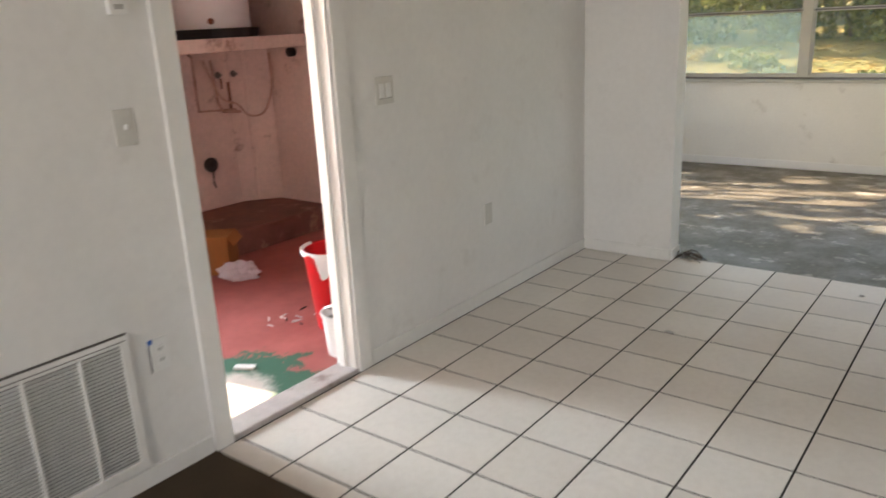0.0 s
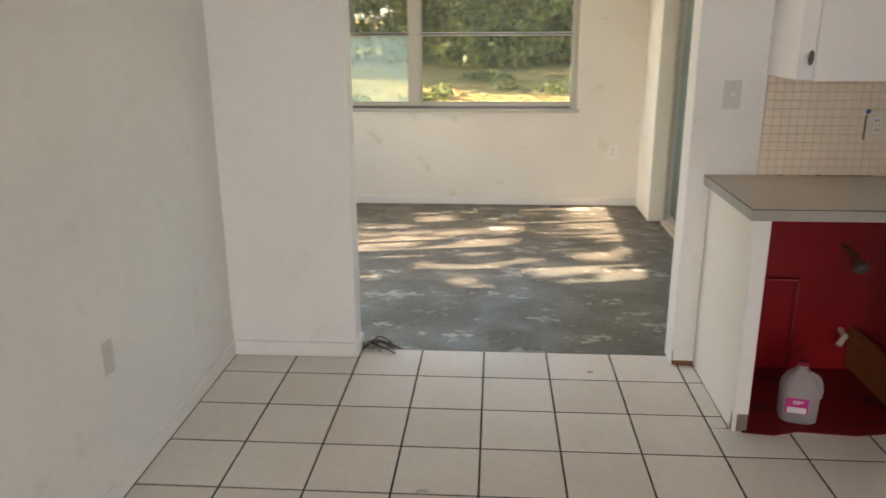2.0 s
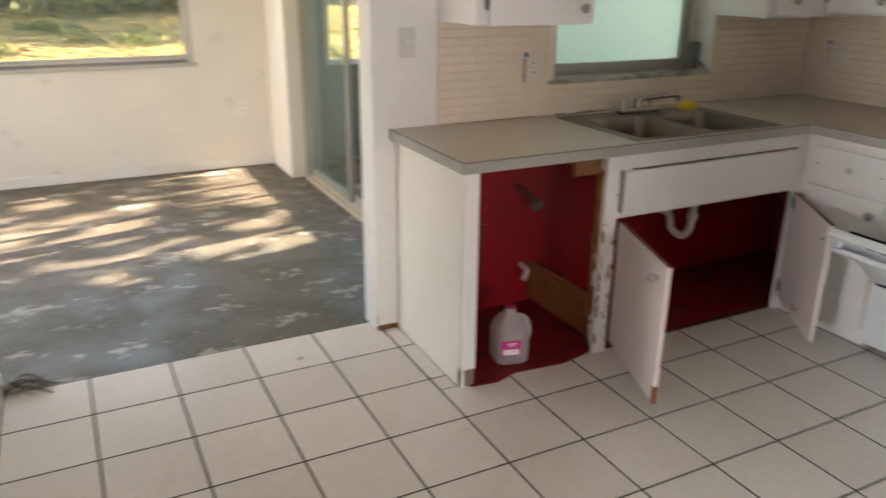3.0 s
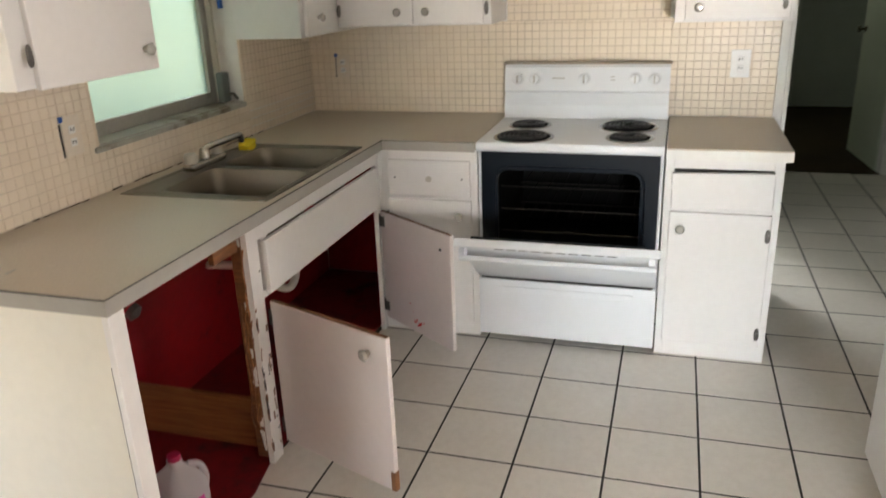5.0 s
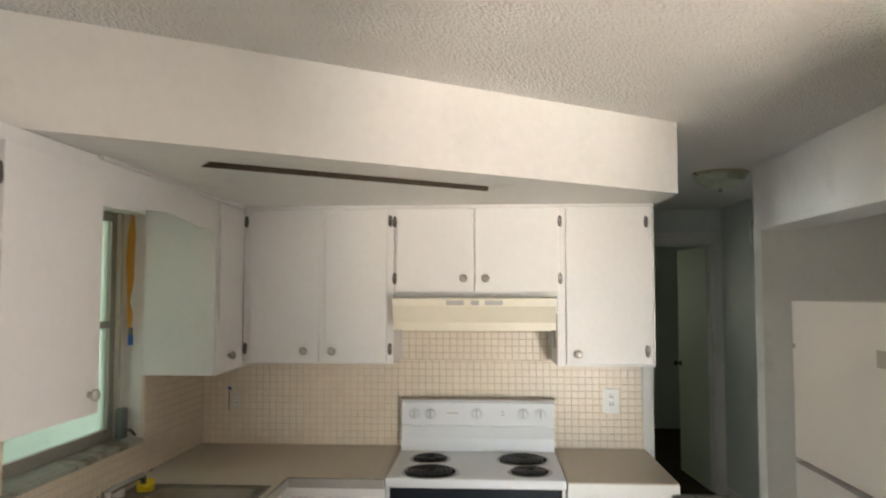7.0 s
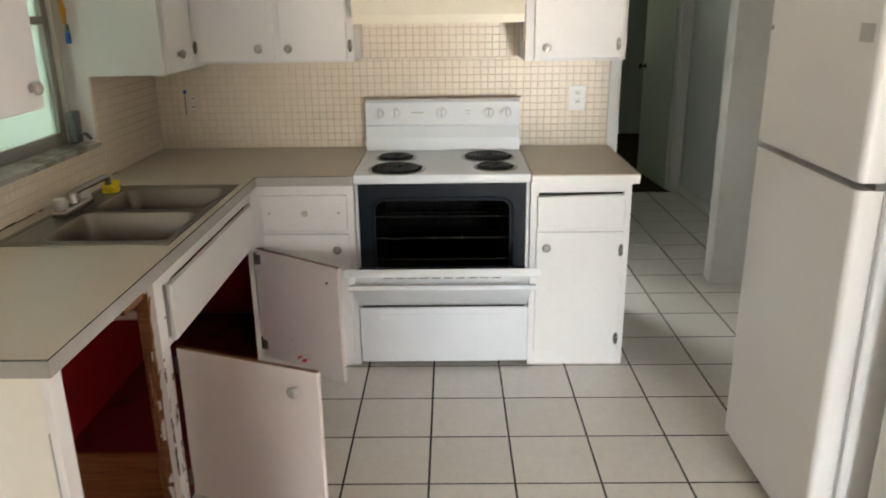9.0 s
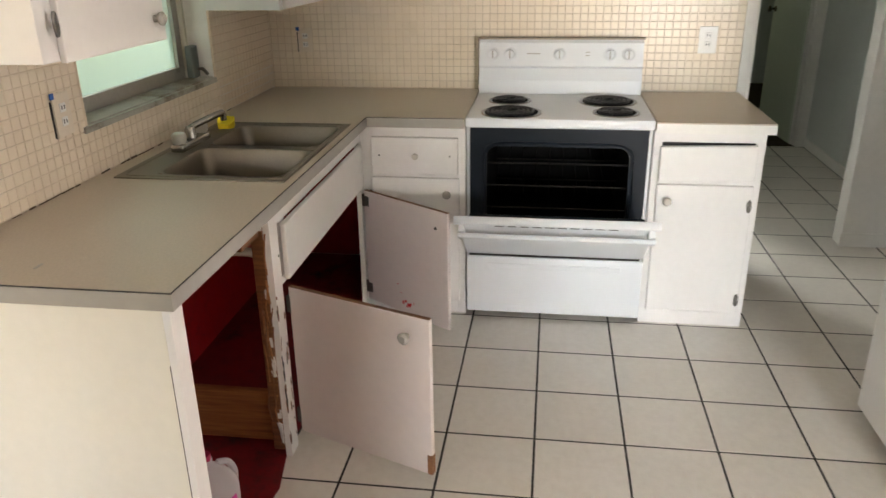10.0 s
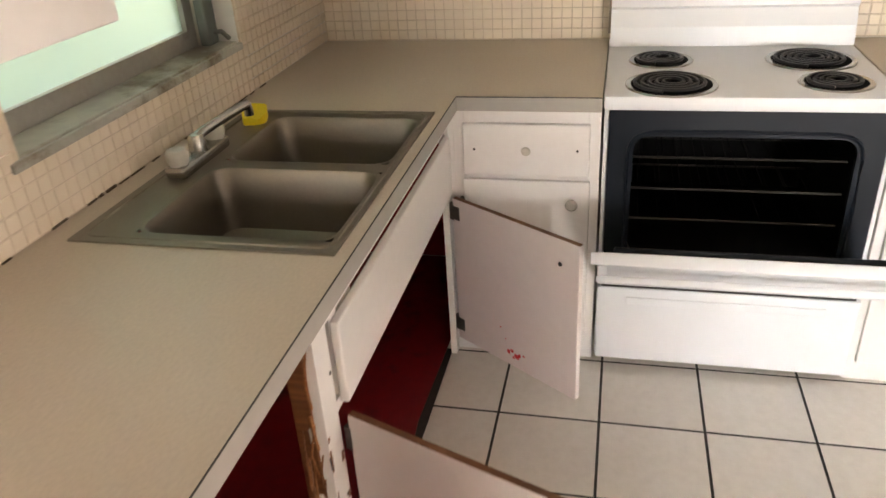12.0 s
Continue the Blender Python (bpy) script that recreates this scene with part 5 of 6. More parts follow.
# ---------------------------------------------------------------- kitchen window
kw = thing("window_sink", (1.19, 5.0, 1.06), "metal-framed frosted sink window with a dirty stone sill", "window", kind="structure")
part("window_frame", boxes((0.722, 0.760, 4.985, 5.02, 1.075, 2.038), (1.555, 1.600, 4.985, 5.02, 1.075, 2.038), (0.760, 1.555, 4.985, 5.02, 1.075, 1.125), (0.760, 1.555, 4.985, 5.02, 2.0, 2.038),
                           (0.760, 1.555, 4.982, 5.015, 1.548, 1.578)), ALU, kw, "tarnished aluminium frame")
channel = part("jamb_channel", boxes((1.600, 1.616, 4.965, 5.02, 1.075, 2.038), (1.616, 1.640, 4.975, 5.02, 1.075, 2.038), bevel=0.002), paint("pale_channel", (0.60, 0.58, 0.50), 0.5, 0.12, 40, 0.1, dirt=(0.28, 0.24, 0.18), dirt_at=0.62), kw, "pale stained side channel")
for z in (1.30, 1.335, 1.62, 1.66, 1.93):
    part("screw", lathe(bmesh.new(), [(0.006, 0), (0.005, 0.002), (0, 0.002)], pose(1.628, 4.975, z, 90, 0, 0), 8), BRONZE, channel)
for z0, z1 in ((1.126, 1.549), (1.576, 1.999)):
    ob = part("pane", boxes((0.761, 1.554, 4.999, 5.003, z0, z1)), GLASS_FROST, kw, "mint-tinted frosted pane")
    ob.visible_shadow = False
part("window_sill", boxes((0.690, 1.658, 4.874, 4.888, 1.050, 1.070), (0.724, 1.656, 4.889, 5.03, 1.052, 1.074), bevel=0.003), STONE, kw, "stained grey stone sill")
cr = thing("window_operator", (1.60, 4.95, 1.075), "dark metal window crank box on the sill", "window crank")
part("box", box(bmesh.new(), 1.580, 1.640, 4.935, 4.968, 1.0745, 1.205, 0.008), paint("crank_green_grey", (0.14, 0.16, 0.15), 0.5), cr)
part("crank", tube(bmesh.new(), [(1.615, 4.935, 1.11), (1.62, 4.915, 1.11), (1.64, 4.905, 1.085)], 0.007, 8), BRONZE, cr)
rb = thing("strap", (1.645, 4.93, 1.98), "orange strap with a blue clip hanging at the window", "strap")
bm = bmesh.new()
pl = [(1.632, 4.925, 2.035, 0.010), (1.626, 4.925, 1.95, 0.018), (1.622, 4.928, 1.84, 0.020), (1.630, 4.930, 1.74, 0.017), (1.618, 4.93, 1.66, 0.009), (1.634, 4.93, 1.60, 0.015), (1.630, 4.93, 1.545, 0.010)]
v = [[bm.verts.new((x - 0.012 + s * w * 2.3, y + s * 0.004 + t, z)) for s, t in ((-1, 0), (1, 0), (1, 0.002), (-1, 0.002))] for x, y, z, w in pl]
for a, b_ in zip(v, v[1:]):
    for i in range(4):
        bm.faces.new((a[i], a[(i + 1) % 4], b_[(i + 1) % 4], b_[i]))
part("band", bm, RIBBON, rb)
part("clip", boxes((1.618, 1.642, 4.924, 4.936, 1.47, 1.515)), BLUE_TAPE, rb, "blue plastic clip")
part("buckle", boxes((1.619, 1.641, 4.925, 4.935, 1.516, 1.545)), BRONZE, rb)


# ---------------------------------------------------------------- switches and sockets
def plate(name, axis, a, side, u, z, w, h, kind, label, category, tape=False, tilt=0.0):
    """A wall plate on the face a (normal along side); kind: outlet, toggle, rocker or blank."""
    at = (a, u, z) if axis == "x" else (u, a, z)
    rz = {("x", 1): 90, ("x", -1): -90, ("y", -1): 0, ("y", 1): 180}[(axis, side)]
    ob = thing(name, at, label, category)
    ob.rotation_euler = (0, 0, radians(rz))
    def lp(nm, dims, mt, bevel=0.0, lab=""):
        return part(nm, boxes(dims, bevel=bevel), mt, ob, lab, local=True)
    face = PLATE_BEIGE if tape and abs(a) > 2.3 else PLATE_GREY if kind in ("toggle", "rocker", "blank") else PLASTIC
    pl_ = lp("cover", (-w / 2, w / 2, -0.006, 0.0, -h / 2, h / 2), face, 0.002)
    if tilt:
        pl_.matrix_basis = Matrix.Rotation(radians(tilt), 4, "Z")
    if kind == "outlet":
        for dz in (0.02, -0.02):
            lp("socket", (-0.014, 0.014, -0.0085, -0.006, dz - 0.013, dz + 0.013), PLASTIC, 0.002)
            for dx in (-0.006, 0.006):
                lp("slot", (dx - 0.0017, dx + 0.0017, -0.0092, -0.0084, dz - 0.005, dz + 0.006), DARK)
    elif kind == "toggle":
        lp("toggle", (-0.005, 0.005, -0.018, -0.006, -0.006, 0.010), PLASTIC, 0.002)
    elif kind == "rocker":
        for dx in (-0.023, 0.023):
            lp("rocker", (dx - 0.014, dx + 0.014, -0.011, -0.006, -0.032, 0.032), PLASTIC, 0.002)
            lp("gap", (dx - 0.014, dx + 0.014, -0.0118, -0.006, -0.0345, -0.0325), DARK)
    if tape:
        lp("tape", (-w / 2 - 0.008, -w / 2 + 0.010, -0.009, -0.0062, h / 2 - 0.014, h / 2 + 0.004), BLUE_TAPE, 0.001, "scrap of blue tape")
        lp("gap", (-w / 2 - 0.005, -w / 2, -0.003, 0.0, -h / 2, h / 2 - 0.02), DARK)
    return ob


plate("light_switch", "x", XL, 1, 1.71, 1.255, 0.072, 0.118, "toggle", "white single light switch on the wall", "light switch")
plate("light_switch", "x", XL, 1, 2.96, 1.250, 0.118, 0.122, "rocker", "white double rocker light switch on the wall", "light switch")
plate("wall_outlet", "x", XL, 1, 1.70, 0.47, 0.072, 0.118, "outlet", "white wall outlet with a scrap of blue tape", "outlet", True)
plate("blank_plate", "x", XL, 1, 3.745, 0.505, 0.07, 0.115, "blank", "white blank wall plate", "wall plate")
plate("wall_outlet", "y", YF, -1, 0.02, 0.47, 0.085, 0.12, "outlet", "white wall outlet with a scrap of tape under the window", "outlet")
plate("light_switch", "y", YB, -1, -0.005, 1.255, 0.072, 0.118, "toggle", "white single light switch beside the backsplash", "light switch")
plate("wall_outlet", "y", YB - 0.009, -1, 0.60, 1.13, 0.085, 0.125, "outlet", "white outlet on the backsplash with blue tape", "outlet", True, 4)
plate("wall_outlet", "x", XS - 0.009, -1, 4.70, 1.145, 0.075, 0.118, "outlet", "white outlet on the backsplash with blue tape", "outlet", True)
plate("wall_outlet", "x", XS - 0.009, -1, 2.765, 1.150, 0.082, 0.122, "outlet", "clean white outlet on the backsplash", "outlet")
th = thing("thermostat", (XL, 1.745, 1.66), "white thermostat on the wall", "thermostat")
part("case", boxes((XL, XL + 0.022, 1.715, 1.775, 1.60, 1.72), bevel=0.004), PLASTIC, th)
part("dial", boxes((XL + 0.022, XL + 0.024, 1.73, 1.76, 1.615, 1.63)), GREYPL, th)

# return-air grille, low on the west wall
gr = thing("return_air_grille", (XL, 1.1, 0.32), "white louvred return-air grille low on the wall", "vent grille")
G0, G1, GZ0, GZ1 = 0.62, 1.59, 0.085, 0.585
# Dark sheet behind the slats puts the shade between them into colour.
part("backing", boxes((XL + 0.0005, XL + 0.0015, G0 + 0.02, G1 - 0.02, GZ0 + 0.02, GZ1 - 0.02)), paint("slat_gap_shade", (0.16, 0.16, 0.15), 0.8), gr)
part("frame", boxes((XL, XL + 0.014, G0, G0 + 0.03, GZ0, GZ1), (XL, XL + 0.014, G1 - 0.03, G1, GZ0, GZ1), (XL, XL + 0.014, G0 + 0.03, G1 - 0.03, GZ0, GZ0 + 0.03), (XL, XL + 0.014, G0 + 0.03, G1 - 0.03, GZ1 - 0.03, GZ1)), TRIM, gr)
# Dark strips draw the shadow lines along the top flange.
part("top_gap", boxes((XL + 0.0003, XL + 0.0125, G0, G1 - 0.004, GZ1 + 0.0005, GZ1 + 0.0045), (XL + 0.0141, XL + 0.0147, G0 + 0.01, G1 - 0.012, GZ1 - 0.019, GZ1 - 0.016)), paint("flange_shade", (0.10, 0.09, 0.08), 0.8), gr, "shadow gap along the top flange, put in as dark strips")
for y in (0.70, 0.88, 1.06, 1.24, 1.42):
    part("divider", boxes((XL + 0.002, XL + 0.0145, y - 0.006, y + 0.006, GZ0 + 0.031, GZ1 - 0.031)), TRIM, gr)
slat = None
for k in range(34):
    z = GZ0 + 0.036 + k * 0.0128
    if slat is None:
        bm = box(bmesh.new(), -0.0006, 0.0006, G0 + 0.031, G1 - 0.031, -0.0070, 0.0070)
        bmesh.ops.transform(bm, matrix=Matrix.Rotation(radians(28), 4, "Y"), verts=bm.verts)
        slat = mesh("slat", bm, paint("grille_slat", (0.72, 0.72, 0.69), 0.45, 0.08, 30, 0.1))
    ob = new("slat", slat)
    ob.parent = gr
    ob.location = Vector((XL + 0.007, 0, z)) - Vector(gr.location)

# ceiling vent
cv = thing("ceiling_vent", (0.14, 3.51, CEIL), "white louvred ceiling air vent", "ceiling vent")
V = (-0.08, 0.245, 3.37, 3.655)
part("frame", boxes((V[0], V[0] + 0.035, V[2], V[3], CEIL - 0.016, CEIL), (V[1] - 0.035, V[1], V[2], V[3], CEIL - 0.016, CEIL), (V[0] + 0.035, V[1] - 0.035, V[2], V[2] + 0.02, CEIL - 0.016, CEIL), (V[0] + 0.035, V[1] - 0.035, V[3] - 0.02, V[3], CEIL - 0.016, CEIL)), TRIM, cv)
part("backing", boxes((V[0] + 0.03, V[1] - 0.03, V[2] + 0.015, V[3] - 0.015, CEIL - 0.003, CEIL - 0.0005)), DARK, cv)
for k in range(9):
    x = V[0] + 0.05 + k * 0.027
    bm = box(bmesh.new(), -0.010, 0.010, V[2] + 0.021, V[3] - 0.021, -0.0006, 0.0006)
    bmesh.ops.transform(bm, matrix=pose(x, 0, CEIL - 0.011, 0, 38, 0), verts=bm.verts)
    part("slat", bm, TRIM, cv)

# hall ceiling lamp
hl = thing("hall_lamp", (3.05, 1.99, CEIL), "unlit flush ceiling lamp with a faceted glass shade", "ceiling lamp")
part("base", lathe(bmesh.new(), [(0.165, CEIL), (0.165, CEIL - 0.014), (0.15, CEIL - 0.02)], pose(3.05, 1.99, 0), 28), paint("lamp_brass", (0.55, 0.50, 0.34), 0.3, metal=0.6), hl, "pale brass base", smooth=True)
part("shade", lathe(bmesh.new(), [(0.155, CEIL - 0.02), (0.135, CEIL - 0.055), (0.085, CEIL - 0.085), (0.02, CEIL - 0.098), (0, CEIL - 0.098)], pose(3.05, 1.99, 0), 14), paint("shade_glass", (0.42, 0.45, 0.36), 0.25), hl, "frosted glass shade")
part("finial", lathe(bmesh.new(), [(0.012, CEIL - 0.097), (0.012, CEIL - 0.112), (0, CEIL - 0.116)], pose(3.05, 1.99, 0), 10), CHROME, hl)

# ---------------------------------------------------------------- fridge
fr = thing("fridge", (0.70, 2.0, 0), "white top-freezer fridge in the recess", "fridge")
FX0, FX1, FY = 0.375, 1.045, 2.372
part("body", boxes((FX0 + 0.004, FX1 - 0.004, 1.60, 2.288, 0.02, 1.655), bevel=0.006), FRIDGE, fr)
part("kick_grille", boxes((FX0 + 0.02, FX1 - 0.02, 2.288, 2.31, 0.0, 0.055)), DARK, fr)
for nm, z0, z1 in (("fridge_door", 0.060, 1.138), ("freezer_door", 1.158, 1.668)):
    bm = bmesh.new()
    out = rounded(FX0, FX1, 2.296, FY, 0.022, 5)
    prism(bm, out, z0, z1)
    d = part(nm, bm, FRIDGE, fr, smooth=True)
    hz = (z1 - 0.36, z1 - 0.03) if z0 < 1 else (z0 + 0.03, z0 + 0.33)
    if z0 > 1:
        part("badge", boxes((FX0 + 0.035, FX0 + 0.100, FY, FY + 0.003, 1.50, 1.545)), GREYPL, d, "small grey maker's plate")
        part("hinge_screw", lathe(bmesh.new(), [(0.008, 0), (0.007, 0.003), (0, 0.003)], pose(FX1 - 0.03, FY, 1.52, -90, 0, 0), 10), GREYPL, d)
part("hinge_cover", boxes((FX0 - 0.004, FX0 + 0.05, 2.25, 2.33, 1.1385, 1.1575)), CHROME, fr, "chrome hinge")
part("hinge_cover", boxes((FX0, FX0 + 0.06, 2.22, 2.35, 1.6685, 1.682)), BRONZE, fr, "dark top hinge")
part("seal", boxes((FX0 + 0.012, FX1 - 0.012, 2.288, 2.296, 0.07, 1.65)), GREYPL, fr)

# ---------------------------------------------------------------- hall door
dd = thing("door_hall", (5.13, 1.482, 0.01), "pale glossy hall door standing open into a dark room", "door", kind="structure")
leaf = part("leaf", box(bmesh.new(), 0, 0.79, -0.018, 0.018, 0.0, 2.10, 0.003), paint("door_gloss", (0.60, 0.66, 0.56), 0.5, 0.03, 20, 0.0, spec=0.25), dd, local=True)
dd.rotation_euler = (0, 0, radians(4))
for s_ in (1, -1):
    part("door_handle", lathe(bmesh.new(), [(0.026, 0), (0.026, 0.006), (0.010, 0.012), (0.010, 0.035), (0.026, 0.045), (0.026, 0.062), (0, 0.068)], pose(0.73, 0.018 * s_, 1.02, -90 * s_, 0, 0), 16), paint("handle_bronze", (0.12, 0.10, 0.07), 0.3, metal=0.9), leaf, local=True, smooth=True)
for z in (0.25, 1.8):
    part("hinge", boxes((-0.012, 0.004, -0.024, -0.012, z - 0.045, z + 0.045)), BRONZE, leaf, local=True)
dn = thing("door_den", (2.645, 2.60, 0.01), "pale door standing open at the side room", "door", kind="structure")
lf = part("leaf", box(bmesh.new(), 0, 0.72, -0.017, 0.017, 0.0, 2.03, 0.003), TRIM, dn, local=True)
dn.location = (2.642, 2.735, 0.01)
dn.rotation_euler = (0, 0, radians(84))
part("door_handle", lathe(bmesh.new(), [(0.026, 0), (0.010, 0.012), (0.010, 0.035), (0.026, 0.045), (0.024, 0.062), (0, 0.066)], pose(0.66, -0.017, 0.98, 90, 0, 0), 14), BRONZE, lf, local=True, smooth=True)
wd = thing("door_chime", (4.2, 1.40, 2.16), "small pale wall chime above the hall", "wall chime")
part("ring", tube(bmesh.new(), [(4.2 + 0.055 * math.cos(a * 0.449), 1.408, 2.16 + 0.10 * math.sin(a * 0.449)) for a in range(15)], 0.012, 6), WALL_HALL, wd)


# ---------------------------------------------------------------- laundry things
sh = thing("laundry_shelf", (-4.8, 3.9, 1.40), "thick pinkish-white painted shelf across the laundry", "shelf")
part("board", boxes((-5.148, -4.50, 3.05, 4.558, 1.46, 1.49)), WALL_PINK, sh)
part("front_edge", boxes((-4.50, -4.475, 3.05, 4.558, 1.405, 1.495), bevel=0.003), WALL_PINK, sh)
wh = thing("water_heater", (-4.80, 3.98, 1.49), "white water heater standing on the laundry shelf", "water heater")
part("pan", lathe(bmesh.new(), [(0.32, 1.491), (0.33, 1.56), (0.32, 1.56), (0.31, 1.50), (0, 1.50)], pose(-4.82, 3.98, 0), 28), DARK, wh, "black drip pan")
part("tank", lathe(bmesh.new(), [(0.26, 1.53), (0.275, 1.55), (0.275, 2.35), (0.26, 2.38), (0, 2.39)], pose(-4.82, 3.98, 0), 32), ENAMEL, wh, smooth=True)
part("drain_valve", lathe(bmesh.new(), [(0.022, 0), (0.022, 0.03), (0.012, 0.035), (0.012, 0.05), (0, 0.05)], pose(-4.60, 3.81, 1.61, 90, 0, -45 + 90), 10), COPPER, wh)
part("notice", boxes((-4.552, -4.549, 3.90, 4.05, 1.78, 1.98)), PAPER, wh, "paper notice")
pp = thing("laundry_pipes", (-5.1, 4.3, 0.85), "rusty water pipes, hoses and taps on the laundry wall", "pipes")
part("pipe", tube(bmesh.new(), [(-5.13, 3.95, 1.38), (-5.09, 3.95, 1.36), (-5.09, 3.95, 0.95), (-5.09, 4.30, 0.93)], 0.010, 8), OLD_PIPE, pp, smooth=True)
part("pipe", tube(bmesh.new(), [(-5.10, 4.12, 1.33), (-5.07, 4.12, 1.0), (-5.07, 4.16, 0.93), (-5.06, 4.32, 0.91)], 0.012, 8), OLD_PIPE, pp, smooth=True)
part("pipe", tube(bmesh.new(), [(-5.06, 4.40, 1.40), (-5.06, 4.40, 0.20)], 0.012, 8), WALL_PINK, pp, smooth=True)
part("hose", tube(bmesh.new(), curve_points([(-5.06, 4.02, 1.34), (-5.03, 4.12, 1.05), (-5.0, 4.25, 0.98), (-4.99, 4.35, 0.88), (-4.93, 4.46, 0.90), (-4.88, 4.52, 1.10), (-4.90, 4.54, 1.36)], 6), 0.009, 8), OLD_PIPE, pp, smooth=True)
for y, z in ((4.18, 1.21), (4.33, 1.21)):
    part("tap", lathe(bmesh.new(), [(0.024, 0), (0.028, 0.012), (0.012, 0.022), (0.012, 0.05), (0, 0.05)], pose(-5.12, y, z, 0, 90, 0), 10), BRONZE, pp, "dark tap handle")
part("rust_drip", boxes((-5.118, -5.112, 4.26, 4.285, 0.92, 1.15), (-5.118, -5.112, 4.20, 4.215, 1.10, 1.18), bevel=0.002), COPPER, pp, "rust streak")
part("dark_valve", lathe(bmesh.new(), [(0.035, 0), (0.035, 0.05), (0, 0.06)], pose(-4.62, 4.555, 1.36, 90, 0, 0), 12), DARK, pp)
dv = thing("dryer_vent", (-5.13, 4.02, 0.52), "dark open dryer outlet on the wall with a hanging cord", "vent")
part("ring", lathe(bmesh.new(), [(0.055, 0), (0.06, 0.03), (0.045, 0.035), (0.02, 0.02), (0, 0.018)], pose(-5.148, 4.02, 0.52, 0, 90, 0), 16), DARK, dv, smooth=True)
part("cord", tube(bmesh.new(), curve_points([(-5.12, 4.03, 0.48), (-5.12, 4.02, 0.38), (-5.12, 4.04, 0.33)], 4), 0.006, 6), DARK, dv)
bx = thing("cardboard_box", (-4.25, 3.30, -0.02), "small tan cardboard box on the laundry floor", "box")
bm = boxes((-0.16, 0.16, -0.12, 0.12, 0, 0.26), bevel=0.004)
part("carton", bm, CARD, bx, local=True)
part("flap", box(bmesh.new(), 0.0, 0.07, -0.12, 0.12, -0.004, 0.0, m=Matrix.Translation((0.16, 0, 0.255)) @ Matrix.Rotation(radians(55), 4, "Y")), CARD, bx, "open flap", local=True)
bx.rotation_euler = (0, 0, radians(38))
bm = bmesh.new()
bmesh.ops.create_icosphere(bm, subdivisions=4, radius=1)
for v_ in bm.verts:
    k = noise.noise(v_.co * 3.1) * 0.35 + noise.noise(v_.co * 8) * 0.18
    v_.co = Vector((v_.co.x * 0.125 * (1 + k), v_.co.y * 0.062 * (1 + k), max(0.0, v_.co.z * 0.07 * (1 + k) + 0.05)))
bmesh.ops.transform(bm, matrix=pose(-3.93, 3.28, -0.02, 0, 0, 40), verts=bm.verts)
solid("plastic_bag", bm, dusty_glass("bag_plastic", (0.95, 0.94, 0.97, 1), (0.86, 0.85, 0.92, 1), 0.7, 0.3), "crumpled clear plastic bag on the floor", "bag")
bk = thing("red_bin", (-2.80, 3.065, -0.02), "red plastic bin with a pale liner folded over the rim", "bin")
part("shell", lathe(bmesh.new(), [(0.112, 0), (0.118, 0.01), (0.158, 0.43), (0.166, 0.44), (0.154, 0.435), (0.115, 0.03), (0, 0.03)], None, 32), BUCKET_RED, bk, local=True, smooth=True)
bm = bmesh.new()
prev = None
for k in range(33):
    a_ = 2 * math.pi * k / 32
    if not 3.0 < a_ < 6.0:
        prev = None
        continue
    zz = 0.425 - 0.010 * math.sin(9 * a_) - (0.11 if 5.0 < a_ < 5.4 else 0)
    ring = [bm.verts.new((r * math.cos(a_), r * math.sin(a_), z)) for r, z in ((0.151, 0.436), (0.170, 0.447), (0.170, zz))]
    if prev:
        for i in range(2):
            bm.faces.new((prev[i], ring[i], ring[i + 1], prev[i + 1]))
    prev = ring
part("liner", bm, PAPER, bk, "pale plastic liner", local=True, smooth=True)
wb = thing("small_bucket", (-2.515, 2.825, -0.02), "small translucent white bucket with a wire handle", "bucket")
part("shell", lathe(bmesh.new(), [(0.085, 0), (0.088, 0.01), (0.104, 0.20), (0.112, 0.205), (0.112, 0.218), (0.100, 0.215), (0.082, 0.02), (0, 0.02)], None, 28), PAPER, wb, local=True, smooth=True)
# Grey disc inside the bucket paints the shade below its rim.
part("rim_shadow", lathe(bmesh.new(), [(0.096, 0.17), (0, 0.17)], None, 24), GREYPL, wb, "grey disc put in for the shade inside the rim", local=True)
part("handle", tube(bmesh.new(), [(0.115 * math.cos(a / 12 * math.pi), 0.02 - 0.11 * math.sin(a / 12 * math.pi), 0.20 + 0.06 * math.sin(a / 12 * math.pi)) for a in range(13)], 0.003, 5), CHROME, wb, local=True)
random.seed(5)
db = thing("floor_debris", (-3.05, 2.98, -0.02), "torn paper scraps and splinters on the red floor", "debris")
for k in range(11):
    x, y, a_ = random.gauss(-0.05, 0.09), random.gauss(0, 0.06), random.uniform(0, 180)
    part("scrap", box(bmesh.new(), -0.03 * random.random() - 0.008, 0.02, -0.004, 0.004, 0.0005, 0.004, m=pose(x, y, 0, 0, 0, a_)), (PAPER, THRESH, DARK)[k % 3], db, local=True)
pc = thing("paper_card", (-2.80, 2.42, -0.02), "small white card on the green floor patch", "card")
part("card", box(bmesh.new(), -0.05, 0.05, -0.02, 0.02, 0.0005, 0.012, m=pose(0, 0, 0, 0, 0, 30)), PAPER, pc, local=True)

# weeds and crumbs at the foot of the opening
tw = thing("debris_tuft", (-1.60, 5.0, 0), "clump of dead roots and rubble at the foot of the opening", "debris")
random.seed(9)
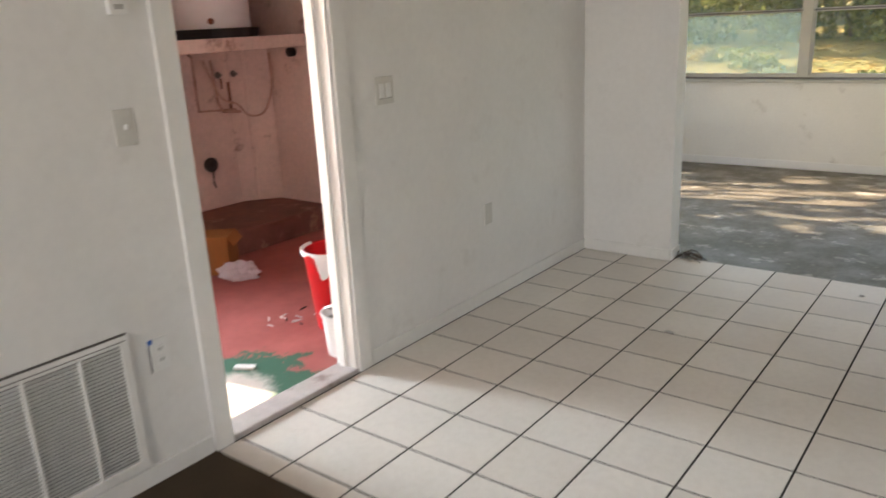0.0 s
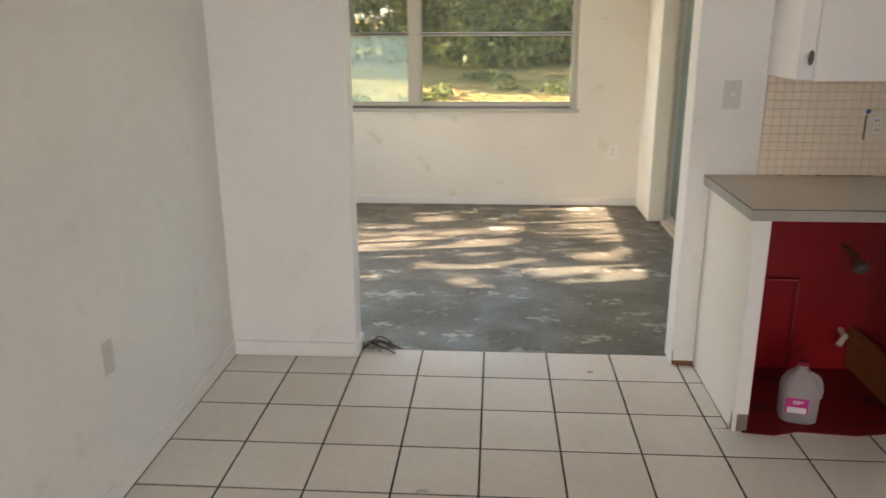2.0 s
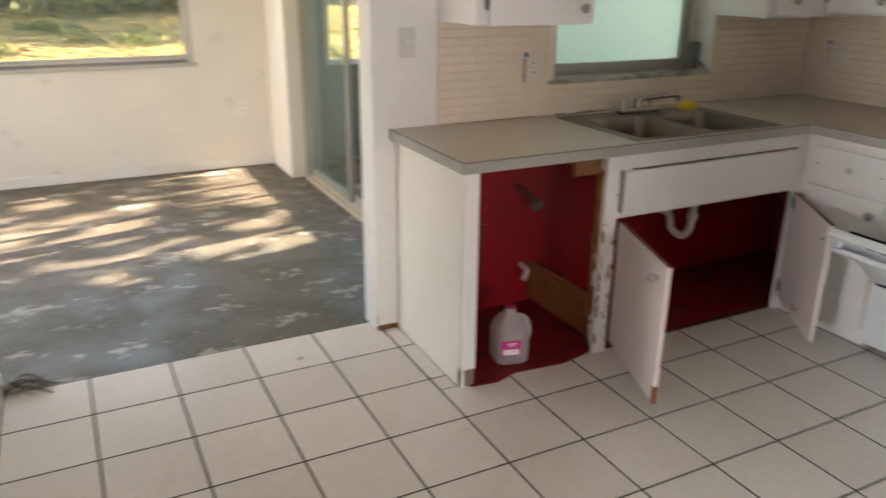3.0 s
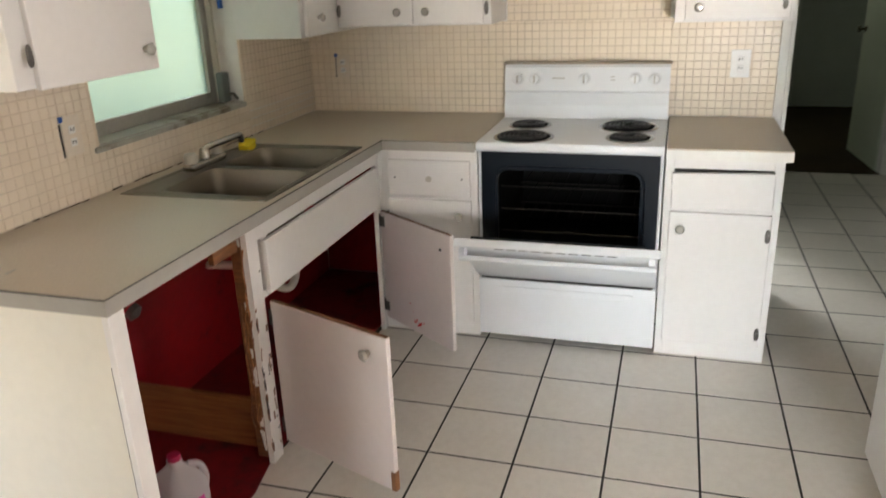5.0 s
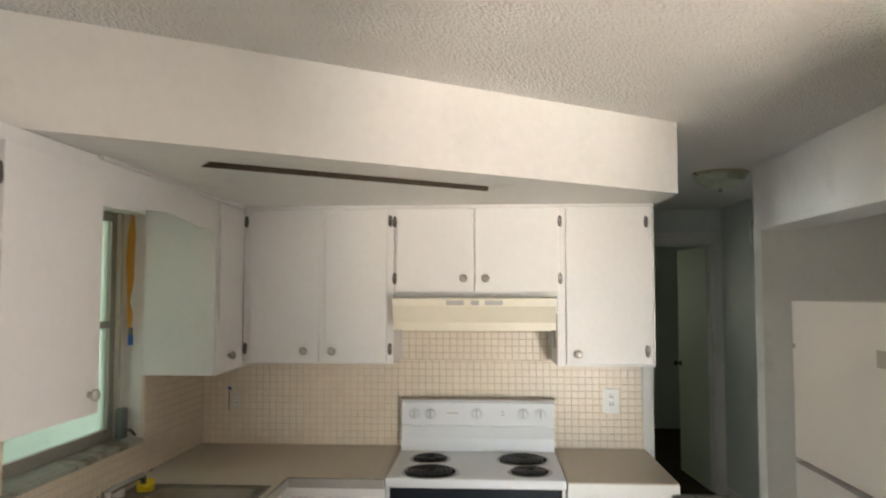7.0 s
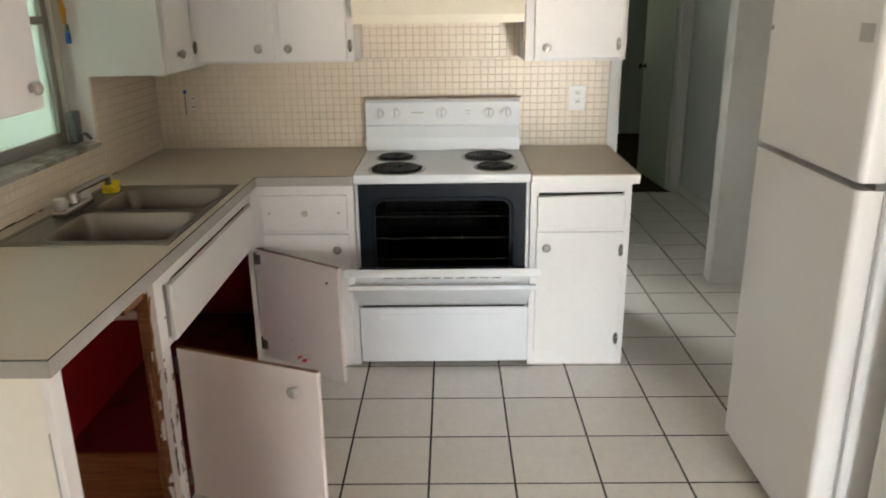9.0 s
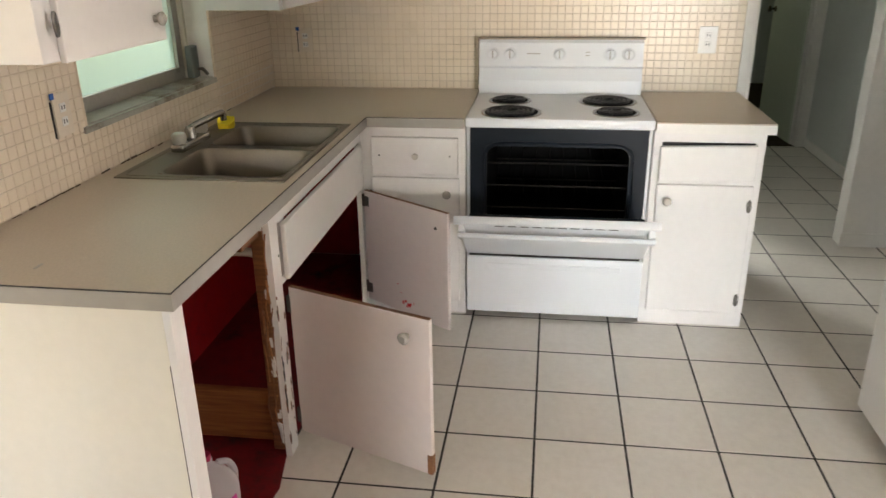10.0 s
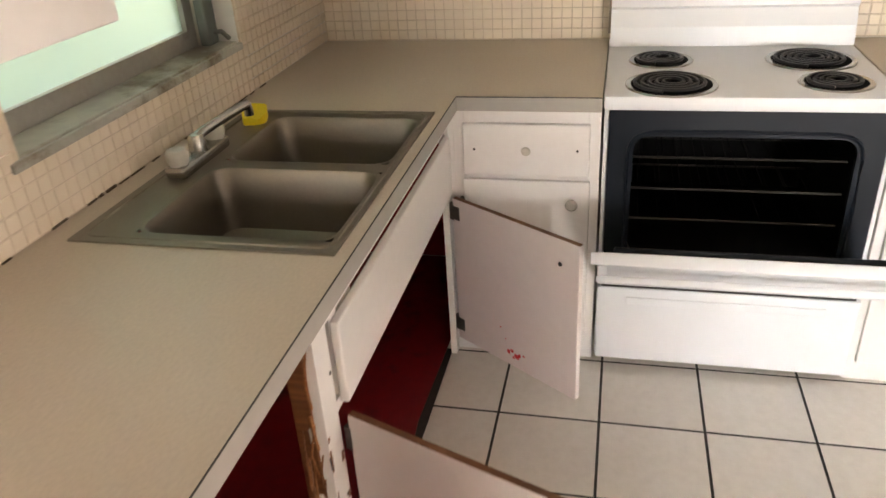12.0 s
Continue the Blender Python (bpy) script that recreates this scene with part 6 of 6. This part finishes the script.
for k in range(26):
    a_ = random.uniform(0, 6.28)
    r_ = random.uniform(0.02, 0.07)
    part("twig", tube(bmesh.new(), curve_points([(random.uniform(-0.05, 0.02), random.uniform(-0.03, 0.03), 0.004), (r_ * 0.6 * math.cos(a_), r_ * 0.6 * math.sin(a_), random.uniform(0.008, 0.03)), (r_ * 1.3 * math.cos(a_) + 0.03, r_ * math.sin(a_) - 0.02, 0.005)], 3), 0.0022, 4), BARK if k % 3 else ALU, tw, local=True)
tw.scale = (1.35, 1.35, 1.5)
leafy = thing("dead_leaf", (-1.235, 3.80, 0.0), "small dry leaf on the tiles", "leaf")
part("blade", lathe(bmesh.new(), [(0.018, 0.0005), (0.014, 0.008), (0, 0.011)], Matrix.Diagonal((1.5, 0.6, 1, 1)), 9), GREYPL, leafy, local=True)
pb = thing("pebble", (-0.55, 4.78, 0), "small crumb of mortar on the tiles", "crumb")
part("stone", lathe(bmesh.new(), [(0.012, 0.0005), (0.009, 0.008), (0, 0.010)], Matrix.Diagonal((1.3, 0.7, 1, 1)), 7), GREYPL, pb, local=True)
ck = thing("counter_chip", (0.02, 4.62, 0.911), "dark chip mark lying on the worktop", "chip")
part("flake", boxes((0.0, 0.030, 4.60, 4.607, 0.9113, 0.9125)), GREYPL, ck)


# ---------------------------------------------------------------- sunroom windows and sliding door
def sash(parent, x0, x1, z0, z1, y, glass, t=0.035, label=""):
    part("sash", boxes((x0, x0 + t, y, y + 0.03, z0, z1), (x1 - t, x1, y, y + 0.03, z0, z1), (x0 + t, x1 - t, y, y + 0.03, z0, z0 + t), (x0 + t, x1 - t, y, y + 0.03, z1 - t, z1)), ALU_WHITE, parent)
    ob = part("pane", boxes((x0 + t, x1 - t, y + 0.013, y + 0.017, z0 + t, z1 - t)), glass, parent, label)
    ob.visible_shadow = False


nw = thing("window_north", (-1.8, YF, 0.82), "wide grey-framed sunroom window with one screened pane", "window", kind="structure")
part("window_frame", boxes((-3.298, -3.26, YF + 0.02, YF + 0.10, 0.845, 2.048), (-0.35, -0.312, YF + 0.02, YF + 0.10, 0.845, 2.048), (-3.26, -0.35, YF + 0.02, YF + 0.10, 2.01, 2.048),
                           (-1.755, -1.665, YF + 0.02, YF + 0.10, 0.88, 2.01), (-3.26, -0.35, YF + 0.02, YF + 0.10, 0.845, 0.88)), ALU_WHITE, nw)
part("window_sill", boxes((-3.32, -0.29, YF - 0.03, YF + 0.10, 0.815, 0.843), bevel=0.003), ALU_WHITE, nw, "stained grey sill")
part("track", boxes((-3.25, -0.36, YF + 0.012, YF + 0.0195, 0.846, 0.866), (-3.25, -1.76, YF + 0.040, YF + 0.049, 1.462, 1.478), (-1.66, -0.36, YF + 0.040, YF + 0.049, 1.462, 1.478)), BRONZE, nw, "dark metal track")
for x0, x1 in ((-3.26, -1.756), (-1.664, -0.351)):
    sash(nw, x0, x1, 0.881, 1.47, YF + 0.05, GLASS_DIRTY if x0 < -2 else GLASS_HAZE, 0.016, "hazy screened pane" if x0 < -2 else "")
    sash(nw, x0, x1, 1.471, 2.009, YF + 0.05, GLASS_HAZE, 0.014)
ww = thing("window_west", (-3.66, 6.4, 0.55), "grey-framed sunroom side windows", "window", kind="structure")
dims = [(-3.68, -3.64, 5.42, 7.52, 0.55, 0.59), (-3.68, -3.64, 5.42, 7.52, 2.135, 2.17)]
for y in (5.42, 5.80, 6.22, 6.56, 6.93, 7.48):
    dims.append((-3.68, -3.64, y, y + 0.04 + (0.10 if 5.9 < y < 6.5 else 0), 0.59, 2.135))
part("window_frame", boxes(*dims), ALU_WHITE, ww)
lw = thing("window_laundry", (-5.2, 1.49, 0.48), "small laundry window frame", "window", kind="structure")
part("window_frame", boxes((-5.22, -5.18, 1.15, 1.18, -0.02, 1.65), (-5.22, -5.18, 1.80, 1.83, -0.02, 1.65), (-5.22, -5.18, 1.18, 1.80, 1.625, 1.65),
                           (-5.22, -5.18, 2.21, 2.24, 0.48, 1.65), (-5.22, -5.18, 1.83, 2.21, 0.48, 0.51), (-5.22, -5.18, 1.83, 2.21, 1.625, 1.65)), ALU_WHITE, lw)
# Unseen pane, added to hold direct sun out of the widened opening.
part("pane", boxes((-5.203, -5.197, 1.83, 2.21, 0.51, 1.625)), GLASS_FROST, lw, "frosted pane")
sd = thing("door_sliding", (0.42, 6.5, 0), "aluminium sliding glass door to the porch, half open", "sliding door", kind="structure")
part("frame", boxes((0.37, 0.48, 7.60, 7.658, -0.008, 2.055), (0.37, 0.48, 5.302, 5.34, -0.008, 2.055), (0.37, 0.48, 5.34, 7.60, 2.02, 2.055)), ALU, sd)
part("track", boxes((0.345, 0.50, 5.302, 7.60, -0.009, 0.018), (0.39, 0.395, 5.34, 7.6, 0.018, 0.03)), paint("dusty_track", (0.55, 0.48, 0.38), 0.6, 0.15), sd, "dusty tan floor track")
for y0, y1, x in ((6.72, 7.599, 0.405),):
    pn = part("panel", boxes((x - 0.014, x + 0.014, y0, y0 + 0.05, 0.031, 2.018), (x - 0.014, x + 0.014, y1 - 0.05, y1, 0.031, 2.018), (x - 0.014, x + 0.014, y0 + 0.05, y1 - 0.05, 0.031, 0.075), (x - 0.014, x + 0.014, y0 + 0.05, y1 - 0.05, 1.97, 2.018)), ALU, sd)
    g = part("pane", boxes((x - 0.003, x + 0.003, y0 + 0.05, y1 - 0.05, 0.075, 1.97)), GLASS_DOOR, pn, "dusty glass")
    g.visible_shadow = False
for nm, dims in (("window_porch_east", [(3.34, 3.38, y, y + 0.05, 0.77, 2.1) for y in (5.2, 6.1, 7.0, 7.95)] + [(3.34, 3.38, 5.25, 7.95, 0.77, 0.81), (3.34, 3.38, 5.25, 7.95, 1.44, 1.48)]),
                 ("window_porch_north", [(x, x + 0.05, YF + 0.05, YF + 0.09, 0.77, 2.1) for x in (0.75, 1.5, 2.25, 3.05)] + [(0.8, 3.05, YF + 0.05, YF + 0.09, 0.77, 0.81), (0.8, 3.05, YF + 0.05, YF + 0.09, 1.44, 1.48)])):
    w_ = thing(nm, (3.3, 6.6, 0.85), "grey-framed porch window", "window", kind="structure")
    part("window_frame", boxes(*dims), ALU_WHITE, w_)


# ---------------------------------------------------------------- yard
def leaf_cloud(bm, centre, rad, count, size, squash=1.0):
    for _ in range(count):
        d = Vector((random.gauss(0, 1), random.gauss(0, 1), random.gauss(0, 1))).normalized() * rad * random.uniform(0.45, 1.0) ** 0.5
        c_ = Vector(centre) + Vector((d.x, d.y, d.z * squash))
        q = Euler((random.uniform(0, 6.3), random.uniform(0, 6.3), random.uniform(0, 6.3))).to_matrix()
        s = size * random.uniform(0.6, 1.4)
        bm.faces.new([bm.verts.new(c_ + q @ Vector(p)) for p in ((-s, 0, 0), (0, -s * 0.45, 0), (s, 0, 0), (0, s * 0.45, 0))])


def tree(x, y, z, h, r, leaves, label, size=0.16):
    tr_ = thing("tree", (x, y, z), label, "tree", "yard trees")
    bm = bmesh.new()
    pts = curve_points([(0, 0, -0.3), (0.1, 0.05, h * 0.3), (-0.05, 0.1, h * 0.6), (0.05, 0, h * 0.85)], 4)
    prev = None
    for i, p in enumerate(pts):
        rr = 0.16 * (1 - 0.8 * i / len(pts)) * h / 6
        ring = [bm.verts.new(p + Vector((rr * math.cos(k * 0.785), rr * math.sin(k * 0.785), 0))) for k in range(8)]
        if prev:
            for k in range(8):
                bm.faces.new((prev[k], prev[(k + 1) % 8], ring[(k + 1) % 8], ring[k]))
        prev = ring
    ends = []
    for k in range(9):
        a_ = k * 2.4 + random.random()
        s = pts[min(len(pts) - 1, 5 + k % 6)]
        e = s + Vector((math.cos(a_) * r * 0.7, math.sin(a_) * r * 0.7, r * random.uniform(0.1, 0.6)))
        tube(bm, [s, (s + e) / 2 + Vector((0, 0, 0.1 * r)), e], 0.035 * h / 6, 5)
        ends.append(e)
    part("trunk", bm, BARK, tr_, local=True, smooth=True)
    bm = bmesh.new()
    for e in ends:
        leaf_cloud(bm, e, r * random.uniform(0.35, 0.6), leaves // len(ends), size, 0.7)
    part("crown", bm, LEAF, tr_, local=True)
    return tr_


def shrub(x, y, z, r, h, leaves):
    s_ = thing("shrub", (x, y, z), "dense dark green shrub at the back of the yard", "shrub", "yard shrubs")
    bm = bmesh.new()
    for k in range(7):
        leaf_cloud(bm, (random.uniform(-r, r), random.uniform(-r * 0.4, r * 0.4), random.uniform(0.2, h)), r * 0.5, leaves // 7, 0.13)
    part("foliage", bm, LEAF, s_, local=True)
    bm = bmesh.new()
    for k in range(5):
        tube(bm, [(0, 0, -0.2), (random.uniform(-r, r) * 0.5, 0, h * 0.5), (random.uniform(-r, r), random.uniform(-r, r) * 0.3, h)], 0.03, 5)
    part("stems", bm, BARK, s_, local=True)


def weeds(x, y, z, r):
    s_ = thing("weed_clump", (x, y, z), "low sunlit weedy clump in the yard", "weeds", "yard weeds")
    bm = bmesh.new()
    for k in range(5):
        leaf_cloud(bm, (random.uniform(-r, r), random.uniform(-r * 0.6, r * 0.6), random.uniform(0.02, 0.22)), r * 0.45, 60, 0.075, 0.45)
    part("foliage", bm, LEAF_DRY if random.random() < 0.35 else LEAF, s_, local=True)


def ground_z(x, y):
    return -0.35 + max(0, min(math.hypot(x, y - 4) - 11, 30)) * 0.072


random.seed(3)
for k in range(13):
    x = -16 + k * 1.9 + random.uniform(-0.6, 0.6)
    y = 27 + random.uniform(-2, 3)
    shrub(x, y, ground_z(x, y), 1.6, random.uniform(1.8, 3.2), 2200)
    shrub(x + 0.9, y + 5, ground_z(x, y + 5), 2.0, random.uniform(3.5, 5.0), 2400)
for x, y, h, r in ((-9.5, 21, 8, 3.0), (-5.5, 25, 7, 2.6), (-2.9, 31, 9, 3.6), (2.6, 33, 9, 3.6), (-8, 33, 9, 3.8), (-15, 32, 9, 3.8), (7.5, 25, 7, 2.8), (9, 20, 8, 3.2), (-13.5, 24, 8, 3.0), (13, 12, 8, 3.2), (11, 5, 8, 3.0)):
    tree(x, y, ground_z(x, y), h, r, 4200, "leafy yard tree in dappled sun")
for k in range(22):
    x, y = random.uniform(-9, 3), random.uniform(14, 26)
    weeds(x, y, ground_z(x, y), random.uniform(0.4, 0.9))
for x, y, h in ((-0.5, 25, 3.0), (1.2, 26, 3.4), (3.0, 25, 3.0), (4.6, 27, 3.6), (-2.0, 27, 3.2)):
    shrub(x, y, ground_z(x, y), 1.7, h, 2600)
# Unseen tree, added to break the sun on the sunroom floor into dapples.
tree(-9.3, 5.0, -0.35, 6.0, 2.1, 1300, "unseen sparse leafy tree added to dapple the sunroom's sun", 0.15)
hs_ = thing("neighbour_house", (1.5, 40, ground_z(1.5, 40)), "pale blue-white house far behind the trees", "house")
part("wall", boxes((1.0, 9, 39, 44, -0.5, 4.2)), HOUSE, hs_)
bm = bmesh.new()
a = [bm.verts.new(p) for p in ((0.6, 38.6, 4.2), (9.4, 38.6, 4.2), (9.4, 44.4, 4.2), (0.6, 44.4, 4.2), (0.6, 41.5, 6.2), (9.4, 41.5, 6.2))]
for f in ((0, 1, 5, 4), (2, 3, 4, 5), (0, 4, 3), (1, 2, 5), (3, 2, 1, 0)):
    bm.faces.new([a[i] for i in f])
part("roof", bm, GREYPL, hs_)
for x in (2.0, 4.6, 7.0):
    part("window", boxes((x, x + 1.3, 38.94, 39.0, 1.4, 2.8)), DARK, hs_)
lv = bmesh.new()
for _ in range(9000):
    x, y = random.uniform(-9, 7), random.uniform(10, 25)
    s = random.uniform(0.04, 0.11)
    a_ = random.uniform(0, 6.28)
    z = ground_z(x, y) + random.uniform(0.01, 0.05)
    lv.faces.new([lv.verts.new((x + s * math.cos(a_ + k * 1.57) * (1 if k % 2 else 0.6), y + s * math.sin(a_ + k * 1.57), z + random.uniform(0, 0.03))) for k in range(4)])
solid("fallen_leaves", lv, LEAF_DRY, "scattered dry leaves on the yard", "leaves", "stuff")


# ---------------------------------------------------------------- small pieces: floor tiles, backsplash
def tile_mesh(w, h, t, bev, mat_, name):
    bm = bmesh.new()
    lo = [bm.verts.new((x, y, 0)) for x, y in ((0, 0), (w, 0), (w, h), (0, h))]
    md = [bm.verts.new((x, y, t - bev)) for x, y in ((0, 0), (w, 0), (w, h), (0, h))]
    hi = [bm.verts.new((x, y, t)) for x, y in ((bev, bev), (w - bev, bev), (w - bev, h - bev), (bev, h - bev))]
    for a, b in ((lo, md), (md, hi)):
        for i in range(4):
            bm.faces.new((a[i], a[(i + 1) % 4], b[(i + 1) % 4], b[i]))
    bm.faces.new(hi)
    return mesh(name, bm, mat_)


FLOOR = bpy.data.objects["floor"]
tiles = {}


def lay_tile(x0, x1, y0, y1):
    w, h = round(x1 - x0, 3), round(y1 - y0, 3)
    if w < 0.02 or h < 0.02:
        return
    if (w, h) not in tiles:
        tiles[(w, h)] = tile_mesh(w, h, 0.0085, 0.001, TILE, "tile")
    ob = new("tile", tiles[(w, h)])
    ob.parent = FLOOR
    ob.location = (x0, y0, -0.0082 + random.uniform(-0.0003, 0.0003))


random.seed(2)
GAP = 0.0042
for i in range(-3, 24):
    for r in range(-1, 12):
        x0, x1 = TX + PITCH * i + GAP, TX + PITCH * (i + 1) - GAP
        y1, y0 = TY - PITCH * r - GAP, TY - PITCH * (r + 1) + GAP
        if x1 <= XL or x0 >= 5.04:
            continue
        x0, x1 = max(x0, XL + 0.002), min(x1, 5.045)
        y0, y1 = max(y0, 1.402), min(y1, 4.985)
        if x1 < 1.13 and x1 < 0.31:
            y0 = max(y0, 1.862)
        elif x1 < 2.86 and x0 < 2.75:
            y0 = max(y0, 1.55 if x0 < 1.1 else 1.402)
        if y1 - y0 < 0.02:
            continue
        # bays under the counter are bare
        if y1 > 4.32 and 0.0 < (x0 + x1) / 2 < 1.70:
            y1 = min(y1, 4.30)
        if (x0 + x1) / 2 > 1.75 and y1 > 2.65:
            if x0 > 2.30:
                y1 = min(y1, 2.60)
        lay_tile(x0, x1, y0, y1)
        if r in (-1, 0, 1) and x0 < -0.07 < x1:
            lay_tile(x0, -0.064, max(4.70 - PITCH * (r + 1) + GAP, 4.305), min(TY - PITCH * r - GAP, 4.885))

# backsplash mosaic
MP, MG = 0.0355, 0.0016
sinkwall = solid("backsplash_sink", boxes((0.135, 0.719, YB - 0.006, YB - 0.0005, 0.911, 1.338), (0.719, 1.691, YB - 0.006, YB - 0.0005, 0.911, 1.050), (1.663, XS - 0.006, YB - 0.006, YB - 0.0005, 1.050, 1.338)), MOSAIC_GROUT,
                 "cream mosaic tile backsplash behind the sink", "backsplash", "structure")
stovewall = solid("backsplash_stove", boxes((XS - 0.006, XS - 0.0005, 2.608, YB - 0.006, 0.911, 1.352), (XS - 0.006, XS - 0.0005, 3.08, 3.83, 1.352, 1.60)), MOSAIC_GROUT,
                  "cream mosaic tile backsplash behind the stove", "backsplash", "structure")
sq = {}


def mosaic(parent, axis, u0, u1, z0, z1, holes=(), singles=None):
    """Rows of small square tiles; those inside the stretch `singles` are parts of their own, the rest one joined part."""
    nu, nz = int((u1 - u0) / MP + 0.02), int((z1 - z0) / MP + 0.02)
    rv, rf = [], []
    for i in range(nu + 1):
        for k in range(nz + 1):
            a0, a1 = u0 + i * MP + MG, min(u0 + (i + 1) * MP - MG, u1)
            b0, b1 = z0 + k * MP + MG, min(z0 + (k + 1) * MP - MG, z1)
            if a1 - a0 < 0.006 or b1 - b0 < 0.006:
                continue
            if any(h[0] < (a0 + a1) / 2 < h[1] and h[2] < (b0 + b1) / 2 < h[3] for h in holes):
                continue
            w, h_ = round(a1 - a0, 4), round(b1 - b0, 4)
            one = singles and singles[0] < a0 < singles[1] and b1 < singles[2]
            if one:
                if (axis, w, h_) not in sq:
                    me = tile_mesh(w, h_, 0.004, 0.0012, MOSAIC, "tile")
                    me.transform(Matrix.Rotation(radians(90), 4, "X"))
                    if axis == "x":
                        me.transform(Matrix.Rotation(radians(-90), 4, "Z"))
                    sq[(axis, w, h_)] = me
                ob = new("tile", sq[(axis, w, h_)])
                ob.parent = parent
                ob.location = (a0, YB - 0.005, b0) if axis == "y" else (XS - 0.005, a1, b0)
                continue
            n0 = len(rv)
            e, d = 0.0012, 0.004
            for (p, q, dep) in ((a0, b0, 0), (a1, b0, 0), (a1, b1, 0), (a0, b1, 0), (a0 + e, b0 + e, d), (a1 - e, b0 + e, d), (a1 - e, b1 - e, d), (a0 + e, b1 - e, d)):
                rv.append((p, YB - 0.005 - dep, q) if axis == "y" else (XS - 0.005 - dep, p, q))
            rf += [(n0 + 4, n0 + 5, n0 + 6, n0 + 7)] + [(n0 + j, n0 + (j + 1) % 4, n0 + 4 + (j + 1) % 4, n0 + 4 + j) for j in range(4)]
    me = bpy.data.meshes.new("tiles")
    me.from_pydata(rv, [], rf)
    me.materials.append(MOSAIC)
    ob = tagged(new("tiles", me), kind="stuff")
    ob.parent = parent


mosaic(sinkwall, "y", 0.137, XS - 0.008, 0.914, 1.338, [(0.719, 1.663, 1.045, 1.4), (0.69, 0.72, 1.045, 1.078), (1.663, 1.668, 1.045, 1.078)], (0.13, 1.30, 1.30))
mosaic(stovewall, "x", 2.608, YB - 0.010, 0.914, 1.352, (), (3.80, 4.72, 1.34))
mosaic(stovewall, "x", 3.085, 3.83, 1.3545, 1.60)
